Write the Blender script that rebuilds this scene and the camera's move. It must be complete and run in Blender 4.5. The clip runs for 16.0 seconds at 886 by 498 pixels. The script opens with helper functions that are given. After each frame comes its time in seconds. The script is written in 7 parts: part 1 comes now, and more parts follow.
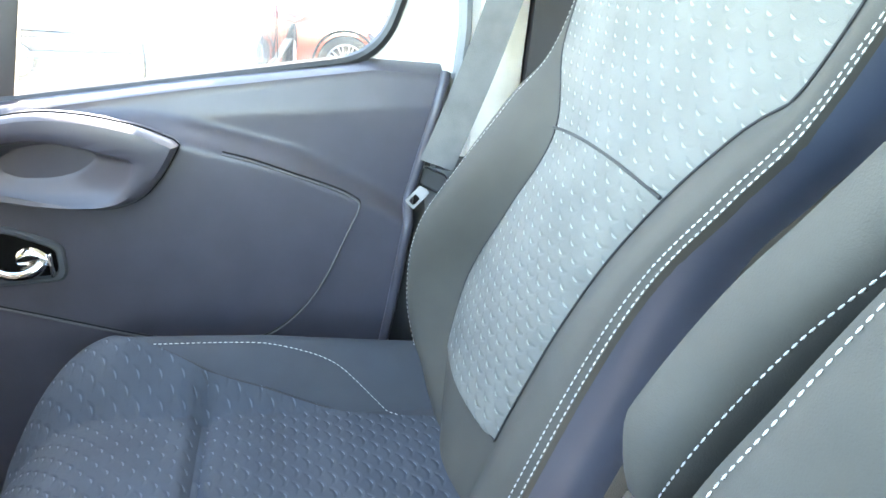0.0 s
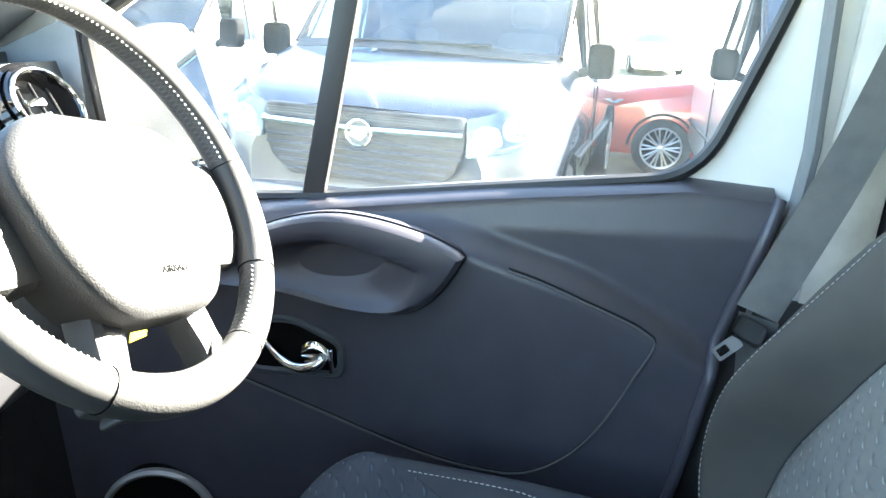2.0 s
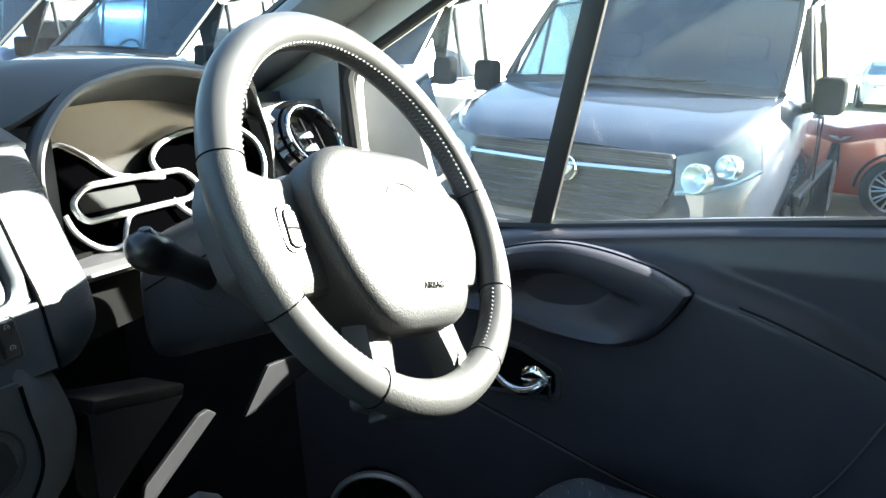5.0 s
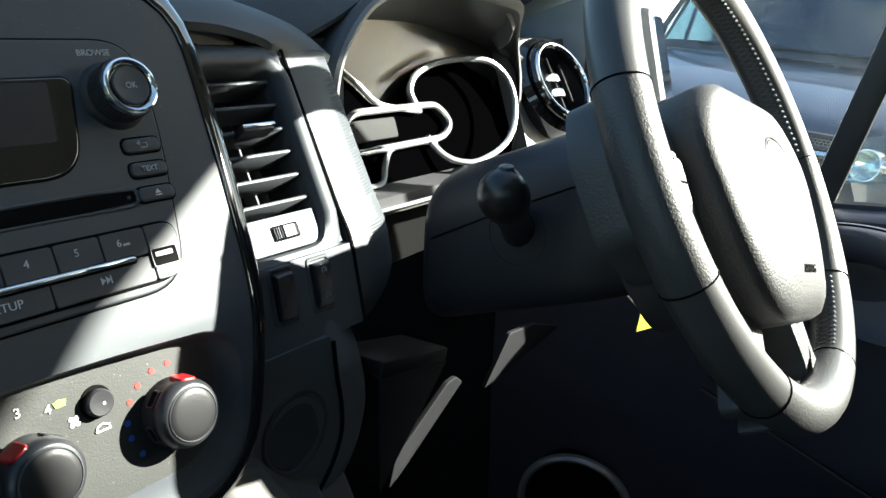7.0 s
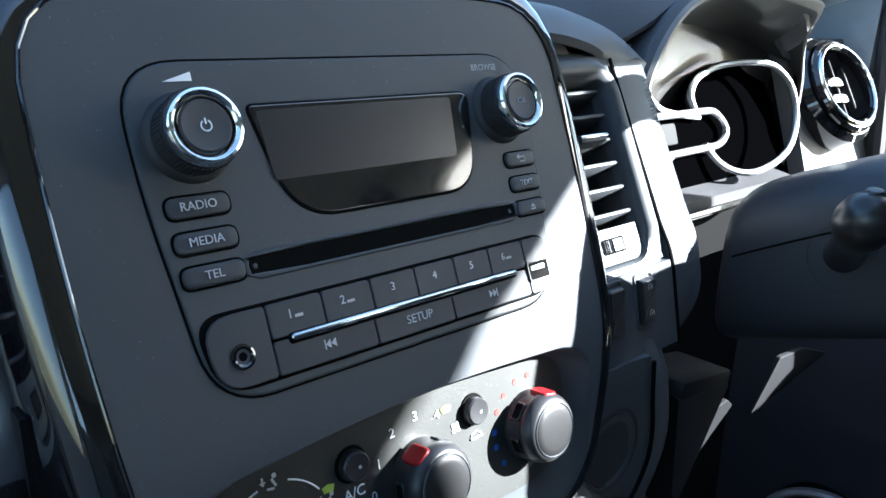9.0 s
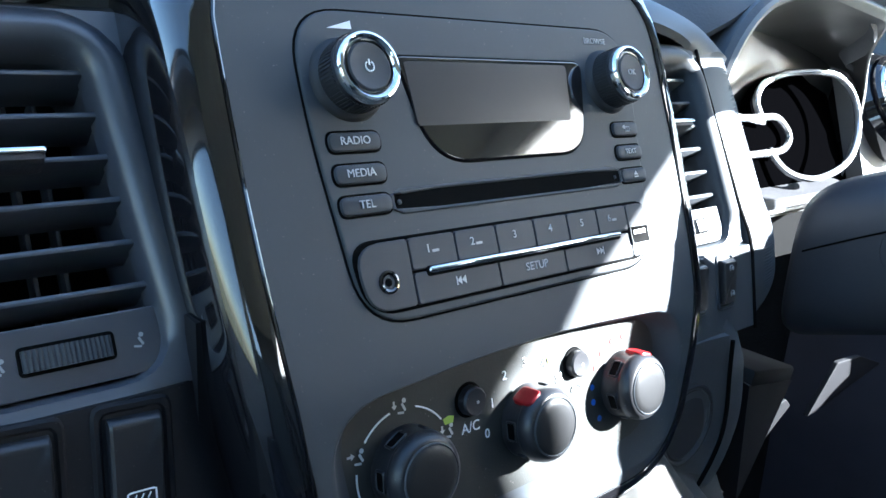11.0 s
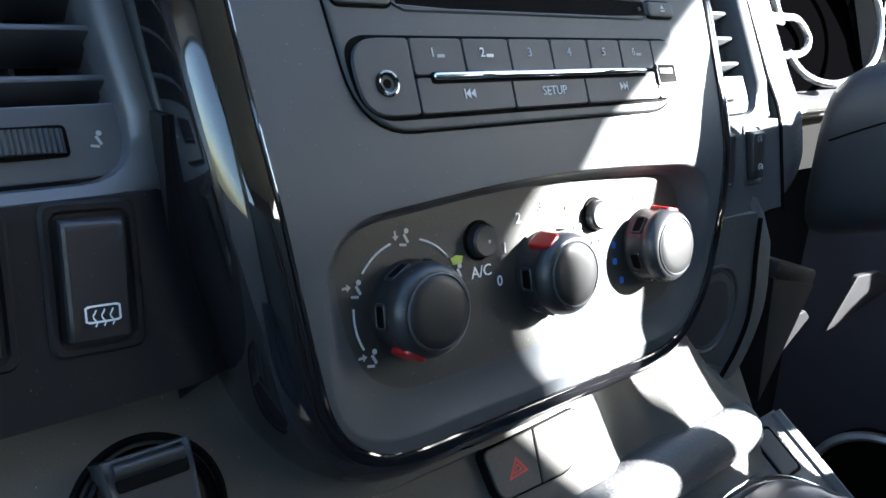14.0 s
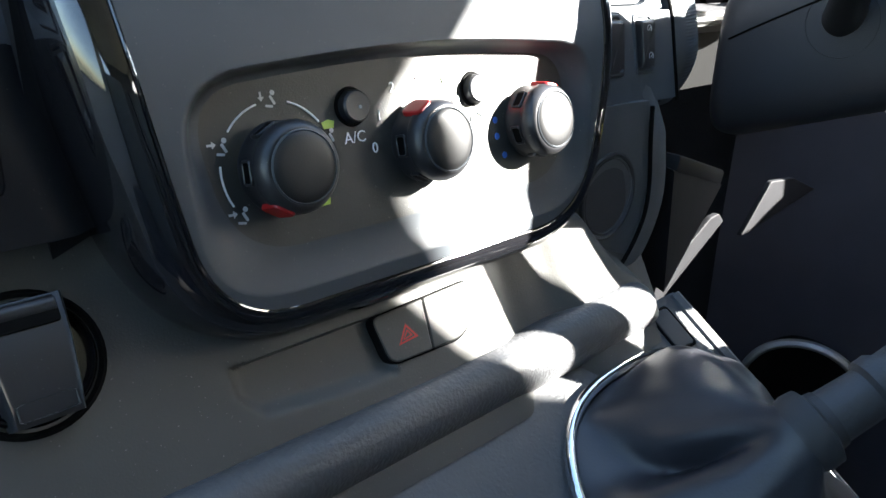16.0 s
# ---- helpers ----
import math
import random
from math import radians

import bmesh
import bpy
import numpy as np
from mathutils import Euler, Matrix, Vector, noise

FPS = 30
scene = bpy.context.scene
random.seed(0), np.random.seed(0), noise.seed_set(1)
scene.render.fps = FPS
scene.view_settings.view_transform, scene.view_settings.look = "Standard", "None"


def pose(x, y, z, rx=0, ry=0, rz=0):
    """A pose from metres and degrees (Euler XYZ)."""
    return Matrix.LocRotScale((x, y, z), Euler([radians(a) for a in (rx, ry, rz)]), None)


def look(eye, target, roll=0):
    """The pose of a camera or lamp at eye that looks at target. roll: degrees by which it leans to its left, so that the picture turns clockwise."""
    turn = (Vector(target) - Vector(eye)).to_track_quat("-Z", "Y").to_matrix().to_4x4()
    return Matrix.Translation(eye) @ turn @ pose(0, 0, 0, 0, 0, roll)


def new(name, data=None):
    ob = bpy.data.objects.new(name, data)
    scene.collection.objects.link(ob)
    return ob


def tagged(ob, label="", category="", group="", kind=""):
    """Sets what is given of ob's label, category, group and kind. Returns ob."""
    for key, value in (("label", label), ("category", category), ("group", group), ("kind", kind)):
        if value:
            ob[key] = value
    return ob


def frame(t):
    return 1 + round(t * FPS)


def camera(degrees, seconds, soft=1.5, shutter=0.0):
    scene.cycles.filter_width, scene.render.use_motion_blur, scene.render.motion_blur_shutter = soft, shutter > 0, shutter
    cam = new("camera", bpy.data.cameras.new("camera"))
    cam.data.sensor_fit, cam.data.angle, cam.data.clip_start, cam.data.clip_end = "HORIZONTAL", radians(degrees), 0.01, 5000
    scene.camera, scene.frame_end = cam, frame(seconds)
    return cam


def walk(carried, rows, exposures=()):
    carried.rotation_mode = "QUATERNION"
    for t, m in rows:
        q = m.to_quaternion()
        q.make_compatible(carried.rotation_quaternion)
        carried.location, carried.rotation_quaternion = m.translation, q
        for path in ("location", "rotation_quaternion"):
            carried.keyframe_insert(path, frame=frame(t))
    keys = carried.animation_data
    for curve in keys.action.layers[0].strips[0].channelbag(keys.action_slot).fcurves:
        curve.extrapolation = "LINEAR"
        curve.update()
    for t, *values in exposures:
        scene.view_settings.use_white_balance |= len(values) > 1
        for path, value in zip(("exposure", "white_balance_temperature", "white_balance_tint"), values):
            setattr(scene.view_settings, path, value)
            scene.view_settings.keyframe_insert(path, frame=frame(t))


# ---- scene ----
cam = camera(60.64, 16.0)
PATH = [
    (0, (-0.2173, 0.0991, 1.4536), (0.6908, -0.0861, 1.0780), 0.09),
    (0.5, (-0.1624, 0.0847, 1.4567), (0.7769, 0.0184, 1.1202), 1.21),
    (1, (-0.1156, 0.0844, 1.4570), (0.8370, 0.1391, 1.1579), 0.99),
    (1.5, (-0.0955, 0.0784, 1.4694), (0.8522, 0.2144, 1.1806), -0.79),
    (2, (-0.0817, 0.0878, 1.4814), (0.8570, 0.2848, 1.1985), -0.45),
    (2.5, (-0.0832, 0.0873, 1.4840), (0.8416, 0.3485, 1.2072), -1.90),
    (3, (-0.0903, 0.0921, 1.4873), (0.8190, 0.4094, 1.2181), -2.18),
    (3.5, (-0.1006, 0.0978, 1.4898), (0.7963, 0.4555, 1.2298), -2.36),
    (5.8, (-0.1486, 0.1607, 1.4859), (0.6990, 0.6344, 1.2467), 0.03),
    (6, (-0.1541, 0.1893, 1.4862), (0.6875, 0.6718, 1.2437), 0.41),
    (6.3, (-0.1666, 0.2283, 1.4841), (0.6662, 0.7229, 1.2356), 1.10),
    (6.5, (-0.1671, 0.2526, 1.4796), (0.6539, 0.7627, 1.2228), 1.38),
    (7, (-0.1328, 0.3366, 1.4554), (0.6617, 0.8718, 1.1686), 2.39),
    (7.5, (-0.1005, 0.3794, 1.4356), (0.6613, 0.9420, 1.1144), 3.13),
    (8, (-0.1177, 0.4041, 1.4327), (0.6115, 0.9991, 1.0947), 2.81),
    (8.2, (-0.1314, 0.4054, 1.4371), (0.5747, 1.0332, 1.1096), 1.42),
    (8.5, (-0.1528, 0.4135, 1.4483), (0.5309, 1.0705, 1.1304), 1.87),
    (9, (-0.1869, 0.4156, 1.4615), (0.4568, 1.1183, 1.1584), 1.87),
    (9.5, (-0.2100, 0.4128, 1.4584), (0.4082, 1.1445, 1.1713), 2.09),
    (9.7, (-0.2153, 0.4134, 1.4579), (0.3970, 1.1504, 1.1718), 2.35),
    (12, (-0.2400, 0.4228, 1.4187), (0.3938, 1.1445, 1.1406), 4.50),
    (12.5, (-0.2372, 0.4213, 1.4133), (0.3925, 1.1431, 1.1261), 4.04),
    (13, (-0.2342, 0.4279, 1.3989), (0.3966, 1.1468, 1.1071), 3.51),
    (13.5, (-0.2307, 0.4313, 1.3870), (0.3967, 1.1488, 1.0845), 3.60),
    (14, (-0.2231, 0.4346, 1.3724), (0.3966, 1.1527, 1.0558), 3.22),
    (14.5, (-0.2197, 0.4321, 1.3602), (0.4007, 1.1442, 1.0314), 3.43),
    (15, (-0.2146, 0.4208, 1.3540), (0.3974, 1.1322, 1.0086), 3.23),
    (15.5, (-0.2115, 0.4124, 1.3466), (0.4071, 1.1147, 0.9943), 2.52),
    (16, (-0.2118, 0.3946, 1.3434), (0.4343, 1.0634, 0.9756), 1.87),
]
EXPOSURES = [(0, 6.85, 7500, 9), (0.5, 6.65, 7400, 9), (1.0, 6.3, 7300, 9), (1.5, 5.8, 7000, 7), (2.0, 5.45, 6700, 6), (2.5, 5.3, 6500, 5), (3.0, 5.15, 6400, 5), (3.5, 5.0, 6350, 5), (5.8, 3.35, 6400, 1), (6.4, 3.3, 6350, 1), (7.0, 3.0, 6400, 2), (7.5, 2.98, 6350, 3), (8.0, 3.15, 6200, 5), (8.5, 3.55, 5850, 6), (9.0, 3.8, 5650, 7), (9.5, 4.0, 5500, 7), (12.0, 4.4, 5500, 8), (14.0, 4.43, 6000, 9), (16.0, 4.42, 6300, 9)]
walk(cam, [(t, look(eye, target, roll)) for t, eye, target, roll in PATH], EXPOSURES)

# ---- light: clear sky and one low sun from behind the driver's shoulder ----
SUN = Vector((0.92, -0.85, 0.58)).normalized()
world = bpy.data.worlds.new("sky")
scene.world = world
world.use_nodes = True
wn = world.node_tree.nodes
sky = wn.new("ShaderNodeTexSky")
sky.sky_type = "NISHITA"
sky.sun_disc = False
sky.sun_elevation = math.asin(SUN.z)
sky.sun_rotation = math.atan2(SUN.x, SUN.y)
wn["Background"].inputs["Strength"].default_value = 0.055
world.node_tree.links.new(sky.outputs[0], wn["Background"].inputs[0])
sun_data = bpy.data.lights.new("sun", "SUN")
sun_data.energy, sun_data.angle, sun_data.color = 5.0, radians(0.6), (1.0, 0.95, 0.87)
sun = new("sun", sun_data)
sun.matrix_world = look(SUN * 30, (0, 0, 0))


# ---- materials ----
def material(name, color, rough=0.5, metal=0.0, spec=0.5, grain=0.0, grain_size=0.001, vary=0.12, vary_size=0.05, coat=0.0, wear=0.0, tint=None):
    """A surface with blotches, fine relief and slightly uneven gloss. Sizes in metres."""
    m = bpy.data.materials.new(name)
    m.use_nodes = True
    nt = m.node_tree
    b = nt.nodes["Principled BSDF"]
    b.inputs["Metallic"].default_value = metal
    b.inputs["Specular IOR Level"].default_value = spec
    b.inputs["Coat Weight"].default_value = coat
    b.inputs["Coat Roughness"].default_value = 0.04
    co = nt.nodes.new("ShaderNodeTexCoord")
    n1 = nt.nodes.new("ShaderNodeTexNoise")
    n1.inputs["Scale"].default_value = 1 / vary_size
    n1.inputs["Detail"].default_value = 4
    nt.links.new(co.outputs["Object"], n1.inputs["Vector"])
    r = nt.nodes.new("ShaderNodeValToRGB")
    c2 = tint or color
    r.color_ramp.elements[0].position, r.color_ramp.elements[1].position = 0.3, 0.7
    r.color_ramp.elements[0].color = (*[c * (1 - vary) for c in color], 1)
    r.color_ramp.elements[1].color = (*[min(1, c * (1 + vary)) for c in c2], 1)
    nt.links.new(n1.outputs["Fac"], r.inputs[0])
    out = r.outputs[0]
    if wear:
        n3 = nt.nodes.new("ShaderNodeTexNoise")
        n3.inputs["Scale"].default_value = 900
        n3.inputs["Detail"].default_value = 1
        nt.links.new(co.outputs["Object"], n3.inputs["Vector"])
        r3 = nt.nodes.new("ShaderNodeValToRGB")
        r3.color_ramp.elements[0].position, r3.color_ramp.elements[1].position = 0.74, 0.80
        nt.links.new(n3.outputs["Fac"], r3.inputs[0])
        mul = nt.nodes.new("ShaderNodeMath")
        mul.operation = "MULTIPLY"
        mul.inputs[1].default_value = wear
        nt.links.new(r3.outputs[0], mul.inputs[0])
        mx = nt.nodes.new("ShaderNodeMix")
        mx.data_type = "RGBA"
        mx.inputs["B"].default_value = (0.42, 0.40, 0.37, 1)
        nt.links.new(mul.outputs[0], mx.inputs["Factor"])
        nt.links.new(out, mx.inputs["A"])
        out = mx.outputs["Result"]
    nt.links.new(out, b.inputs["Base Color"])
    rr_ = nt.nodes.new("ShaderNodeMapRange")
    rr_.inputs["To Min"].default_value, rr_.inputs["To Max"].default_value = rough * 0.88, min(1, rough * 1.12)
    nt.links.new(n1.outputs["Fac"], rr_.inputs["Value"])
    nt.links.new(rr_.outputs[0], b.inputs["Roughness"])
    if grain:
        n2 = nt.nodes.new("ShaderNodeTexNoise")
        n2.inputs["Scale"].default_value = 1 / grain_size
        n2.inputs["Detail"].default_value = 2
        nt.links.new(co.outputs["Object"], n2.inputs["Vector"])
        bp = nt.nodes.new("ShaderNodeBump")
        bp.inputs["Strength"].default_value = grain
        bp.inputs["Distance"].default_value = grain_size * 0.5
        nt.links.new(n2.outputs["Fac"], bp.inputs["Height"])
        nt.links.new(bp.outputs[0], b.inputs["Normal"])
    return m


def glass_material(name, color=(0.9, 0.95, 0.93), dust=0.06, sheen=0.04):
    """Thin pane: clear, glossy at grazing angles, with a veil of dust."""
    m = bpy.data.materials.new(name)
    m.use_nodes = True
    nt = m.node_tree
    nt.nodes.remove(nt.nodes["Principled BSDF"])
    tr = nt.nodes.new("ShaderNodeBsdfTransparent")
    tr.inputs[0].default_value = (*color, 1)
    gl = nt.nodes.new("ShaderNodeBsdfGlossy")
    gl.inputs["Roughness"].default_value = 0.02
    lw = nt.nodes.new("ShaderNodeLayerWeight")
    lw.inputs[0].default_value = 0.5
    pw = nt.nodes.new("ShaderNodeMath")
    pw.operation = "POWER"
    pw.inputs[1].default_value = 4.5
    nt.links.new(lw.outputs["Facing"], pw.inputs[0])
    fr = nt.nodes.new("ShaderNodeMapRange")
    fr.inputs["To Min"].default_value, fr.inputs["To Max"].default_value = sheen, 0.75
    nt.links.new(pw.outputs[0], fr.inputs["Value"])
    m1 = nt.nodes.new("ShaderNodeMixShader")
    nt.links.new(fr.outputs[0], m1.inputs[0])
    nt.links.new(tr.outputs[0], m1.inputs[1])
    nt.links.new(gl.outputs[0], m1.inputs[2])
    df = nt.nodes.new("ShaderNodeBsdfDiffuse")
    df.inputs[0].default_value = (0.8, 0.8, 0.78, 1)
    co = nt.nodes.new("ShaderNodeTexCoord")
    no = nt.nodes.new("ShaderNodeTexNoise")
    no.inputs["Scale"].default_value = 9
    no.inputs["Detail"].default_value = 8
    no.inputs["Roughness"].default_value = 0.7
    nt.links.new(co.outputs["Object"], no.inputs["Vector"])
    mr = nt.nodes.new("ShaderNodeMapRange")
    mr.inputs["From Min"].default_value, mr.inputs["From Max"].default_value = 0.35, 0.75
    mr.inputs["To Min"].default_value, mr.inputs["To Max"].default_value = dust * 0.2, dust
    nt.links.new(no.outputs["Fac"], mr.inputs["Value"])
    m2 = nt.nodes.new("ShaderNodeMixShader")
    nt.links.new(mr.outputs[0], m2.inputs[0])
    nt.links.new(m1.outputs[0], m2.inputs[1])
    nt.links.new(df.outputs[0], m2.inputs[2])
    nt.links.new(m2.outputs[0], nt.nodes["Material Output"].inputs[0])
    return m


def dimpled_fabric(name, color, axes, pitch=0.025, row=0.0125, slant=0.35):
    """Woven seat cloth with staggered crescent dimples; axes: which two object coordinates carry the rows."""
    m = material(name, color, rough=0.95, spec=0.25, vary=0.12, vary_size=0.06)
    nt = m.node_tree
    b = nt.nodes["Principled BSDF"]

    def op(kind, a, bb=None):
        n = nt.nodes.new("ShaderNodeMath")
        n.operation = kind
        for i, v in enumerate((a, bb)):
            if v is None:
                continue
            if isinstance(v, (int, float)):
                n.inputs[i].default_value = v
            else:
                nt.links.new(v, n.inputs[i])
        return n.outputs[0]

    def ramp(v, lo, hi, to0, to1):
        mr = nt.nodes.new("ShaderNodeMapRange")
        mr.interpolation_type = "SMOOTHSTEP"
        for k, x in (("From Min", lo), ("From Max", hi), ("To Min", to0), ("To Max", to1)):
            mr.inputs[k].default_value = x
        nt.links.new(v, mr.inputs["Value"])
        return mr.outputs[0]
    co = nt.nodes.new("ShaderNodeTexCoord")
    sp = nt.nodes.new("ShaderNodeSeparateXYZ")
    nt.links.new(co.outputs["Object"], sp.inputs[0])
    v = op("DIVIDE", sp.outputs[axes[1]], row)
    u = op("ADD", op("DIVIDE", sp.outputs[axes[0]], pitch), op("MULTIPLY", op("MODULO", op("ABSOLUTE", op("FLOOR", v)), 2.0), 0.5))
    du = op("MULTIPLY", op("SUBTRACT", op("FRACT", u), 0.5), pitch * 1000)
    dv = op("MULTIPLY", op("SUBTRACT", op("FRACT", v), 0.5), row * 1000)
    # in millimetres, turned by the slant and bent into a crescent
    a = op("ADD", op("MULTIPLY", du, math.cos(slant)), op("MULTIPLY", dv, math.sin(slant)))
    c = op("SUBTRACT", op("MULTIPLY", dv, math.cos(slant)), op("MULTIPLY", du, math.sin(slant)))
    c = op("SUBTRACT", c, op("MULTIPLY", op("MULTIPLY", a, a), 0.045))
    d = op("SQRT", op("ADD", op("MULTIPLY", op("MULTIPLY", a, a), 0.055), op("MULTIPLY", op("MULTIPLY", c, c), 0.75)))
    dent = ramp(d, 0.55, 1.25, 1.0, 0.0)
    puff = ramp(d, 0.9, 3.6, 0.0, 1.0)
    weave = nt.nodes.new("ShaderNodeTexNoise")
    weave.inputs["Scale"].default_value = 1100
    nt.links.new(co.outputs["Object"], weave.inputs["Vector"])
    h = op("ADD", op("MULTIPLY", dent, -0.0012), op("ADD", op("MULTIPLY", puff, 0.0009), op("MULTIPLY", weave.outputs["Fac"], 0.0005)))
    bp = nt.nodes.new("ShaderNodeBump")
    bp.inputs["Strength"].default_value = 0.9
    bp.inputs["Distance"].default_value = 1.0
    nt.links.new(h, bp.inputs["Height"])
    nt.links.new(bp.outputs[0], b.inputs["Normal"])
    old = b.inputs["Base Color"].links[0].from_socket
    mx = nt.nodes.new("ShaderNodeMix")
    mx.data_type = "RGBA"
    mx.inputs["B"].default_value = (*[min(1, c_ * 2.2) for c_ in color], 1)
    nt.links.new(op("MULTIPLY", dent, 0.7), mx.inputs["Factor"])
    nt.links.new(old, mx.inputs["A"])
    nt.links.new(mx.outputs["Result"], b.inputs["Base Color"])
    nt.links.new(ramp(dent, 0.0, 1.0, 0.95, 0.5), b.inputs["Roughness"])
    return m


PLASTIC = material("charcoal_grained_plastic", (0.075, 0.077, 0.080), 0.52, grain=0.35, grain_size=0.0012, vary=0.08, wear=0.25)
PLASTIC_DARK = material("black_grained_plastic", (0.030, 0.030, 0.033), 0.55, grain=0.35, grain_size=0.0012, vary=0.1)
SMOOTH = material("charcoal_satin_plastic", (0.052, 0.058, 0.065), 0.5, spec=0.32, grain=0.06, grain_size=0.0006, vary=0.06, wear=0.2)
BUTTON = material("dark_satin_button_plastic", (0.047, 0.050, 0.056), 0.48, spec=0.3, grain=0.05, grain_size=0.0006, vary=0.06)
RUBBER = material("soft_black_rubber", (0.020, 0.020, 0.022), 0.65, grain=0.1, grain_size=0.001)
GLOSS = material("piano_black", (0.006, 0.006, 0.007), 0.06, coat=1.0, vary=0.05)
CHROME = material("bright_chrome", (0.78, 0.79, 0.80), 0.08, metal=1.0, vary=0.03)
SATIN_METAL = material("satin_silver", (0.55, 0.56, 0.57), 0.28, metal=1.0, vary=0.04)
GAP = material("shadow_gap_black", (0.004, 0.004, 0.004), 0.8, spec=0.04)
LEATHER = material("dark_grey_leather", (0.042, 0.042, 0.041), 0.45, grain=0.45, grain_size=0.0016, vary=0.08)
BOOT = material("dark_navy_boot_leather", (0.020, 0.021, 0.026), 0.40, grain=0.2, grain_size=0.0012, vary=0.12)
WALL_PLASTIC = material("dark_warm_grey_console_plastic", (0.052, 0.051, 0.047), 0.55, spec=0.4, grain=0.22, grain_size=0.0009, vary=0.08, wear=0.25)
COARSE = material("coarse_grained_console_plastic", (0.056, 0.057, 0.060), 0.5, grain=0.5, grain_size=0.0020, vary=0.08, wear=0.15)
AIRBAG = material("grained_airbag_plastic", (0.019, 0.019, 0.019), 0.52, grain=0.45, grain_size=0.0016, vary=0.08)
LEATHER_SMOOTH = material("smooth_dark_leather", (0.046, 0.046, 0.046), 0.40, grain=0.15, grain_size=0.0012, vary=0.08)
PAD = material("soft_touch_dash_pad", (0.055, 0.058, 0.064), 0.62, grain=0.3, grain_size=0.002, vary=0.08)
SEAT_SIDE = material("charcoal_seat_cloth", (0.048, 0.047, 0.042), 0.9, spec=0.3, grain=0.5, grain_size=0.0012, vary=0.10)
# cushion sides: shade and a cool tint put into the seat cloth's colour
CUSHION_SIDE = material("shaded_cushion_cloth", (0.034, 0.039, 0.048), 0.9, spec=0.3, grain=0.5, grain_size=0.0012, vary=0.10)
SEAT_LEATHER = material("slate_blue_seat_piping", (0.032, 0.041, 0.062), 0.34, grain=0.2, grain_size=0.0012, vary=0.08)
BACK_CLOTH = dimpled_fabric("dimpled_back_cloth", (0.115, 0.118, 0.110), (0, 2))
# the back's weave again, darker and bluer to carry the cushion's shade
SEAT_CLOTH = dimpled_fabric("shaded_dimpled_cushion_cloth", (0.042, 0.050, 0.064), (0, 1))
# dark lines that paint the shade in the seat's folds and seams
SEAM_SHADE = material("seat_seam_shade", (0.018, 0.019, 0.020), 0.9)
SEAT_THREAD = material("pale_seat_thread", (0.40, 0.40, 0.38), 0.8)
THREAD = material("pale_thread", (0.55, 0.55, 0.53), 0.8)
LACE = material("grey_lacing_thread", (0.10, 0.10, 0.10), 0.8)
WHITE_INK = material("white_ink", (0.72, 0.74, 0.76), 0.6)
KEY_INK = material("pale_grey_key_ink", (0.44, 0.45, 0.47), 0.6)
HEATER = material("black_grained_heater_panel", (0.024, 0.025, 0.023), 0.5, grain=0.22, grain_size=0.0008, vary=0.1, wear=0.3)
KNOB_CAP = material("dark_grained_knob_cap", (0.014, 0.014, 0.0145), 0.42, spec=0.3, grain=0.12, grain_size=0.0007, vary=0.1)
KNOB = material("black_satin_knob", (0.016, 0.016, 0.018), 0.38, grain=0.1, grain_size=0.0008, vary=0.08, wear=0.2)
DIM_INK = material("grey_ink", (0.36, 0.37, 0.38), 0.6)
RED_INK = material("red_ink", (0.45, 0.02, 0.015), 0.45)
BLUE_INK = material("blue_ink", (0.02, 0.12, 0.5), 0.5)
GREEN_INK = material("green_ink", (0.30, 0.42, 0.06), 0.5)
RED_MARK = material("red_pointer_plastic", (0.26, 0.008, 0.010), 0.35)
YELLOW = material("yellow_tag", (0.75, 0.68, 0.03), 0.5)
HEADLINER = material("pale_grey_trim", (0.62, 0.60, 0.54), 0.8, grain=0.2, grain_size=0.003)
TRIM_GREY = material("mid_grey_pillar_trim", (0.18, 0.19, 0.20), 0.6, grain=0.3, grain_size=0.0015)
BELT = material("grey_belt_webbing", (0.085, 0.085, 0.083), 0.55, grain=0.5, grain_size=0.0015, vary=0.2, vary_size=0.03)
SCREEN = material("dark_lcd", (0.017, 0.016, 0.019), 0.30, vary=0.1)
LENS = material("black_display_lens", (0.010, 0.009, 0.010), 0.08, coat=0.6, vary=0.1, wear=0.12)
DOOR_PLASTIC = material("charcoal_door_plastic", (0.050, 0.049, 0.062), 0.34, grain=0.25, grain_size=0.0012, vary=0.08)
SHROUD = material("dark_blue_black_column_plastic", (0.024, 0.026, 0.032), 0.46, grain=0.3, grain_size=0.0010, vary=0.08)
STALK = material("smooth_black_stalk", (0.018, 0.017, 0.016), 0.30, grain=0.05, grain_size=0.0008, vary=0.08)
LID = material("black_satin_lid", (0.016, 0.016, 0.018), 0.34, grain=0.06, grain_size=0.0008, vary=0.08, wear=0.15)
RING_GREY = material("dull_silver_ring_paint", (0.36, 0.36, 0.365), 0.38, metal=0.5, vary=0.05)
# hood edge: the light it catches is put into a paler colour
HOOD_LIP = material("lit_hood_edge", (0.15, 0.15, 0.145), 0.4, grain=0.1, grain_size=0.001, vary=0.1)
HOOD_INNER = material("dark_satin_hood_lining", (0.025, 0.025, 0.0245), 0.32, spec=0.5, vary=0.1)
DIAL = material("black_dial_face", (0.0004, 0.0004, 0.0005), 0.9, spec=0.0, vary=0.0)
GLASS = glass_material("clear_glass")
# some dust, thickened to paint in glare that washes out the view
DUST_GLARE_GLASS = glass_material("dusty_glare_side_glass", (0.92, 0.95, 0.94), 0.27)
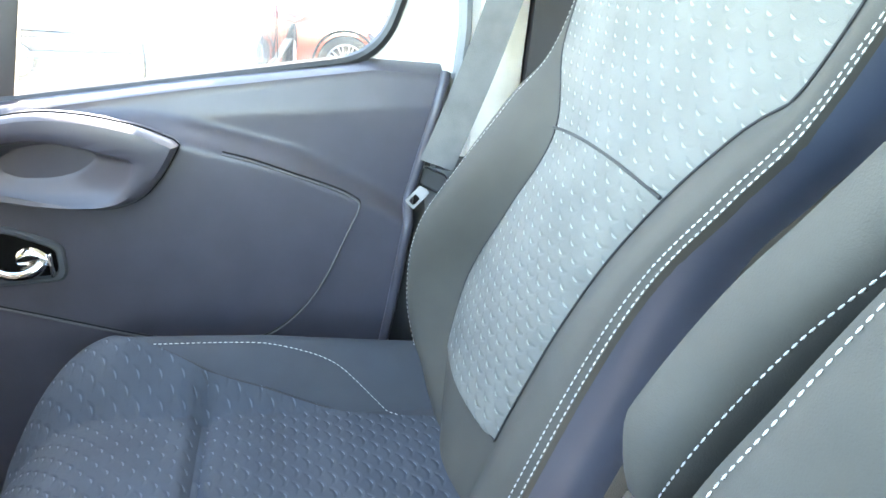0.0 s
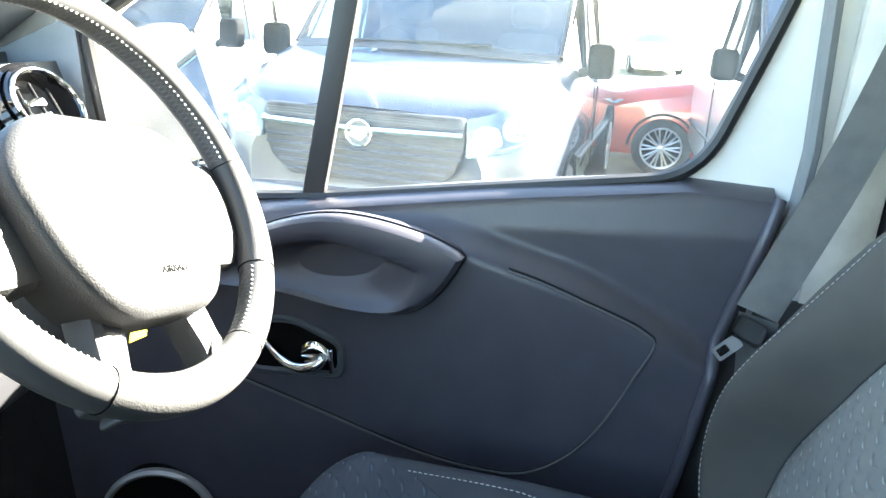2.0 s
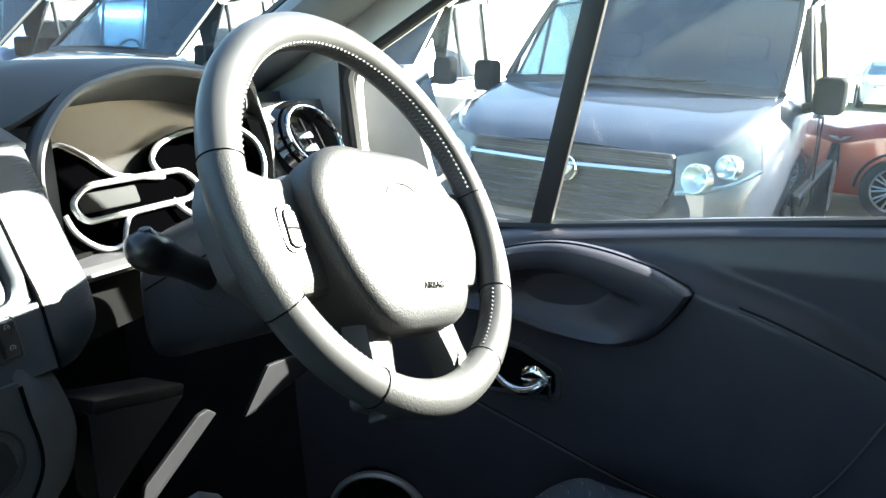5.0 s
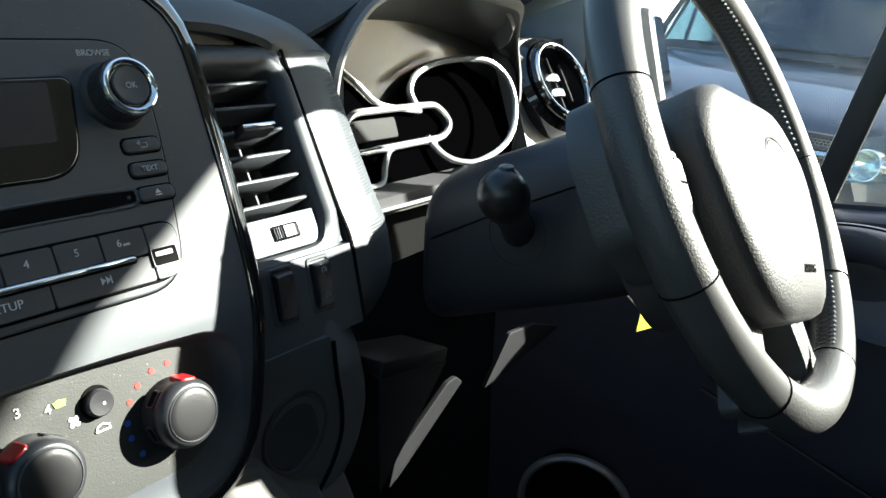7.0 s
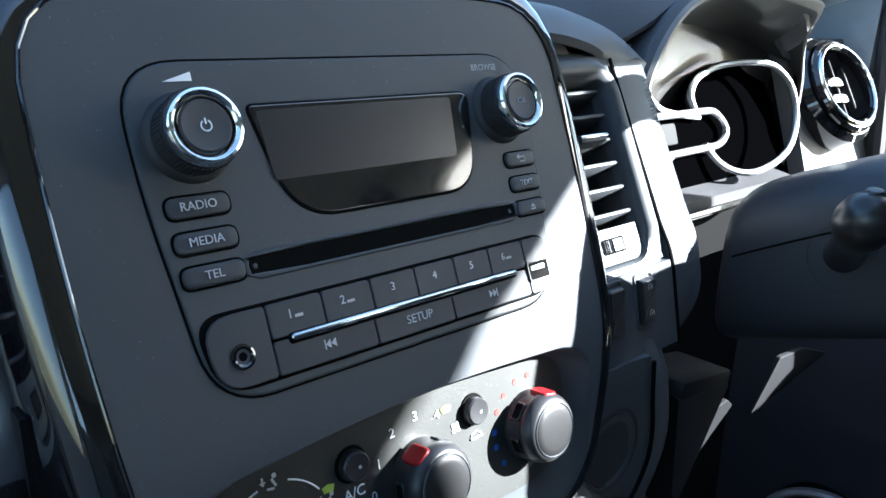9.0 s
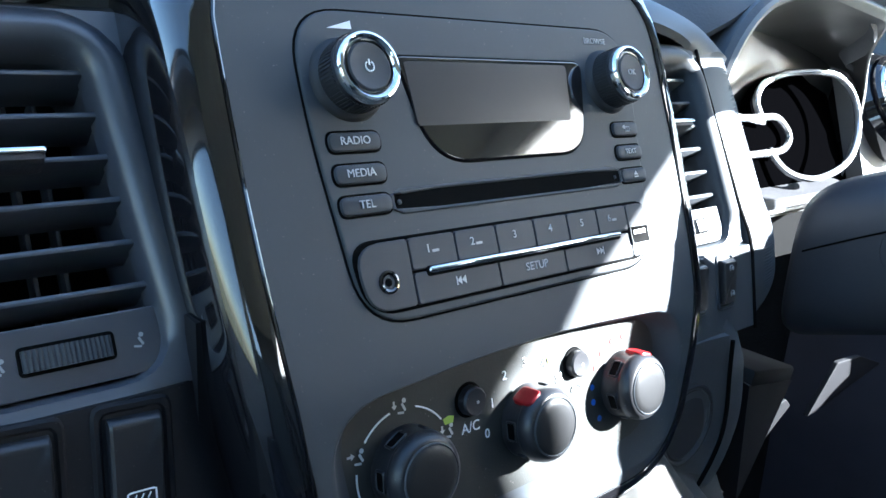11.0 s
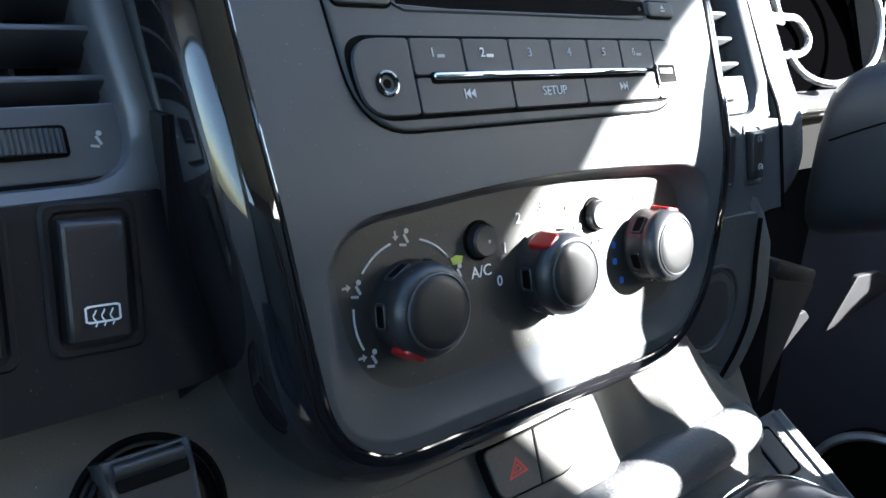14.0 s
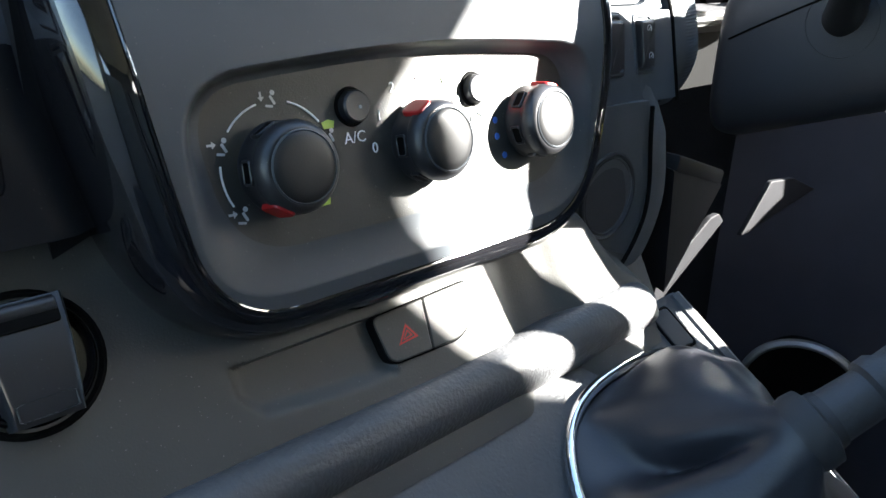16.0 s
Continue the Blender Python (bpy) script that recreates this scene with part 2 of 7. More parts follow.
# dial rims: chrome's bright reflections are put into a pale base colour
SILVER_TRIM = material("chrome_sheen_trim", (0.42, 0.43, 0.44), 0.25, metal=0.6, spec=0.8, vary=0.04)
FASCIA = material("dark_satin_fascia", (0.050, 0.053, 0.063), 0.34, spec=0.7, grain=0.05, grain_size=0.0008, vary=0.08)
# blacker than FASCIA: the shade low on the dash is in its colour
LOWER_FASCIA = material("shaded_black_satin", (0.012, 0.012, 0.0135), 0.5, spec=0.16, grain=0.1, grain_size=0.001, vary=0.1, wear=0.15)
LCD_GREY = material("grey_lcd", (0.0085, 0.0095, 0.0095), 0.5, spec=0.05)
TONGUE = material("dull_steel_tongue", (0.30, 0.30, 0.31), 0.35, metal=0.9)
CARPET = material("black_carpet", (0.012, 0.012, 0.013), 0.95, grain=0.8, grain_size=0.004)


# ---- shape helpers ----
def empty(name, label="", category="", group="", kind="", at=(0, 0, 0)):
    e = new(name)
    e.empty_display_size = 0.05
    e.location = at
    return tagged(e, label, category, group, kind)


def part(name, bm, mat, parent=None, label="", smooth=True):
    bmesh.ops.remove_doubles(bm, verts=bm.verts, dist=1e-6)
    bmesh.ops.recalc_face_normals(bm, faces=bm.faces)
    me = bpy.data.meshes.new(name)
    bm.to_mesh(me)
    bm.free()
    if smooth:
        me.polygons.foreach_set("use_smooth", [len(p.vertices) <= 4 for p in me.polygons])
        me.set_sharp_from_angle(angle=radians(38))
    me.materials.append(mat)
    ob = new(name, me)
    if parent is not None:
        ob.parent = parent
        ob.matrix_parent_inverse = parent.matrix_basis.inverted()
    return tagged(ob, label)


def basis(origin, u, v):
    """A plane's own axes: u along it, v up it, n out of it."""
    u, v = Vector(u).normalized(), Vector(v).normalized()
    n = u.cross(v)
    m = Matrix((u, v, n)).transposed().to_4x4()
    m.translation = Vector(origin)
    return m


def arc(cx, cy, r, a0, a1, seg):
    return [(cx + r * math.cos(radians(a0 + (a1 - a0) * i / seg)), cy + r * math.sin(radians(a0 + (a1 - a0) * i / seg))) for i in range(seg + 1)]


def rounded(pts, radii, seg=6):
    """A polygon (counter-clockwise) with rounded corners."""
    out, n = [], len(pts)
    if isinstance(radii, (int, float)):
        radii = [radii] * n
    for i in range(n):
        p, a, b = Vector(pts[i]), Vector(pts[i - 1]), Vector(pts[(i + 1) % n])
        d1, d2 = (a - p), (b - p)
        r = min(radii[i], d1.length * 0.49, d2.length * 0.49)
        d1, d2 = d1.normalized() * r, d2.normalized() * r
        for k in range(seg + 1):
            t = k / seg
            out.append(tuple((p + d1) * (1 - t) ** 2 + p * 2 * t * (1 - t) + (p + d2) * t * t))
    return out


def rrect(w, h, r, cx=0.0, cy=0.0, seg=5):
    return rounded([(cx - w / 2, cy - h / 2), (cx + w / 2, cy - h / 2), (cx + w / 2, cy + h / 2), (cx - w / 2, cy + h / 2)], r, seg)


def circle(r, seg=32, cx=0.0, cy=0.0):
    return [(cx + r * math.cos(2 * math.pi * i / seg), cy + r * math.sin(2 * math.pi * i / seg)) for i in range(seg)]


def offset(loop, d):
    """The loop moved inwards by d."""
    out, n = [], len(loop)
    for i in range(n):
        p, a, b = Vector(loop[i]), Vector(loop[i - 1]), Vector(loop[(i + 1) % n])
        e1, e2 = (p - a), (b - p)
        if e1.length < 1e-9:
            e1 = e2
        if e2.length < 1e-9:
            e2 = e1
        e1, e2 = e1.normalized(), e2.normalized()
        nn = Vector((-e1.y - e2.y, e1.x + e2.x))
        nn = nn.normalized() if nn.length > 1e-6 else Vector((-e1.y, e1.x))
        c = max(0.5, nn.dot(Vector((-e1.y, e1.x))))
        out.append(tuple(p + nn * (d / c)))
    return out


def polar(loop, center, seg):
    """The loop seen from the centre, at even steps of angle."""
    out, n, c = [], len(loop), Vector(center)
    for k in range(seg):
        a = 2 * math.pi * k / seg
        d = Vector((math.cos(a), math.sin(a)))
        best = 0.0
        for i in range(n):
            p, q = Vector(loop[i]) - c, Vector(loop[(i + 1) % n]) - c
            e = q - p
            den = d.x * e.y - d.y * e.x
            if abs(den) < 1e-12:
                continue
            t = (p.x * e.y - p.y * e.x) / den
            s = (p.x * d.y - p.y * d.x) / den
            if -1e-6 <= s <= 1 + 1e-6 and t > best:
                best = t
        out.append((c.x + d.x * best, c.y + d.y * best))
    return out


def bridge(bm, a, b):
    n = len(a)
    for i in range(n):
        j = (i + 1) % n
        if len({a[i], a[j], b[j], b[i]}) == 4:
            bm.faces.new((a[i], a[j], b[j], b[i]))


def loop3(bm, m, loop, h):
    return [bm.verts.new(m @ Vector((x, y, h))) for x, y in loop]


def prism(bm, m, loop, z0, z1, bevel=0.0008, crown=0.0, open_back=True):
    """A plate of the loop's outline from z0 out to z1, its front edge rounded, its middle raised by crown."""
    bevel = min(bevel, abs(z1 - z0) * 0.9)
    rings = [loop3(bm, m, loop, z0), loop3(bm, m, loop, z1 - bevel), loop3(bm, m, offset(loop, bevel * 0.3), z1 - bevel * 0.3), loop3(bm, m, offset(loop, bevel), z1)]
    if not crown:
        rings.append(loop3(bm, m, offset(loop, bevel * 1.25), z1))
    for a, b in zip(rings, rings[1:]):
        bridge(bm, a, b)
    if crown:
        c = Vector((sum(p[0] for p in loop) / len(loop), sum(p[1] for p in loop) / len(loop)))
        base = offset(loop, bevel)
        prev = rings[-1]
        for f, k in ((0.75, 0.44), (0.45, 0.8), (0.15, 0.98)):
            nxt = loop3(bm, m, [tuple(c + (Vector(p) - c) * f) for p in base], z1 + crown * k)
            bridge(bm, prev, nxt)
            prev = nxt
        bm.faces.new(prev)
    else:
        bm.faces.new(rings[-1])
    if not open_back:
        bm.faces.new(rings[0])
    return bm


def plate(m, loop, z0, z1, bevel=0.0008, crown=0.0):
    return prism(bmesh.new(), m, loop, z0, z1, bevel, crown)


def ringplate(m, outer, inner, z0, z1, bevel=0.0006, center=None, seg=96, z_in=None):
    """A frame between two outlines."""
    bm = bmesh.new()
    c = center or (sum(p[0] for p in inner) / len(inner), sum(p[1] for p in inner) / len(inner))
    o, i = polar(outer, c, seg), polar(inner, c, seg)
    z_in = z0 if z_in is None else z_in
    rings = [loop3(bm, m, o, z0), loop3(bm, m, o, z1 - bevel), loop3(bm, m, offset(o, bevel), z1), loop3(bm, m, offset(i, -bevel), z1), loop3(bm, m, i, z1 - bevel), loop3(bm, m, i, z_in)]
    for a, b in zip(rings, rings[1:]):
        bridge(bm, a, b)
    return bm


def lathe(m, prof, seg=40, bm=None, cap=True):
    bm = bm or bmesh.new()
    rings = [loop3(bm, m, circle(max(r, 1e-5), seg), h) for r, h in prof]
    for a, b in zip(rings, rings[1:]):
        bridge(bm, a, b)
    if cap:
        bm.faces.new(rings[-1])
    return bm


def sweep(path, radius, seg=12, closed=False, bm=None, flat=1.0, up=None):
    """A tube along the path; radius may change along it; flat squeezes it along its second axis."""
    bm = bm or bmesh.new()
    path = [Vector(p) for p in path]
    n = len(path)
    rad = radius if isinstance(radius, (list, tuple)) else [radius] * n
    rings, ref = [], Vector(up) if up else None
    for i, p in enumerate(path):
        a = path[i - 1] if (i > 0 or closed) else p
        b = path[(i + 1) % n] if (i < n - 1 or closed) else p
        t = (b - a).normalized()
        if ref is None:
            ref = Vector((0, 0, 1)) if abs(t.z) < 0.9 else Vector((1, 0, 0))
        s = t.cross(ref).normalized()
        w = s.cross(t).normalized()
        if not up:
            ref = w
        rings.append([bm.verts.new(p + (s * math.cos(2 * math.pi * k / seg) + w * (flat * math.sin(2 * math.pi * k / seg))) * rad[i]) for k in range(seg)])
    for a, b in zip(rings, rings[1:]):
        bridge(bm, a, b)
    if closed:
        bridge(bm, rings[-1], rings[0])
    else:
        bm.faces.new(rings[0])
        bm.faces.new(rings[-1])
    return bm


def sheet(f, nu, nv, bm=None, wrap=False):
    """A surface from f(u, v), u and v from 0 to 1."""
    bm = bm or bmesh.new()
    rows = [[bm.verts.new(f(i / nu, j / nv)) for i in range(nu + (0 if wrap else 1))] for j in range(nv + 1)]
    for a, b in zip(rows, rows[1:]):
        m = len(a)
        for i in range(m if wrap else m - 1):
            k = (i + 1) % m
            bm.faces.new((a[i], a[k], b[k], b[i]))
    return bm


def slab(f, nu, nv, back):
    """A surface with depth: f and the same moved by back, closed round the rim."""
    bm = bmesh.new()
    back = Vector(back)
    a = [[bm.verts.new(f(i / nu, j / nv)) for i in range(nu + 1)] for j in range(nv + 1)]
    b = [[bm.verts.new(v.co + back) for v in row] for row in a]
    for j in range(nv):
        for i in range(nu):
            bm.faces.new((a[j][i], a[j][i + 1], a[j + 1][i + 1], a[j + 1][i]))
            bm.faces.new((b[j][i], b[j + 1][i], b[j + 1][i + 1], b[j][i + 1]))
    rim = [a[0][i] for i in range(nu)] + [a[j][nu] for j in range(nv)] + [a[nv][i] for i in range(nu, 0, -1)] + [a[j][0] for j in range(nv, 0, -1)]
    rim2 = [b[0][i] for i in range(nu)] + [b[j][nu] for j in range(nv)] + [b[nv][i] for i in range(nu, 0, -1)] + [b[j][0] for j in range(nv, 0, -1)]
    bridge(bm, rim, rim2)
    return bm


def box(bm, m, sx, sy, sz, bevel=0.0):
    """A box about the pose m, edges rounded."""
    got = bmesh.ops.create_cube(bm, size=1.0, matrix=m @ Matrix.Diagonal((sx, sy, sz, 1)))
    if bevel:
        edges = list({e for v in got["verts"] for e in v.link_edges})
        bmesh.ops.bevel(bm, geom=edges, offset=bevel, segments=2, affect="EDGES", profile=0.5)
    return bm


def lerp(a, b, t):
    return a + (b - a) * t


def curve_at(keys, x):
    """A smooth value between the keys (x, value)."""
    if x <= keys[0][0]:
        return keys[0][1]
    for (x0, a), (x1, b) in zip(keys, keys[1:]):
        if x <= x1:
            t = (x - x0) / (x1 - x0)
            t = t * t * (3 - 2 * t)
            return a + (b - a) * t
    return keys[-1][1]


def spline_at(keys, x):
    """A soft curve through the keys (x, value)."""
    if x <= keys[0][0]:
        return keys[0][1]
    n = len(keys)
    for i in range(n - 1):
        (x0, a), (x1, b) = keys[i], keys[i + 1]
        if x <= x1:
            h = x1 - x0
            m0 = (b - a) / h if i == 0 else (b - keys[i - 1][1]) / (x1 - keys[i - 1][0])
            m1 = (b - a) / h if i == n - 2 else (keys[i + 2][1] - a) / (keys[i + 2][0] - x0)
            t = (x - x0) / h
            return (2 * t ** 3 - 3 * t * t + 1) * a + (t ** 3 - 2 * t * t + t) * h * m0 + (3 * t * t - 2 * t ** 3) * b + (t ** 3 - t * t) * h * m1
    return keys[-1][1]


def line_at(keys, x):
    if x <= keys[0][0]:
        return keys[0][1]
    for (x0, a), (x1, b) in zip(keys, keys[1:]):
        if x <= x1:
            return a + (b - a) * (x - x0) / (x1 - x0)
    return keys[-1][1]


def smooth_path(pts, n=8, closed=False):
    """A Catmull-Rom line through the points."""
    pts = [Vector(p) for p in pts]
    out, m = [], len(pts)
    for i in range(m if closed else m - 1):
        p0 = pts[i - 1] if (i > 0 or closed) else pts[0]
        p1, p2 = pts[i], pts[(i + 1) % m]
        p3 = pts[(i + 2) % m] if (i + 2 < m or closed) else pts[-1]
        for k in range(n):
            t = k / n
            out.append(0.5 * ((2 * p1) + (p2 - p0) * t + (2 * p0 - 5 * p1 + 4 * p2 - p3) * t * t + (3 * p1 - p0 - 3 * p2 + p3) * t ** 3))
    if not closed:
        out.append(pts[-1])
    return out


def text_mesh(body, m, size, depth=0.00015, align="CENTER"):
    """Raised lettering on the plane m, as a bmesh."""
    cu = bpy.data.curves.new("lettering", "FONT")
    cu.body, cu.size, cu.align_x, cu.align_y, cu.extrude = body, size, align, "CENTER", depth
    cu.offset = 0.0
    cu.resolution_u = 3
    ob = bpy.data.objects.new("lettering", cu)
    me = bpy.data.meshes.new_from_object(ob)
    bm = bmesh.new()
    bm.from_mesh(me)
    bm.transform(m)
    bpy.data.objects.remove(ob)
    bpy.data.curves.remove(cu)
    bpy.data.meshes.remove(me)
    return bm


def at(m, u, v, h=0.0, turn=0.0):
    return m @ Matrix.Translation((u, v, h)) @ Matrix.Rotation(radians(turn), 4, "Z")


def stitches(path, length=0.004, gap=0.0025, r=0.0007, bm=None):
    """Short threads along a line."""
    bm = bm or bmesh.new()
    path = [Vector(p) for p in path]
    d, acc, want = 0.0, 0.0, 0.0
    dense = []
    for a, b in zip(path, path[1:]):
        k = max(1, int((b - a).length / 0.001))
        dense += [a.lerp(b, i / k) for i in range(k)]
    i = 0
    step, skip = int(length / 0.001), int(gap / 0.001)
    while i + step < len(dense):
        sweep([dense[i], dense[i + step // 2], dense[i + step]], [r * 0.5, r, r * 0.5], 5, bm=bm)
        i += step + max(1, skip)
    return bm


# ---- the cab: shell, roof, floor ----
RUBBER_SEAL = material("black_window_rubber", (0.012, 0.012, 0.013), 0.5)
BODY_INNER = material("white_body_paint", (0.72, 0.72, 0.70), 0.4, coat=0.3, vary=0.03)
SIDE = basis((0, 0, 0), (0, 1, 0), (0, 0, 1))          # u = y, v = z, n = +x
DOOR_WINDOW = rounded([(-0.030, 1.303), (0.440, 1.262), (0.760, 1.250), (0.772, 1.487), (0.09, 1.859), (-0.227, 1.868), (-0.204, 1.765), (-0.196, 1.70), (-0.158, 1.63), (-0.108, 1.49)], [0.06, 0.01, 0.02, 0.04, 0.06, 0.09, 0.03, 0.04, 0.05, 0.05], 8)


def side_wall(x, sign, name, label):
    """A body side with the front door's window cut through it."""
    wall = empty(name, label, "wall", kind="structure")
    m = Matrix.Translation((x, 0, 0)) @ SIDE
    outer = [(-0.46, 0.35), (1.35, 0.35), (1.35, 1.40), (1.12, 1.44), (0.20, 1.93), (-0.46, 1.93)]
    bm = bmesh.new()
    c = (0.35, 1.45)
    seg = 120
    o, i = polar(outer, c, seg), polar(DOOR_WINDOW, c, seg)
    loops = [loop3(bm, m, o, 0.03), loop3(bm, m, o, 0), loop3(bm, m, i, 0), loop3(bm, m, i, 0.03)]
    for a, b in zip(loops, loops[1:] + loops[:1]):
        bridge(bm, a, b)
    part("wall_panel", bm, BODY_INNER, wall, smooth=False)
    rear = bmesh.new()
    box(rear, pose(x + 0.015, -0.87, 0.85), 0.03, 0.82, 1.0, 0.004)
    box(rear, pose(x + 0.015, -0.87, 1.85), 0.03, 0.82, 0.16, 0.004)
    box(rear, pose(x + 0.015, -1.25, 1.55), 0.03, 0.06, 0.5, 0.004)
    part("rear_panel", rear, BODY_INNER, wall, smooth=False)
    seal = sweep([m @ Vector((y, z, -0.004 * sign)) for y, z in DOOR_WINDOW], 0.009, 8, closed=True)
    part("window_seal", seal, RUBBER_SEAL, wall)
    pane = bmesh.new()
    pane.faces.new(loop3(pane, m, DOOR_WINDOW, 0.014))
    g = part("window_pane", pane, DUST_GLARE_GLASS, wall, smooth=False)
    g.visible_shadow = False
    return wall


wall_right = side_wall(0.868, 1, "wall_east", "white painted van body side with a door window")
wall_left = side_wall(-0.898, -1, "wall_west", "white painted van body side with a door window")
for sx in (0.852, -0.882):
    tagged(part("kick_panel", box(bmesh.new(), pose(sx, 1.085, 0.84), 0.024, 0.45, 0.82, 0.006), CARPET), "black felt kick panel in the footwell", "trim panel", kind="structure")
bm = box(bmesh.new(), pose(0, -0.52, 1.945), 1.83, 1.55, 0.03, 0.005)
tagged(part("ceiling", bm, HEADLINER), "pale grey fabric headliner of the cab", "ceiling", kind="structure")
bm = box(bmesh.new(), pose(0, 0.0, 0.40), 1.8, 2.7, 0.04, 0.005)
tagged(part("floor", bm, CARPET), "black carpeted cab floor", "floor", kind="structure")
bm = box(bmesh.new(), pose(0, -1.28, 1.15), 1.8, 0.03, 1.56, 0.005)
tagged(part("wall_south", bm, TRIM_GREY), "grey bulkhead behind the seats", "wall", kind="structure")
bm = box(bmesh.new(), pose(0, 1.33, 0.93), 1.8, 0.04, 1.06, 0.005)
tagged(part("wall_north", bm, CARPET), "black lined firewall under the windscreen", "wall", kind="structure")


def windscreen_point(u, v, lift=0.0):
    x = lerp(-0.84, 0.84, u) * lerp(1.0, 0.93, v)
    bow = 0.10 * (1 - (2 * u - 1) ** 2)
    return Vector((x, lerp(1.12, 0.20, v) + bow * (1 - 0.4 * v), lerp(1.435, 1.93, v) + lift))


ws = empty("window_1", "raked laminated windscreen of the van", "window", kind="structure")
g = part("windscreen_pane", sheet(windscreen_point, 16, 6), GLASS, ws)
g.visible_shadow = False
for u in (0.0, 1.0):
    rim = [windscreen_point(u, k / 10) + Vector((0, 0, 0)) for k in range(11)]
    part("windscreen_rubber", sweep(rim, 0.012, 8), RUBBER_SEAL, ws)
# A-pillars between windscreen and door window
for s, nm in ((1, "a_pillar"), (-1, "a_pillar")):
    path = [Vector((s * 0.835, 1.06, 1.42)), Vector((s * 0.825, 0.90, 1.505)), Vector((s * 0.81, 0.66, 1.635)), Vector((s * 0.79, 0.40, 1.775)), Vector((s * 0.77, 0.14, 1.915))]
    p = part(nm, sweep(smooth_path(path, 5), 0.060, 14, flat=0.55), TRIM_GREY)
    tagged(p, "grey plastic pillar trim beside the windscreen", "pillar trim", kind="structure")


# ---- the dashboard ----
dashboard = empty("dashboard", "charcoal plastic dashboard with soft dark top pad", "dashboard")


def hump(x, c, w):
    return math.exp(-((x - c) / w) ** 2)


def dash_top(u, v):
    x = lerp(-0.86, 0.86, u)
    y0 = curve_at([(0.235, 0.800), (0.335, 0.752), (0.60, 0.752), (0.66, 0.800)], abs(x))
    y = lerp(y0, 1.24, v)
    z = 1.452 + 0.012 * math.sin(math.pi * min(1, v * 1.4)) - 0.05 * max(0, v - 0.6)
    rise = spline_at([(0.0, 0.0), (0.10, 0.004), (0.20, 0.014), (0.25, 0.022), (0.296, 0.031), (0.363, 0.042), (0.443, 0.0455), (0.54, 0.0445), (0.60, 0.034), (0.63, 0.024), (0.66, 0.010), (0.70, -0.012), (0.76, -0.022), (0.86, -0.05)], x)
    z += rise * (1 - 0.55 * v)
    if x > 0.22:
        front = spline_at([(0.22, 1.438), (0.28, 1.436), (0.30, 1.441), (0.32, 1.453), (0.363, 1.474), (0.44, 1.489), (0.52, 1.489), (0.565, 1.481), (0.60, 1.462), (0.625, 1.440), (0.66, 1.428), (0.86, 1.39)], x)
        k = min(1, v / 0.12)
        z = lerp(front, z, math.sin(k * math.pi / 2) ** 0.9)
    else:
        z -= 0.03 * max(0, 1 - v / 0.06) ** 2
    if x < -0.72:
        z -= 0.10 * ((-x - 0.72) / 0.14) ** 2
    return Vector((x, y, z))


part("top_pad", slab(lambda u, v: dash_top(u, v ** 1.6), 130, 40, (0, 0.002, -0.005)), PAD, dashboard)


def fascia_y(z):
    return line_at([(1.10, 0.640), (1.20, 0.641), (1.25, 0.643), (1.272, 0.6480), (1.309, 0.6565), (1.32, 0.6608), (1.335, 0.6700), (1.45, 0.7295)], z)


def fascia(x0, x1, z0, z1, mat, name, label="", bulge=0.0):
    def f(u, v):
        z = lerp(z0, z1, v)
        edge = line_at([(1.2165, 0.1035), (1.30, 0.1195), (1.37, 0.1245)], z) + 0.0185
        a, b = (edge, x1) if x0 > 0 else (x0, -edge)
        x = lerp(a, b, u)
        near = 1 - min(1, (abs(x) - edge) / 0.012)
        return Vector((x, fascia_y(z) + 0.006 * near ** 2, z))
    return part(name, slab(f, 12, 24, (0, 0.02, 0)), mat, dashboard, label)


VENT_V = (0, 0.5, 1)


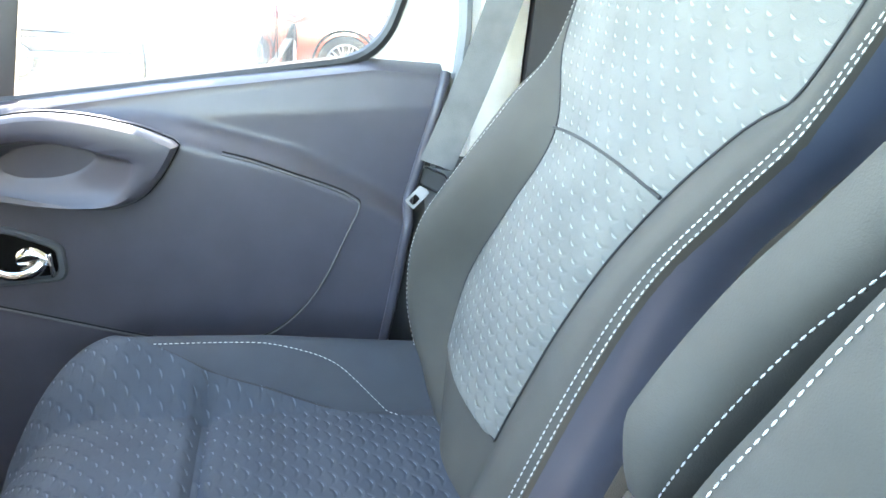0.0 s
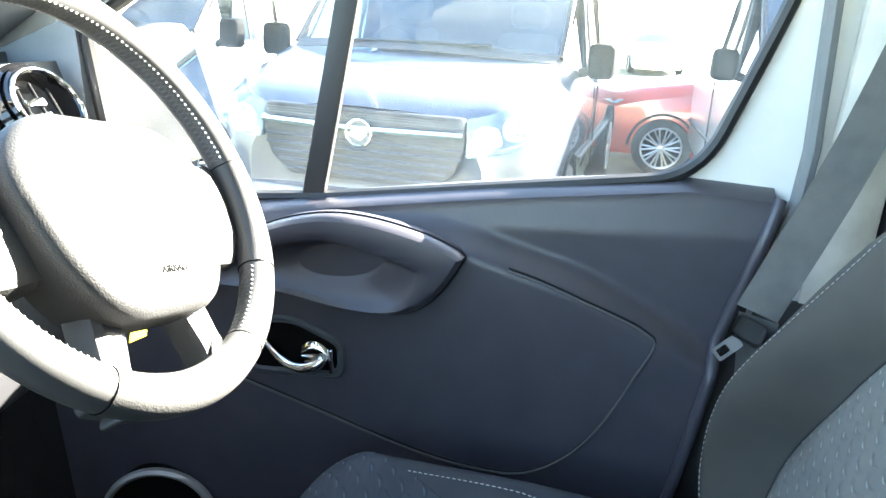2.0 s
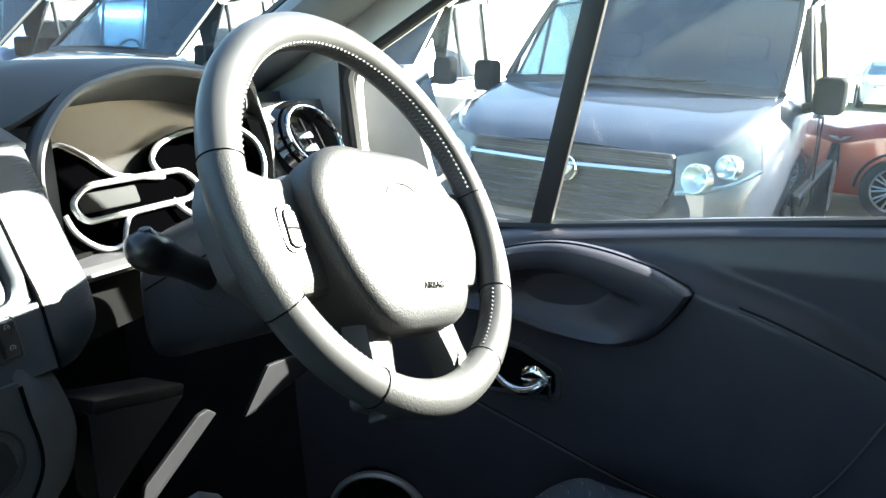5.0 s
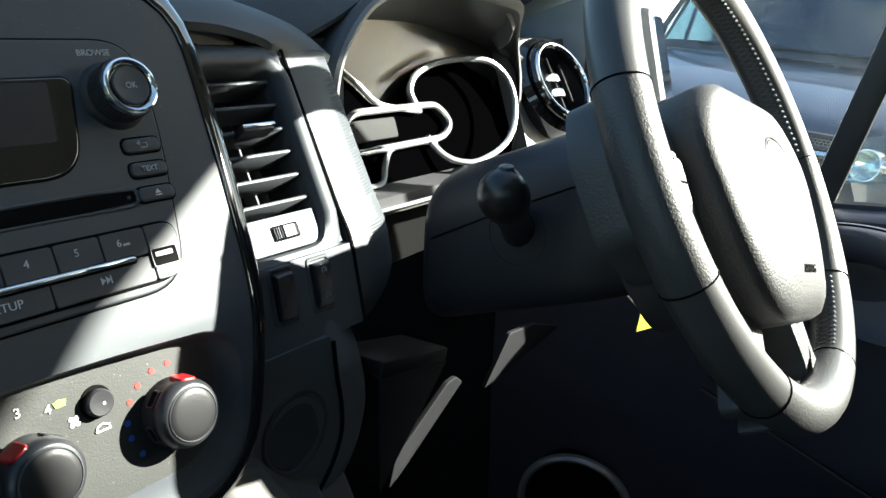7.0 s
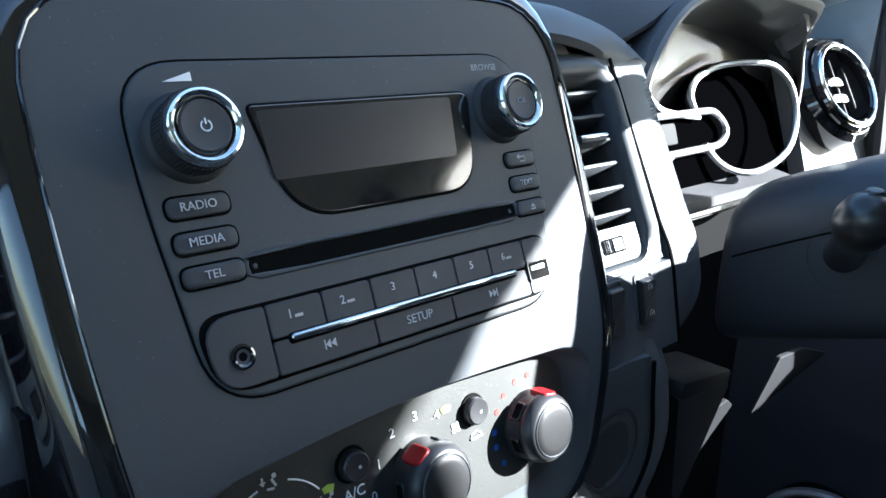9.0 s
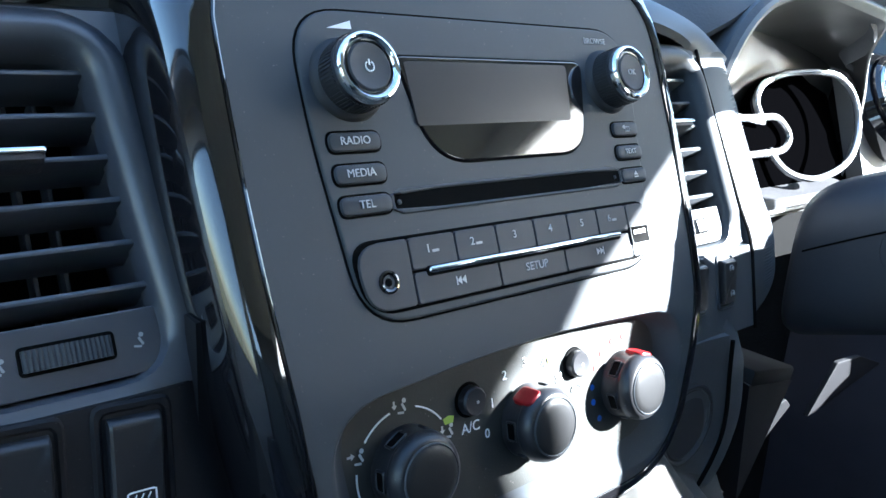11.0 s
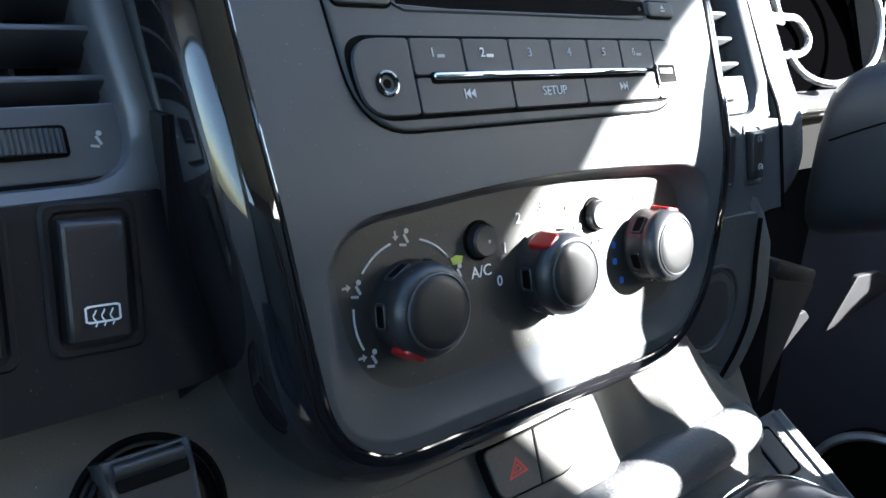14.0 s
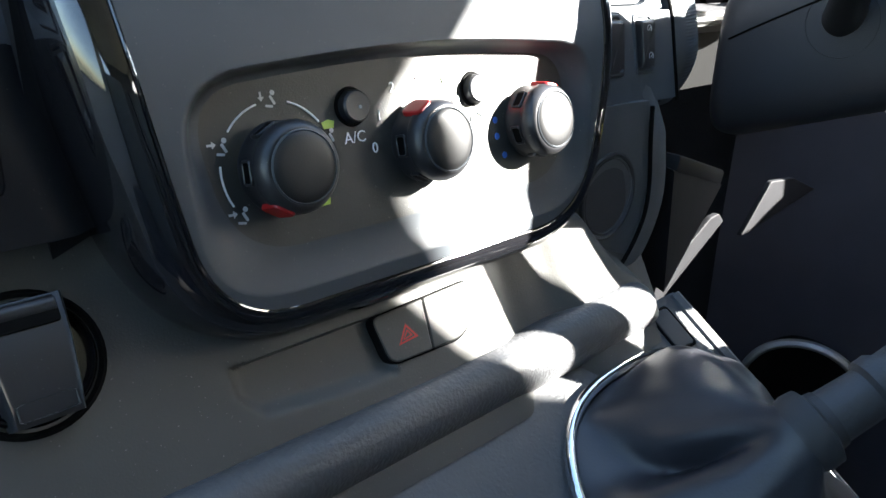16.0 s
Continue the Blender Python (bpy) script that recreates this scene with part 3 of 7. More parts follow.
def vent_unit(s):
    """An air vent beside the centre stack; s: 1 or -1 for its side of the stack."""
    m = basis((s * 0.1875, 0.671, 1.333), (1, 0, 0), VENT_V)
    v = empty("air_vent", "rectangular dashboard air vent with dark slats", "air vent", group="centre air vents")
    i0, i1 = (-0.046, 0.058) if s < 0 else (-0.058, 0.046)
    outer = rounded([(i0, -0.024), (i1, -0.024), (i1, 0.117), (i0, 0.117)], 0.002, 2)
    def ends(v_):
        near = lerp(0.0395, 0.0290, max(0.0, (v_ - 0.01) / 0.09))
        return (-0.0310, near) if s < 0 else (-near, 0.0310)
    mid = 0.003 * -s
    (b0, b1), (e0, e1) = ends(-0.0185), ends(0.0985)
    inner = rounded([(b0, -0.0185), (b1, -0.0185), (e1, 0.0985), (e0, 0.0985)], [0.018, 0.018, 0.012, 0.012], 6)
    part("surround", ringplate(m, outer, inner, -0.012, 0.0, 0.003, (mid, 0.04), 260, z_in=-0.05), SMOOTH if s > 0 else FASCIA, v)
    # a broad soft bulge round the opening
    bulge, prev = bmesh.new(), None
    for d, h in ((-0.001, -0.010), (0.0, -0.003), (0.0015, 0.0012), (0.004, 0.0038), (0.0075, 0.0052), (0.011, 0.0042), (0.014, 0.0018), (0.0158, -0.0006)):
        row = []
        for x, y in offset(inner, -d):
            k = max(0.22, min(1.0, (y + 0.016) / 0.018)) if h > 0 else 1.0
            row.append((min(i1 - 0.0005, max(i0 + 0.0005, x)), min(0.116, max(-0.0235, y)), h * k))
        ring = [bulge.verts.new(m @ Vector(p)) for p in row]
        if prev:
            bridge(bulge, prev, ring)
        prev = ring
    part("rim_roll", bulge, SMOOTH if s > 0 else FASCIA, v)
    bk = bmesh.new()
    bk.faces.new(loop3(bk, m, offset(outer, 0.001), -0.046))
    part("cavity_back", bk, GAP, v, smooth=False)
    for k in range(6):
        vv = 0.0115 + k * 0.0157
        bm = bmesh.new()
        l0, l1 = ends(vv)
        box(bm, m @ Matrix.Translation(((l0 + l1) / 2, vv, -0.014)) @ Matrix.Rotation(radians(-12), 4, "X"), l1 - l0, 0.0026, 0.021, 0.0011)
        part("slat", bm, SMOOTH if s > 0 else FASCIA, v)
    for du in (-0.022, -0.012, 0.006, 0.016):
        bm = box(bmesh.new(), at(m, du, 0.045, -0.030), 0.0016, 0.09, 0.012, 0.0004)
        part("guide_fin", bm, PLASTIC_DARK, v)
    tab = box(bmesh.new(), m @ Matrix.Translation((0.002 * s, 0.0115 + 3 * 0.0157 + 0.0012, -0.001)) @ Matrix.Rotation(radians(-12), 4, "X"), 0.026, 0.0058, 0.012, 0.0022)
    part("slider_tab", tab, PLASTIC_DARK, v)
    part("slider_trim", box(bmesh.new(), m @ Matrix.Translation((0.002 * s, 0.0115 + 3 * 0.0157 + 0.0030, 0.0052)) @ Matrix.Rotation(radians(-12), 4, "X"), 0.026, 0.0022, 0.0016, 0.0006), CHROME, v, "chrome strip on the vent slider")
    tp = rounded([(b0 + 0.0014, -0.0172), (b1 - 0.0014, -0.0172), (ends(0.0055)[1] - 0.0008, 0.0055), (ends(0.0055)[0] + 0.0008, 0.0055)], [0.0165, 0.0165, 0.001, 0.001], 6)
    tw = 0.001 if s > 0 else 0.0075
    part("thumbwheel_panel", plate(m, tp, -0.02, -0.0035, 0.0006), SMOOTH if s > 0 else FASCIA, v)
    part("thumbwheel_slot", plate(m, rrect(0.0225 if s > 0 else 0.030, 0.0098, 0.002, tw, -0.0055), -0.0034, -0.0031, 0.0001), GAP, v)
    half = 0.0102 if s > 0 else 0.0138

    def tread(u, vv):
        x = lerp(-half, half, u)
        smooth_pad = s > 0 and abs(x - 0.0018) < 0.0052
        return at(m, tw, -0.0055) @ Vector((x, lerp(-0.0036, 0.0036, vv), -0.0030 + 0.0022 * math.cos(x / half * 1.3) + (0.0006 if smooth_pad else 0.00035 * math.cos(x / 0.0016 * 2 * math.pi))))
    wheel = slab(tread, 72, 2, m.to_3x3() @ Vector((0, 0, -0.003)))
    part("thumbwheel", wheel, BUTTON, v, "ridged thumbwheel")
    for k, dx in ((0, tw - 0.0205), (1, tw + 0.0225)):
        part("airflow_mark", airflow_icon(at(m, dx, -0.006, -0.0034), 0.0052, k == 0), DIM_INK, v)
    return v


def airflow_icon(m, size, arrow=True, down=False):
    """A small seated figure's airflow pictogram reduced to bars, with an arrow."""
    bm = bmesh.new()
    s = size
    prism(bm, at(m, 0.25 * s, 0.42 * s), circle(0.16 * s, 10), 0, 0.0002, 0.00002)
    prism(bm, at(m, 0.18 * s, 0.0, 0, 25), rrect(0.17 * s, 0.58 * s, 0.05 * s), 0, 0.0002, 0.00002)
    prism(bm, at(m, -0.08 * s, -0.33 * s, 0, 80), rrect(0.15 * s, 0.5 * s, 0.05 * s), 0, 0.0002, 0.00002)
    if arrow:
        a = -90 if down else 0
        prism(bm, at(m, -0.55 * s, 0.25 * s, 0, a), [(-0.28 * s, -0.07 * s), (0.02 * s, -0.07 * s), (0.02 * s, -0.22 * s), (0.28 * s, 0), (0.02 * s, 0.22 * s), (0.02 * s, 0.07 * s), (-0.28 * s, 0.07 * s)], 0, 0.0002, 0.00002)
    return bm


vent_unit(1)
vent_unit(-1)

# fascia below and beside the vents
fascia(0.1415, 0.2335, 1.2600, 1.3125, SMOOTH, "lower_fascia")
# passenger side has its shade painted in; the driver's side keeps SMOOTH
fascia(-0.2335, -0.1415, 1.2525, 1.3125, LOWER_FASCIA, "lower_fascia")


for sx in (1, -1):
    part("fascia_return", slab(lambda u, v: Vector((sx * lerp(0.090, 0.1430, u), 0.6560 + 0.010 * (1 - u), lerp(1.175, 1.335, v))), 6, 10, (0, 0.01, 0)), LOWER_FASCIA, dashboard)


def left_fascia(u, v):
    x, z = lerp(-0.84, -0.2345, u), lerp(1.2525, 1.437, v)
    return Vector((x, fascia_y(max(z, 1.12)) + 0.02 * (1 - u), z))


part("passenger_fascia", slab(left_fascia, 20, 30, (0, 0.02, 0)), FASCIA, dashboard)


def band(u, v):
    """The rounded, finely ribbed upright band that ends the centre stack towards the driver."""
    z = lerp(1.252, 1.4285, v)
    a = min(1.0, u / 0.75) * math.pi / 2
    under = max(0.0, (1.292 - z) / 0.040) ** 2
    rib = 0.0005 * (int(round(v * 172)) % 2) * math.sin(math.pi * min(1.0, u * 1.02)) ** 0.3
    return Vector((0.2345 + 0.062 * math.sin(a) * (1 - 0.30 * under) + rib * math.sin(a), fascia_y(z) - 0.001 + 0.030 * (1 - math.cos(a)) + 0.22 * max(0.0, u - 0.75) + 0.016 * under - rib * math.cos(a), z))


part("end_band", slab(band, 20, 172, (0.0, 0.02, 0)), SMOOTH, dashboard)
part("band_cap", slab(lambda u, v: Vector((0.2345 + 0.062 * math.sin(u * math.pi / 2) - 0.004 * v, fascia_y(1.4285) - 0.001 + 0.030 * (1 - math.cos(u * math.pi / 2)) + 0.085 * v, 1.4280 + 0.006 * math.sin(v * math.pi * 0.6))), 12, 8, (0, 0.002, -0.006)), SMOOTH, dashboard)
part("panel_seam", sweep([Vector((0.2342, fascia_y(z) - 0.0004, z)) for z in [1.258 + 0.0045 * k for k in range(40)]], 0.0013, 6), GAP, dashboard)

# brow of the centre pod behind the face: a low arch over a shallow recessed front


BROW_IN = smooth_path([(0.0, 0.716, 1.4525), (0.08, 0.716, 1.4520), (0.163, 0.716, 1.4498), (0.196, 0.717, 1.4458), (0.222, 0.719, 1.4390), (0.2385, 0.7215, 1.4285)], 8)
BROW_OUT = smooth_path([(0.0, 0.760, 1.4720), (0.100, 0.760, 1.4705), (0.200, 0.760, 1.4670), (0.240, 0.757, 1.4605), (0.276, 0.748, 1.4475), (0.2945, 0.732, 1.4285)], 8)


def along(path, s):
    f = min(len(path) - 1.001, s * (len(path) - 1))
    return path[int(f)].lerp(path[int(f) + 1], f - int(f))


def brow(u, v):
    """A broad rounded arch that comes down on the end bands."""
    s = abs(2 * u - 1)
    a, b = along(BROW_IN, s), along(BROW_OUT, s)
    if v < 0.5:
        p = a.lerp(b, v * 2)
        p += Vector((0.0, -0.003, 0.0045)) * math.sin(math.pi * v * 2)
    else:
        t = v * 2 - 1
        p = b + Vector((0.012 * t * s, 0.085 * t, -0.004 * t - 0.020 * t * t))
    return Vector((p.x * (1 if u > 0.5 else -1), p.y, p.z))


part("pod_brow", slab(brow, 90, 16, (0, 0.002, -0.005)), SMOOTH, dashboard)


def brow_z(x):
    return spline_at([(0.0, 1.4525), (0.08, 1.4520), (0.163, 1.4495), (0.1906, 1.4455), (0.212, 1.430), (0.30, 1.42)], abs(x))


part("pod_front", slab(lambda u, v: Vector((lerp(-0.212, 0.212, u), 0.728, lerp(1.415, brow_z(lerp(-0.212, 0.212, u)), v))), 40, 4, (0, 0.01, 0)), PAD, dashboard)
part("pod_shadow_line", sweep([Vector((x, 0.7265, brow_z(x * 1.12) - 0.009)) for x in [-0.180 + 0.36 * k / 40 for k in range(41)]], 0.0010, 6), GAP, dashboard)
part("side_fill", slab(lambda u, v: Vector((lerp(0.262, 0.336, u), 0.745 + 0.035 * math.sin(math.pi * u * 0.9), lerp(1.285, 1.436 + 0.004 * u, v))), 8, 10, (0, 0.03, 0)), PAD, dashboard)


# ---- switches below the vents ----
def rocker(x, z, icon, lean=0.0, size=1.0):
    """A rocker in a rounded recess: two facets met on a slant, a little proud of its frame."""
    m = basis((x, fascia_y(z), z), (1, 0, lean), (-lean, 0.23, 1)) @ Matrix.Diagonal((size, size, 1, 1))
    label = {"window": "black rocker switch with a white heated-window pictogram", "cruise": "black rocker switch with two grey dial pictograms", "": "blank black rocker switch in a recessed dash frame"}[icon]
    r = empty("rocker_switch", label, "switch", group="dash switches")
    # passenger-side frames take the plastic with shade in its colour
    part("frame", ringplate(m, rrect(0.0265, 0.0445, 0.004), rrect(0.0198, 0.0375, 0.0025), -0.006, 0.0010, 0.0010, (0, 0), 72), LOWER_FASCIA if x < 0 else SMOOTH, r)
    part("well", plate(m, rrect(0.0215, 0.0395, 0.002), -0.004, -0.0012, 0.0002), GAP, r)

    def face(u, v):
        uu, vv = lerp(-0.0084, 0.0084, u), lerp(-0.0172, 0.0172, v)
        ridge = max(0.0, min(1.0, 0.5 + (uu * 1.9 - vv) / 0.004))
        top = max(0.0, (v - 0.93) / 0.07)
        edge = max(0.0, (abs(2 * u - 1) - 0.90) / 0.10)
        return m @ Vector((uu, vv, 0.0042 + 0.0016 * v - 0.0011 * ridge * (1 - v) - 0.0010 * (1 - ridge) * v - 0.0022 * top ** 2 - 0.0010 * edge ** 2))
    part("rocker", slab(face, 20, 32, m.to_3x3() @ Vector((0, 0, -0.007))), KNOB, r)
    if icon == "window":
        bm = bmesh.new()
        ringm = at(m, 0.0002, -0.0098, 0.0046)
        o, i = rrect(0.0098, 0.0052, 0.0006), rrect(0.0086, 0.0040, 0.0004)
        lo = [loop3(bm, ringm, polar(o, (0, 0), 32), 0.0003), loop3(bm, ringm, polar(i, (0, 0), 32), 0.0003)]
        bridge(bm, lo[0], lo[1])
        for k in (-1, 0, 1):
            pts = [ringm @ Vector((k * 0.0023 + 0.0005 * math.sin(j * 1.3), -0.0036 + j * 0.0008, 0.0003)) for j in range(7)]
            sweep(pts, 0.00026, 4, bm=bm)
        part("heated_window_mark", bm, WHITE_INK, r, "white heated window pictogram")
    elif icon == "cruise":
        for v0 in (0.0105, -0.0095):
            bm = sweep([m @ Vector((0.0026 * math.cos(a), v0 + 0.0026 * math.sin(a), 0.0052)) for a in [radians(-40 + 260 * k / 14) for k in range(15)]], 0.00028, 4)
            sweep([m @ Vector((-0.0006, v0 - 0.0010, 0.0052)), m @ Vector((0.0022, v0 + 0.0014, 0.0052))], 0.00028, 4, bm=bm)
            part("dial_mark", bm, DIM_INK, r)
    return r


rocker(-0.1666, 1.2905, "window", -0.06)
rocker(-0.2004, 1.2915, "", -0.06)
rocker(0.1680, 1.2945, "", 0.0, 0.80)
rocker(0.2000, 1.2940, "cruise", 0.0, 0.80)

# ---- centre stack face ----
stack = empty("centre_stack", "charcoal centre stack face framed in gloss black", "console panel")
FACE_OUT = rounded([(-0.103, 1.2165), (0.103, 1.2165), (0.1195, 1.30), (0.1245, 1.37), (0.1245, 1.4630), (0.0, 1.4695), (-0.1245, 1.4630), (-0.1245, 1.37), (-0.1195, 1.30)], [0.036, 0.036, 0.05, 0.05, 0.032, 0.1, 0.032, 0.05, 0.05], 10)
OPENING = rounded([(-0.106, 1.2225), (0.106, 1.2225), (0.110, 1.3035), (0.0, 1.3110), (-0.110, 1.3035)], [0.034, 0.034, 0.026, 0.08, 0.026], 10)
HEAT_PANEL = rounded([(-0.093, 1.2385), (0.093, 1.2385), (0.1005, 1.2965), (0.0, 1.3035), (-0.1005, 1.2965)], [0.030, 0.030, 0.022, 0.08, 0.022], 10)


def face_y(z):
    return line_at([(1.20, 0.6165), (1.22, 0.6175), (1.25, 0.6190), (1.28, 0.6215), (1.30, 0.6245), (1.31, 0.6268), (1.32, 0.6302), (1.33, 0.6340), (1.34, 0.6380), (1.36, 0.6464), (1.48, 0.6968)], z)


def panel_y(z):
    """The heater panel leans back more than the face round it."""
    return 0.6351 + 0.24 * (z - 1.29)


SEG = 180
cen = (0.0, 1.2650)
fo, fi, fp = polar(FACE_OUT, cen, SEG), polar(OPENING, cen, SEG), polar(HEAT_PANEL, cen, SEG)
bm = bmesh.new()
prev = None
for k in range(15):
    t = k / 14
    ring = [bm.verts.new((lerp(a[0], b[0], t), face_y(lerp(a[1], b[1], t)), lerp(a[1], b[1], t))) for a, b in zip(fo, fi)]
    if prev:
        bridge(bm, prev, ring)
    prev = ring
for t, dy in ((0.06, 0.0003), (0.16, 0.0012), (0.30, 0.0034), (0.46, 0.0066), (0.62, 0.0092), (0.80, 0.0106), (1.0, 0.0112)):
    ring = []
    for a, b in zip(fi, fp):
        low = max(0.0, min(1.0, (1.252 - b[1]) / 0.012))   # the lower lip sweeps out softly
        k = lerp(dy / 0.0112, 1 - (1 - t) ** 1.7, low)
        ring.append(bm.verts.new((lerp(a[0], b[0], t), lerp(face_y(a[1]), panel_y(b[1]), k), lerp(a[1], b[1], t))))
    bridge(bm, prev, ring)
    prev = ring
part("face", bm, SMOOTH, stack)

bm = bmesh.new()
prev = None
for k in range(11):
    s = k / 10
    a = s * math.pi / 2
    lp = offset(fo, -(0.0016 + 0.0180 * math.sin(a)))
    ring = [bm.verts.new((x, face_y(z) - 0.0022 * math.sin(2 * a) + 0.030 * (1 - math.cos(a)), z)) for x, z in lp]
    if prev:
        bridge(bm, prev, ring)
    prev = ring
tail = [bm.verts.new(v.co + Vector((0, 0.03, 0))) for v in prev]
bridge(bm, prev, tail)
part("gloss_bezel", bm, GLOSS, stack, "gloss black bezel")
part("bright_line", sweep([(x, face_y(z) - 0.0002, z) for x, z in offset(fo, -0.0008)], 0.0007, 6, closed=True), GLOSS, stack, "thin polished edge line")

# ---- radio ----
FA = basis((0, 0.6401, 1.3441), (1, 0, 0), (0, 0.42, 1))
radio = empty("car_radio", "dark grey car radio with display, knobs and CD slot", "car radio")
RADIO_OUT = rounded([(-0.088, -0.0165), (0.086, -0.0165), (0.0965, 0.060), (0.0965, 0.1045), (-0.0965, 0.1045), (-0.0965, 0.060)], [0.022, 0.022, 0.05, 0.022, 0.022, 0.05], 8)
part("gap_line", plate(FA, offset(RADIO_OUT, -0.0009), -0.004, 0.0006, 0.0002), GAP, radio)
DISPLAY = rounded([(-0.0425, 0.0427), (0.0505, 0.0427), (0.0592, 0.0868), (-0.0525, 0.0870)], [0.020, 0.016, 0.006, 0.003], 8)
part("front_panel", plate(FA, RADIO_OUT, -0.002, 0.0016, 0.0010), SMOOTH, radio)
part("display_rim", plate(FA, offset(DISPLAY, -0.0008), 0.0, 0.0021, 0.0004), GAP, radio)
part("display_lens", plate(FA, DISPLAY, 0.0, 0.0026, 0.0006), LENS, radio, "gloss black display lens")
part("display_screen", plate(FA, rounded([(-0.0478, 0.0582), (0.0440, 0.0582), (0.0475, 0.0848), (-0.0495, 0.0848)], 0.002, 3), 0.0, 0.00275, 0.0001), SCREEN, radio, "switched-off grey screen")


def knob(u, text):
    m = at(FA, u, 0.0772) @ Matrix.Diagonal((0.875, 0.875, 1, 1))
    k = part("knob", lathe(m, [(0.0188, 0.0014), (0.0182, 0.0032), (0.0168, 0.0044), (0.0160, 0.0048), (0.0158, 0.0130), (0.0155, 0.0150)], 56), RUBBER, radio, "large round control knob")
    part("ring", lathe(m, [(0.0154, 0.0138), (0.0156, 0.0158), (0.0153, 0.0174), (0.0146, 0.0184), (0.0136, 0.0187), (0.0125, 0.0182), (0.0116, 0.0172), (0.0111, 0.0160)], 64, cap=False), CHROME, k, "chrome ring")
    part("inner_ring", lathe(m, [(0.0113, 0.0156), (0.0112, 0.0172), (0.0109, 0.0176), (0.0106, 0.0170)], 56, cap=False), GLOSS, k)
    part("cap", lathe(m, [(0.0107, 0.0156), (0.0105, 0.0173), (0.0097, 0.0178), (0.0070, 0.0174), (0.004, 0.0172), (0.0005, 0.0171)], 48), BUTTON, k)
    kn = bmesh.new()
    for j in range(60):
        a = 360 * j / 60
        box(kn, m @ Matrix.Rotation(radians(a), 4, "Z") @ Matrix.Translation((0.0159, 0, 0.0092)), 0.0009, 0.0009, 0.0085)
    part("knurling", kn, RUBBER, k)
    if text:
        part("lettering", text_mesh(text, at(m, 0, 0, 0.0176), 0.0044), DIM_INK, k)
    else:
        bm = sweep([m @ Vector((x, y, 0.0175)) for x, y in arc(0, 0, 0.0021, 120, 420, 20)], 0.00030, 5)
        box(bm, at(m, 0, 0.0018, 0.0175), 0.0006, 0.0024, 0.0004)
        part("power_mark", bm, WHITE_INK, k, "power symbol")


knob(-0.0765, "")
knob(0.0775, "OK")
bm = prism(bmesh.new(), FA, [(-0.0815, 0.0972), (-0.0705, 0.0972), (-0.0705, 0.1005)], 0.0015, 0.0018, 0.00005)
part("volume_mark", bm, WHITE_INK, radio, "white volume wedge")
part("lettering", text_mesh("BROWSE", at(FA, 0.0740, 0.0980, 0.0018), 0.0042), DIM_INK, radio)


def key(u, v, w, h, text, size, r=None, icon=None):
    r = r if r is not None else h * 0.45
    part("key_gap", plate(FA, rrect(w + 0.0018, h + 0.0018, r + 0.0008, u, v), 0.0, 0.0019, 0.0001), GAP, radio)
    k = part("button", plate(FA, rrect(w, h, r, u, v), 0.0, 0.0034, 0.0009, crown=0.0003), BUTTON, radio)
    if text:
        part("lettering", text_mesh(text, at(FA, u - 0.0006, v, 0.0041), size * 0.78), KEY_INK, k)
    return k


for name_, v in (("RADIO", 0.0532), ("MEDIA", 0.0409), ("TEL", 0.0290)):
    key(-0.0790, v, 0.0228, 0.0072, name_, 0.0056)
back_key = key(0.0835, 0.0525, 0.0195, 0.0068, None, 0)
bm = sweep([at(FA, 0.0835, 0.0525, 0.0038) @ Vector(p) for p in ((-0.002, 0.0008, 0), (0.0018, 0.0008, 0), (0.0022, -0.0004, 0), (0.0018, -0.0014, 0), (-0.0016, -0.0014, 0))], 0.00028, 4)
prism(bm, at(FA, 0.0813, 0.0533, 0.0037), [(-0.0014, 0), (0.0006, -0.0012), (0.0006, 0.0012)], 0, 0.0003, 0.00002)
part("back_mark", bm, DIM_INK, back_key)
key(0.0835, 0.0407, 0.0195, 0.0068, "TEXT", 0.0046)
ek = key(0.0835, 0.0288, 0.0195, 0.0068, None, 0)
bm = prism(bmesh.new(), at(FA, 0.0835, 0.0290, 0.0038), [(-0.0016, -0.0004), (0.0016, -0.0004), (0, 0.0015)], 0, 0.0002, 0.00002)
box(bm, at(FA, 0.0835, 0.0277, 0.0039), 0.0032, 0.0006, 0.0003)
part("eject_mark", bm, DIM_INK, ek)

# CD slot
part("cd_slot_frame", ringplate(FA, rrect(0.1425, 0.0104, 0.0032, 0.0035, 0.0290), rrect(0.1385, 0.0072, 0.0026, 0.0035, 0.0290), 0.0, 0.0023, 0.0006, (0.0035, 0.029), 160), SMOOTH, radio)
part("cd_slot", plate(FA, rrect(0.140, 0.0086, 0.003, 0.0035, 0.0290), 0.0, 0.00175, 0.0001), GAP, radio, "dark CD slot")
for u in (-0.0635, 0.0690):
    part("slot_peg", lathe(at(FA, u, 0.0288, 0.001), [(0.0010, 0), (0.0010, 0.0010), (0.0007, 0.0013)], 12), BUTTON, radio)

# lower key field
FIELD = rounded([(-0.086, -0.0122), (0.083, -0.0122), (0.0885, 0.0148), (-0.0900, 0.0148)], [0.014, 0.012, 0.010, 0.010], 8)
part("key_field_gap", plate(FA, offset(FIELD, -0.0008), 0.0, 0.0019, 0.0001), GAP, radio)


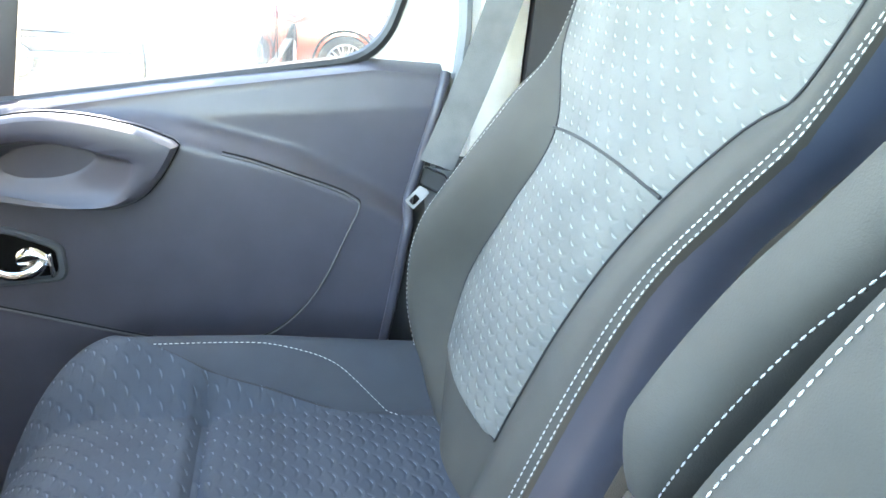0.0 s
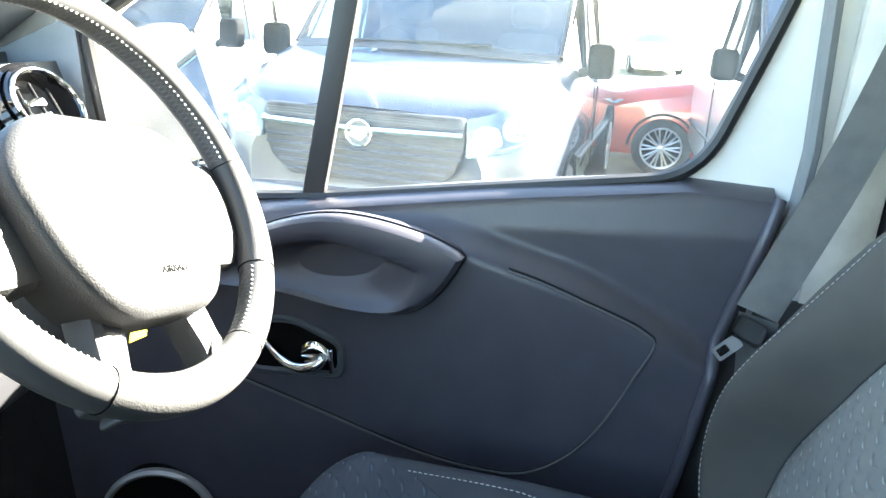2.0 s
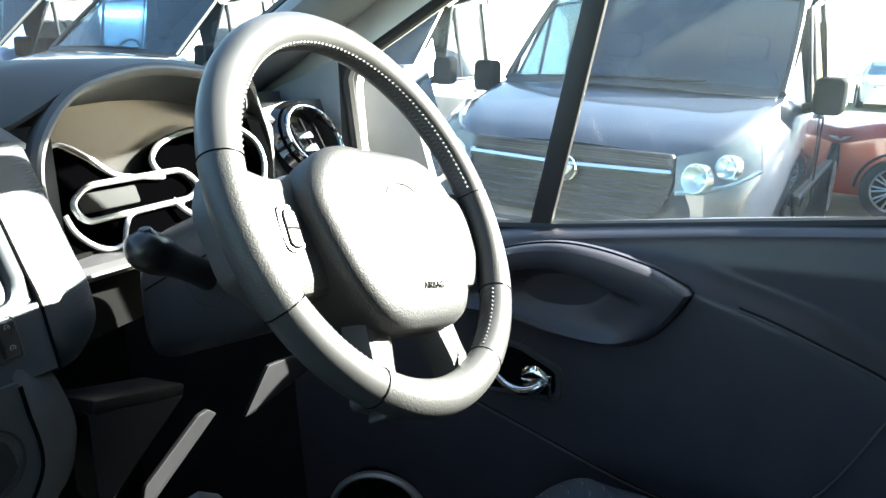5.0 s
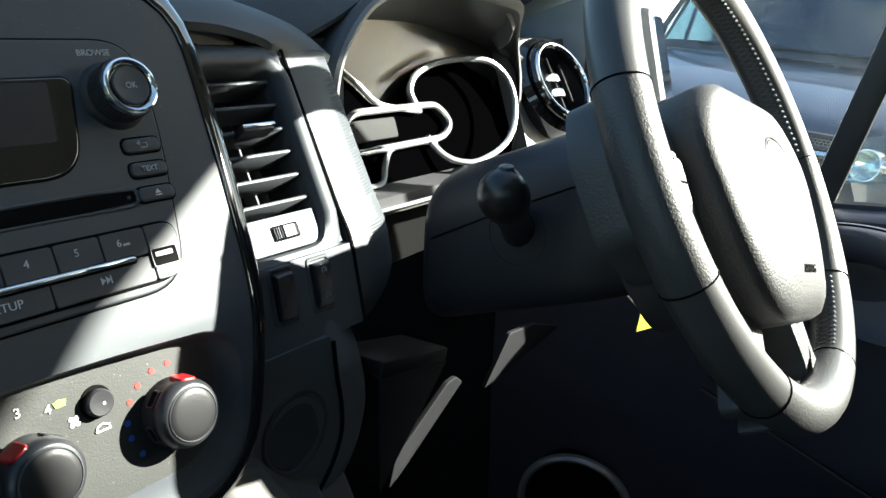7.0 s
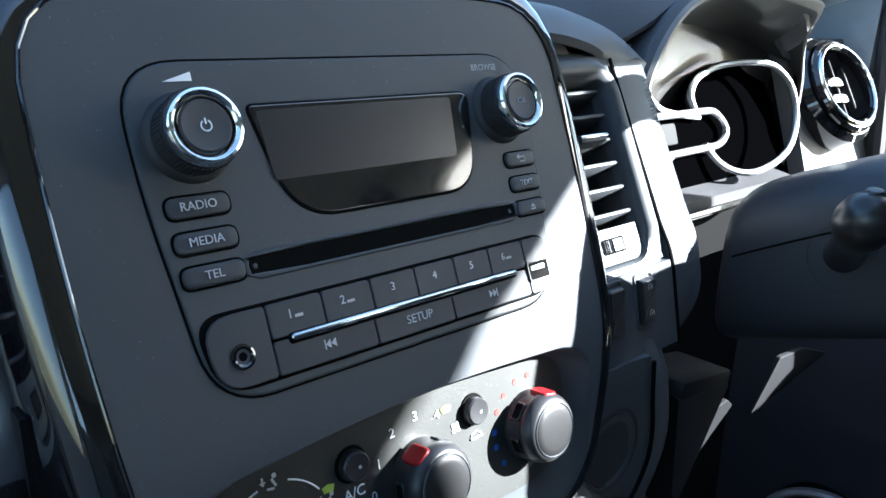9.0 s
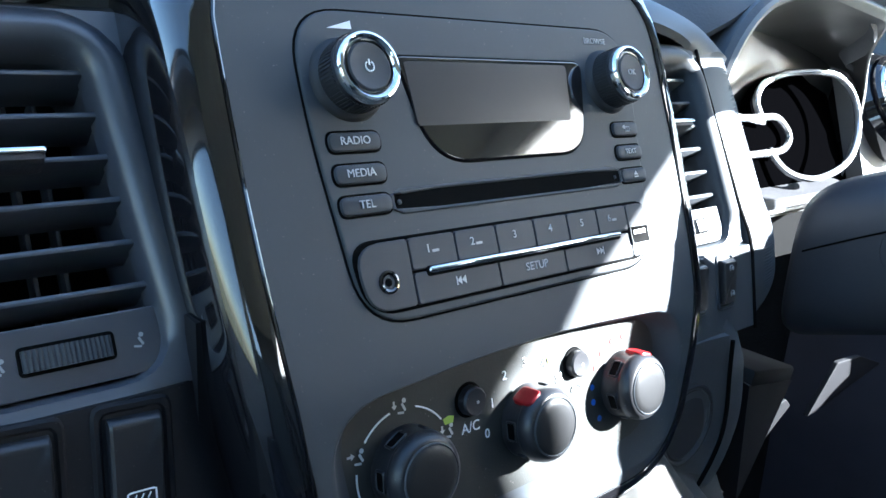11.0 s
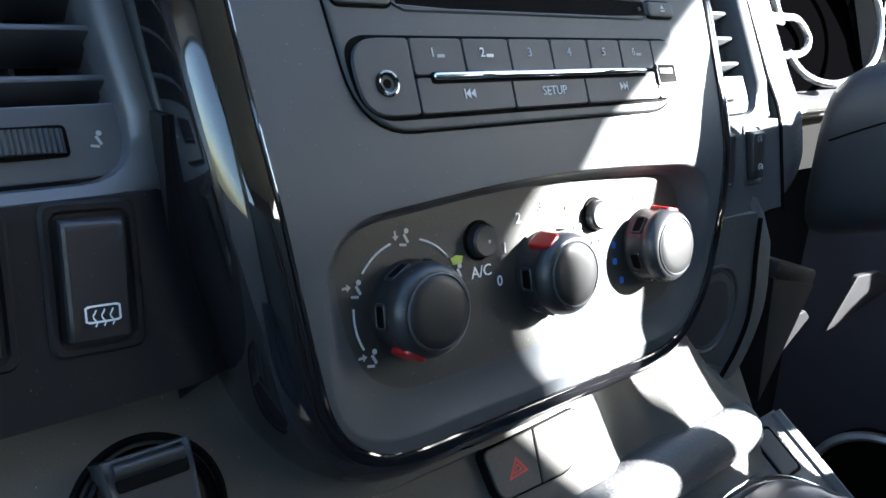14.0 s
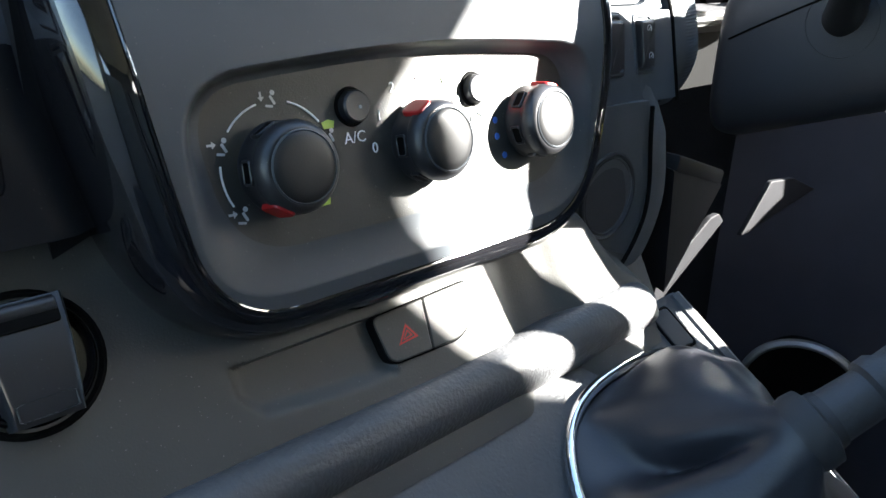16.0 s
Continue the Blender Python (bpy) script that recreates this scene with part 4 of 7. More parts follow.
def field_key(u0, u1, v0, v1, left_round=False, right_round=False):
    g = 0.00035
    lp = rounded([(u0 + g + (0.003 if left_round else 0), v0 + g), (u1 - g - (0.004 if right_round else 0), v0 + g), (u1 - g, v1 - g), (u0 + g, v1 - g)], [0.012 if left_round else 0.0016, 0.010 if right_round else 0.0016, 0.010 if right_round else 0.0016, 0.012 if left_round else 0.0016], 5)
    return part("button", plate(FA, lp, 0.0, 0.0034, 0.0004), BUTTON, radio)


aux = field_key(-0.0895, -0.0645, -0.0120, 0.0146, left_round=True)
part("jack_socket", lathe(at(FA, -0.0765, -0.0010, 0.0030), [(0.0046, 0.0), (0.0044, 0.0012), (0.0036, 0.0014), (0.0028, 0.0010), (0.0026, -0.001), (0.0025, -0.0025)], 28), GLOSS, aux, "round audio jack socket")
part("jack_hole", lathe(at(FA, -0.0765, -0.0010, 0.0032), [(0.0016, 0.0), (0.0016, 0.0003)], 20), GAP, aux)
usb = field_key(0.0700, 0.0880, -0.0120, 0.0146, right_round=True)
part("usb_socket", plate(FA, rrect(0.0132, 0.0082, 0.0006, 0.0765, -0.0012), 0.003, 0.0044, 0.0001), GAP, usb)
part("usb_tongue", box(bmesh.new(), at(FA, 0.0762, 0.0002, 0.0045), 0.0092, 0.0022, 0.0006, 0.0002), THREAD, usb, "pale contact tongue of the socket")
part("usb_shell", ringplate(FA, rrect(0.0142, 0.0092, 0.0008, 0.0765, -0.0012), rrect(0.0130, 0.0080, 0.0005, 0.0765, -0.0012), 0.0032, 0.0047, 0.0001, (0.0765, -0.0012), 48), LID, usb)
for (u0, u1), txt in zip(((-0.0645, -0.0410), (-0.0410, -0.0182), (-0.0182, 0.0046), (0.0046, 0.0267), (0.0267, 0.0477), (0.0477, 0.0700)), "123456"):
    b_ = field_key(u0, u1, 0.0013, 0.0146)
    part("lettering", text_mesh(txt, at(FA, (u0 + u1) / 2 - (0.0026 if txt in "126" else 0.0010), 0.0090, 0.0036), 0.0048), KEY_INK, b_)
    if txt in "126":
        part("small_bar", box(bmesh.new(), at(FA, (u0 + u1) / 2 + 0.0010, 0.0080, 0.0035), 0.0034, 0.0011, 0.0002), DIM_INK, b_)
for i, (u0, u1) in enumerate(((-0.0645, -0.0200), (-0.0200, 0.0212), (0.0212, 0.0700))):
    b_ = field_key(u0, u1, -0.0120, 0.0009)
    mid = (u0 + u1) / 2 + (0.0015, 0.0015, -0.0010)[i]
    if i == 1:
        part("lettering", text_mesh("SETUP", at(FA, mid, -0.0060, 0.0036), 0.0050), KEY_INK, b_)
    else:
        s = 1 if i == 2 else -1
        bm = bmesh.new()
        for k in (0, 1):
            prism(bm, at(FA, mid + s * (k * 0.0024 - 0.0016), -0.0055, 0.0034), [(0, -0.0017), (s * 0.0022, 0), (0, 0.0017)][::s], 0, 0.0002, 0.00002)
        box(bm, at(FA, mid + s * 0.0032, -0.0055, 0.0035), 0.0005, 0.0036, 0.0002)
        part("skip_mark", bm, KEY_INK, b_)
bar = sweep([FA @ Vector((u, 0.0008, 0.0040)) for u in (-0.0572, -0.0568, -0.0560, -0.03, 0.0, 0.03, 0.0605, 0.0613, 0.0617)], [0.0004, 0.0010, 0.0014, 0.0015, 0.0015, 0.0015, 0.0014, 0.0010, 0.0004], 14)
part("bar_groove", plate(FA, rrect(0.1205, 0.0042, 0.0018, 0.0022, 0.0004), 0.0, 0.0036, 0.0001), GAP, radio)
part("chrome_bar", bar, CHROME, radio, "long thin chrome bar")

# ---- heater controls ----
FB = basis((0, 0.6351, 1.29), (1, 0, 0), (0, 0.24, 1))
heater = empty("heater_panel", "black recessed heater control panel with three round knobs", "heater controls")
bm = bmesh.new()
bm.faces.new([bm.verts.new((x, panel_y(z), z)) for x, z in HEAT_PANEL])
part("panel", bm, HEATER, heater)


def hv(z):
    return (z - 1.29) * 1.0284


def heater_knob(x, angle):
    """A stubby round knob: waisted body with pressed finger marks, rolled shoulder, sunk cap, red pointer."""
    m = at(FB, x, hv(1.2672), 0.0, angle)
    k = part("dial", lathe(m, [(0.0172, 0.0), (0.0172, 0.0016), (0.0168, 0.0024), (0.0165, 0.0090), (0.0167, 0.0095), (0.0170, 0.0100), (0.0169, 0.0116), (0.0165, 0.0133), (0.0156, 0.0150), (0.0146, 0.0161), (0.0138, 0.0166), (0.0131, 0.0166)], 64), KNOB, heater, "round black control knob")
    part("cap_ring", lathe(m, [(0.0134, 0.0162), (0.0133, 0.0171), (0.0129, 0.0174), (0.0126, 0.0169)], 56, cap=False), SMOOTH, k)
    part("cap", lathe(m, [(0.0128, 0.0158), (0.0126, 0.0170), (0.0118, 0.0176), (0.0095, 0.0180), (0.006, 0.0183), (0.0005, 0.0184)], 48), KNOB_CAP, k)
    for j in range(6):
        a = 60 * j + 60
        if j == 5:
            continue
        side = m @ Matrix.Rotation(radians(90 + a), 4, "Z") @ Matrix.Translation((0.0165, 0, 0.0058)) @ Matrix.Rotation(radians(90), 4, "Y")
        part("finger_mark", ringplate(side, rrect(0.0058, 0.0092, 0.0014), rrect(0.0042, 0.0074, 0.0010), -0.001, 0.0007, 0.0003, (0, 0), 40), KNOB, k)
        part("finger_hollow", plate(side, rrect(0.0046, 0.0078, 0.0010), -0.001, 0.0003, 0.0001), GAP, k)
    ptr = prism(bmesh.new(), m @ Matrix.Translation((0, 0.0160, 0.0085)) @ Matrix.Rotation(radians(-84), 4, "X"), rrect(0.0096, 0.0112, 0.0030), -0.001, 0.0017, 0.0010)
    part("pointer", ptr, RED_MARK, k, "red pointer")
    return k


heater_knob(-0.0688, 148)
heater_knob(0.0012, 30)
heater_knob(0.0705, -12)


def push_button(x, z):
    m = at(FB, x, hv(z))
    part("button_rim", lathe(m, [(0.0078, 0.0), (0.0074, 0.0008), (0.0066, 0.0008), (0.0064, -0.001)], 32, cap=False), GAP, heater)
    b_ = part("push_button", lathe(m, [(0.0064, 0.0), (0.0063, 0.0042), (0.0056, 0.0050), (0.003, 0.0048), (0.0003, 0.0047)], 32), KNOB, heater)
    part("lamp_dot", lathe(at(m, 0.0012, -0.0005, 0.0046), [(0.0008, 0), (0.0007, 0.0004)], 12), DIM_INK, b_)


push_button(-0.0335, 1.2850)
push_button(0.0345, 1.2855)
for txt, x, z, sz in (("0", -0.0247, 1.2679, 0.0060), ("1", -0.0204, 1.2800, 0.0060), ("2", -0.0119, 1.2902, 0.0060), ("3", 0.0012, 1.2932, 0.0060), ("4", 0.0134, 1.2900, 0.0060), ("A/C", -0.0338, 1.2732, 0.0064)):
    part("lettering", text_mesh(txt, at(FB, x, hv(z), 0.0004), sz), WHITE_INK, heater)
for a0, a1 in ((73, 36), (141, 104), (207, 171)):
    pts = [at(FB, -0.0688, hv(1.2676), 0.0004) @ Vector((x, y, 0)) for x, y in arc(0, 0, 0.0238, a0, a1, 12)]
    part("scale_arc", sweep(pts, 0.00042, 5), WHITE_INK, heater)
for a, down in ((90, True), (156, False), (219, False), (18, True)):
    p = (-0.0688 + 0.0240 * math.cos(radians(a)), hv(1.2676) + 0.0240 * math.sin(radians(a)))
    part("airflow_mark", airflow_icon(at(FB, p[0], p[1], 0.0003), 0.0062, True, down), KEY_INK, heater)


def screen_mark(x, z):
    m = at(FB, x, hv(z), 0.0003)
    bm = prism(bmesh.new(), m, [(-0.0022, -0.0014), (0.0022, -0.0014), (0.0030, 0.0012), (0.0, 0.0020), (-0.0030, 0.0012)], 0, 0.0002, 0.00002)
    part("screen_mark", bm, GREEN_INK, heater, "green windscreen pictogram")


screen_mark(-0.0455, 1.2795)
screen_mark(-0.0525, 1.2518)
screen_mark(0.0188, 1.2907)
for colour, tint_name, marks in ((RED_INK, "red", (84, 106, 129, 149)), (BLUE_INK, "blue", (172, 190, 214))):
    for a in marks:
        p = (0.0705 + 0.0240 * math.cos(radians(a)), hv(1.2672) + 0.0240 * math.sin(radians(a)))
        part("temperature_dot", lathe(at(FB, *p, 0.0), [(0.0016, 0.0), (0.0015, 0.0003)], 14), colour, heater, tint_name + " temperature dot")
fan = bmesh.new()
for a in (45, 135, 225, 315):
    prism(fan, at(FB, 0.0232, hv(1.2810), 0.0003, a), rrect(0.0026, 0.0020, 0.0009, 0.0016, 0), 0, 0.0002, 0.00002)
part("fan_mark", fan, WHITE_INK, heater, "white fan pictogram")
rc = sweep([at(FB, 0.0351, hv(1.2733), 0.0004) @ Vector(p) for p in ((-0.0038, -0.001, 0), (-0.003, 0.001, 0), (0.0, 0.0022, 0), (0.003, 0.0006, 0), (0.0036, -0.001, 0), (-0.0036, -0.001, 0))], 0.0004, 5)
part("recirculation_mark", rc, WHITE_INK, heater, "white recirculation pictogram")


# ---- lower console: storage pocket, hazard switch, lip, gear lever ----
console = empty("lower_console", "dark grained plastic lower console with storage pocket", "console")
G = basis((0.0, 0.595, 1.131), (1, 0, 0), (0, 1, 0.65))


def wall_y(x, z):
    """The slanting back wall over the ridge, with a long shallow tray beside the switches and a hollow towards the driver."""
    v = (z - 1.175) * 1.156
    left = lerp(-0.0975, -0.0870, max(0.0, min(1.0, (0.009 - v) / 0.012)))
    low = line_at([(-0.088, -0.0020), (-0.045, -0.0062), (-0.02, -0.0070)], x)
    inside = min((x - left) / 0.0045, (v - low) / 0.0045, (0.0222 - v) / 0.0040, (-0.0235 - x) / 0.003)
    inside = max(0.0, min(1.0, inside))
    tray = 0.0046 * inside * inside * (3 - 2 * inside)
    over = max(0.0, x - line_at([(1.160, 0.163), (1.163, 0.162), (1.174, 0.146), (1.190, 0.136), (1.204, 0.128), (1.208, 0.115), (1.226, 0.112)], z))
    return 0.618 + 0.58 * (z - 1.176) + min(0.030, 1.6 * over) + tray + 0.010 * math.exp(-((x - 0.074) / 0.024) ** 4) + 0.012 * max(0.0, (z - 1.246) / 0.016) ** 2


def back_wall(u, v):
    x = lerp(-0.34, 0.206, u)
    z = lerp(1.130, curve_at([(-0.110, 1.256), (-0.086, 1.226)], x), v)
    return Vector((x, wall_y(x, z), z))


part("back_wall", slab(back_wall, 300, 96, (0, 0.012, 0)), WALL_PLASTIC, console)
FW = basis((0, 0.6174, 1.175), (1, 0, 0), (0, 0.58, 1))


RIDGE = smooth_path([(0, 0.6015, 1.134), (0, 0.5975, 1.1395), (0, 0.5955, 1.1475), (0, 0.5968, 1.1545), (0, 0.6010, 1.1598), (0, 0.6062, 1.1625), (0, 0.6115, 1.1628), (0, 0.6190, 1.160)], 5)


def lip_point(u, v):
    """The low grained ridge between the pocket and the gear plinth."""
    x = lerp(-0.28, 0.172, u)
    p = RIDGE[min(len(RIDGE) - 1, int(round(v * (len(RIDGE) - 1))))]
    up = curve_at([(-0.28, 0.004), (-0.079, 0.0012), (-0.050, 0.0004), (0.0, -0.0004), (0.053, 0.0002), (0.097, 0.0014), (0.149, 0.0022), (0.158, 0.0008), (0.172, -0.016)], x)
    k = max(0.0, min(1.0, (p[2] - 1.138) / 0.022))
    z = p[2] + up * k
    return Vector((x, p[1] + 0.006 * max(0.0, (x - 0.155) / 0.017) ** 2, z))


part("grained_lip", sheet(lip_point, 120, len(RIDGE) - 1), COARSE, console)


def console_top(u, v):
    x = lerp(-0.30, 0.206, u)
    y = lerp(0.30, 0.612, v)
    z = 1.131 + 0.65 * (y - 0.595)
    return Vector((x, y, z))


part("gear_plinth", slab(console_top, 20, 20, (0, 0, -0.03)), COARSE, console)
part("pedestal", box(bmesh.new(), pose(-0.13, 0.49, 0.735), 0.26, 0.28, 0.63, 0.02), CARPET, console, "black felt-lined pedestal")
part("edge_roll", sweep([console_top(1, k / 8) + Vector((-0.001, 0, -0.003)) for k in range(9)], 0.006, 8), PLASTIC, console)
# small blank switch on the plinth
bl = empty("blank_switch", "small blank black switch on the gear plinth", "switch")
mb = at(G, 0.1790, 0.0, 0.0)
part("frame", ringplate(mb, rrect(0.0210, 0.0300, 0.003), rrect(0.0178, 0.0268, 0.0022), -0.001, 0.0012, 0.0005, (0, 0), 48), GAP, bl)
part("cover", plate(mb, rrect(0.0172, 0.0262, 0.0022), 0.0, 0.0012, 0.0007), PLASTIC_DARK, bl)

hz = empty("hazard_switch", "pair of grey push switches, one with a red triangle", "switch")
HAZ = [(-0.0268, -0.0012), (0.0165, -0.0022), (0.0278, 0.0075), (0.0302, 0.0226), (-0.0296, 0.0206)]
part("gap", plate(FW, offset(rounded(HAZ, [0.006, 0.010, 0.010, 0.006, 0.004], 6), -0.0008), -0.005, 0.0010, 0.0002), GAP, hz)
hl = part("button", plate(FW, rounded([(-0.0268, -0.0012), (-0.0030, -0.0017), (-0.0002, 0.0215), (-0.0296, 0.0206)], [0.006, 0.0008, 0.0008, 0.004], 6), 0.0, 0.0019, 0.0007), WALL_PLASTIC, hz)
part("button", plate(FW, rounded([(-0.0022, -0.0017), (0.0165, -0.0022), (0.0278, 0.0075), (0.0302, 0.0226), (0.0006, 0.0215)], [0.0008, 0.010, 0.010, 0.006, 0.0008], 6), 0.0, 0.0019, 0.0007), WALL_PLASTIC, hz)
tri = [(-0.0058, -0.0030), (0.0058, -0.0022), (0.0008, 0.0052)]
bm = bmesh.new()
mt = at(FW, -0.0145, 0.0085, 0.0021)
lo = [loop3(bm, mt, tri, 0), loop3(bm, mt, offset(tri, 0.0009), 0)]
bridge(bm, lo[0], lo[1])
lo = [loop3(bm, mt, offset(tri, 0.0016), 0), loop3(bm, mt, offset(tri, 0.0022), 0)]
bridge(bm, lo[0], lo[1])
part("triangle_mark", bm, RED_INK, hl, "red warning triangle")

# lidded socket to the passenger's side
ash = empty("lidded_socket", "black lidded round socket set in the console", "socket")
ma = basis((-0.1600, 0.6404, 1.2145), (1, 0, 0), (0, 0.58, 1))
part("collar", lathe(ma, [(0.0250, -0.004), (0.0245, 0.0008), (0.0232, 0.0018), (0.0220, 0.0010), (0.0215, -0.010)], 44, cap=False), GAP, ash)
part("cup", lathe(ma, [(0.0215, -0.010), (0.0206, 0.0040), (0.0194, 0.0062), (0.0186, 0.0050), (0.0180, 0.0010)], 44), GLOSS, ash)


def lid_point(u, v):
    """A bowed lid that widens towards its hinge."""
    y = lerp(-0.0195, 0.0195, v)
    w = lerp(0.0108, 0.0146, v)
    x = lerp(-w, w, u)
    edge = max(0.0, (abs(2 * u - 1) - 0.86) / 0.14)
    return Vector((x, y, 0.0138 - 0.0030 * (2 * v - 0.9) ** 2 + 0.0007 * (edge > 0) * (1 - edge) - 0.0030 * edge ** 3))


lid = slab(lid_point, 40, 24, (0, 0, -0.011))
lid.transform(ma)
part("lid", lid, LID, ash, "black hinged lid")
part("lid_slot", plate(at(ma, 0.0002, 0.0140, 0.0), rrect(0.0215, 0.0085, 0.0012), 0.004, 0.0136, 0.0004), GAP, ash)
part("hinge_roll", sweep([ma @ Vector((x, 0.0158, 0.0116)) for x in (-0.0108, -0.0104, 0.0, 0.0104, 0.0108)], [0.0022, 0.0030, 0.0030, 0.0030, 0.0022], 14), LID, ash)
part("lid_tab", ringplate(at(ma, 0, 0, 0.0004), rrect(0.0178, 0.0062, 0.0008, 0, -0.0150), rrect(0.0170, 0.0054, 0.0006, 0, -0.0150), 0.008, 0.0128, 0.0002, (0, -0.0150), 48), LID, ash)

# round pocket cover between stack and column
rp = empty("round_cover", "round black cover disc on the console side", "cover")
mr_ = basis((0.1665, 0.6425, 1.2065), (1, 0.0, 0), (0, 0.03, 1))
part("rim", lathe(mr_, [(0.0280, -0.002), (0.0274, 0.0006), (0.0262, 0.0010), (0.0250, 0.0004), (0.0244, -0.0016)], 52, cap=False), PLASTIC_DARK, rp)
part("disc", lathe(mr_, [(0.0246, -0.0016), (0.0230, -0.0004), (0.0226, -0.0012), (0.021, -0.0012), (0.015, -0.0008), (0.001, -0.0006)], 52), PLASTIC_DARK, rp)


def side_seam(z):
    return spline_at([(1.120, 0.160), (1.140, 0.166), (1.150, 0.1730), (1.158, 0.1830), (1.173, 0.1960), (1.190, 0.2040), (1.210, 0.2045), (1.237, 0.1995), (1.274, 0.1945)], z)


part("side_cheek", slab(lambda u, v: Vector((lerp(0.098, side_seam(lerp(1.150, 1.262, v)), u), 0.6440 - 0.003 * max(0.0, u - 0.8) / 0.2, lerp(1.150, 1.262, v))), 14, 24, (0, 0.01, 0)), PLASTIC, console)


def side_rim(u, v):
    """The rolled edge that runs from under the ribbed band down to the gear plinth."""
    z = lerp(1.105, 1.274, v)
    a = u * math.pi / 2
    w = curve_at([(1.105, 0.080), (1.150, 0.070), (1.19, 0.058), (1.274, 0.050)], z)
    return Vector((side_seam(z) + w * math.sin(a), 0.6375 + 0.055 * (1 - math.cos(a)) - 0.0015 * math.sin(math.pi * min(1, u * 3)) + 0.012 * max(0.0, (z - 1.240) / 0.034), z))


part("side_rim", slab(side_rim, 16, 36, (0, 0.015, 0)), PLASTIC, console)
part("side_seam", sweep([Vector((side_seam(z) - 0.0006, 0.6385, z)) for z in [1.150 + 0.0028 * k for k in range(40)]], 0.0016, 6), GAP, console)

# gear lever
gear = empty("gear_lever", "gear lever with dark leather boot in a chrome ring", "gear lever")
GC = basis((0.115, 0.520, 1.0826), (1, 0, 0), (0, 1, 0.65))


def rsq(a, k=1.0):
    """A rounded square outline of the boot's collar."""
    c, s = math.cos(a), math.sin(a)
    return 0.085 * k * math.copysign(abs(c) ** 0.77, c), 0.0835 * k * math.copysign(abs(s) ** 0.77, s)


ring_pts = [GC @ Vector((*rsq(a), 0.0030)) for a in [2 * math.pi * k / 72 for k in range(72)]]
part("chrome_ring", sweep(ring_pts, 0.0034, 10, closed=True), CHROME, gear, "chrome ring")
top_c = Vector((0.098, 0.483, 1.154))


axis = Vector((0.66, -0.42, 0.52)).normalized()


def boot(u, v):
    """A slack cone of leather from the ring up to the lever's neck, with soft folds."""
    a, t = 2 * math.pi * u, v
    mid_pt = GC.translation
    base = GC @ Vector((*rsq(a, 0.955), 0.002))
    d = base - mid_pt
    side = d - axis * d.dot(axis)
    neck = top_c - axis * 0.006 + side.normalized() * 0.0165
    bulge = mid_pt + d * 0.80 + Vector((0, -0.545, 0.839)) * (0.020 + 0.016 * math.exp(-((a - 0.9) / 0.6) ** 2))
    p = base * (1 - t) ** 2 + bulge * (2 * t * (1 - t)) + neck * t * t
    deep = math.exp(-((a - 2.35 - 0.5 * t) / 0.26) ** 2) + 0.15 * math.exp(-((a - 0.9 - 0.4 * t) / 0.22) ** 2) + 0.6 * math.exp(-((a - 4.4) / 0.30) ** 2)
    wave = 0.55 - 2.4 * deep + 0.30 * math.sin(5 * a + 1.2 - 2.0 * t) + 0.10 * math.sin(13 * a + 4.0 * t)
    return p + d.normalized() * (0.0115 * wave * math.sin(math.pi * min(1, t * 1.05)) ** 1.2) - Vector((0, 0, 0.006 * math.sin(3 * a + 1.0) * math.sin(math.pi * t)))


part("boot", sheet(boot, 120, 44, wrap=True), BOOT, gear, "soft dark leather boot")
gm = Matrix.Translation(top_c) @ axis.to_track_quat("Z", "Y").to_matrix().to_4x4()
part("collar", lathe(gm, [(0.0162, -0.008), (0.0180, -0.002), (0.0175, 0.004), (0.0135, 0.006), (0.0130, 0.010)], 32), RUBBER, gear)
part("shaft", lathe(gm, [(0.0124, 0.006), (0.0116, 0.030), (0.0140, 0.032), (0.0143, 0.038), (0.0122, 0.041), (0.0130, 0.060)], 32), PLASTIC_DARK, gear)
part("grip", lathe(gm, [(0.0150, 0.058), (0.0190, 0.066), (0.0235, 0.085), (0.0240, 0.100), (0.0210, 0.114), (0.012, 0.121), (0.001, 0.122)], 36), LEATHER_SMOOTH, gear)

# ---- instrument binnacle ----
binnacle = empty("instrument_binnacle", "hooded instrument cluster with chrome-edged dials", "instrument cluster")


def hood_loop(grow):
    return rounded([(0.330 - grow, 1.285), (0.690 + grow * 0.5, 1.285), (0.694 + grow * 0.5, 1.372), (0.672 + grow * 0.6, 1.428 + grow * 0.3), (0.612 + grow * 0.3, 1.468 + grow), (0.44, 1.486 + grow), (0.345, 1.462 + grow), (0.312 - grow, 1.415)], [0.01, 0.01, 0.04, 0.03, 0.035, 0.06, 0.05, 0.05], 8)


HC = (0.465, 1.385)
ho, hi = polar(hood_loop(0.013), HC, 140), polar(hood_loop(0.0), HC, 140)
hb = polar(rounded([(0.352, 1.285), (0.790, 1.285), (0.790, 1.37), (0.72, 1.418), (0.64, 1.440), (0.50, 1.458), (0.375, 1.448), (0.345, 1.41)], [0.01, 0.01, 0.03, 0.05, 0.05, 0.06, 0.03, 0.03], 8), HC, 140)


def hood_ring(bm, lp, dy):
    def leg(x):
        t = max(0.0, min(1.0, (x - 0.585) / 0.10))
        return 0.048 * t * t * (3 - 2 * t)
    return [bm.verts.new((x, 0.735 + dy + 0.25 * max(0, 1.40 - z) * 0.35 + leg(x) * (1 - dy / 0.10), z)) for x, z in lp]


bm = bmesh.new()
hbo = offset(hb, -0.008)
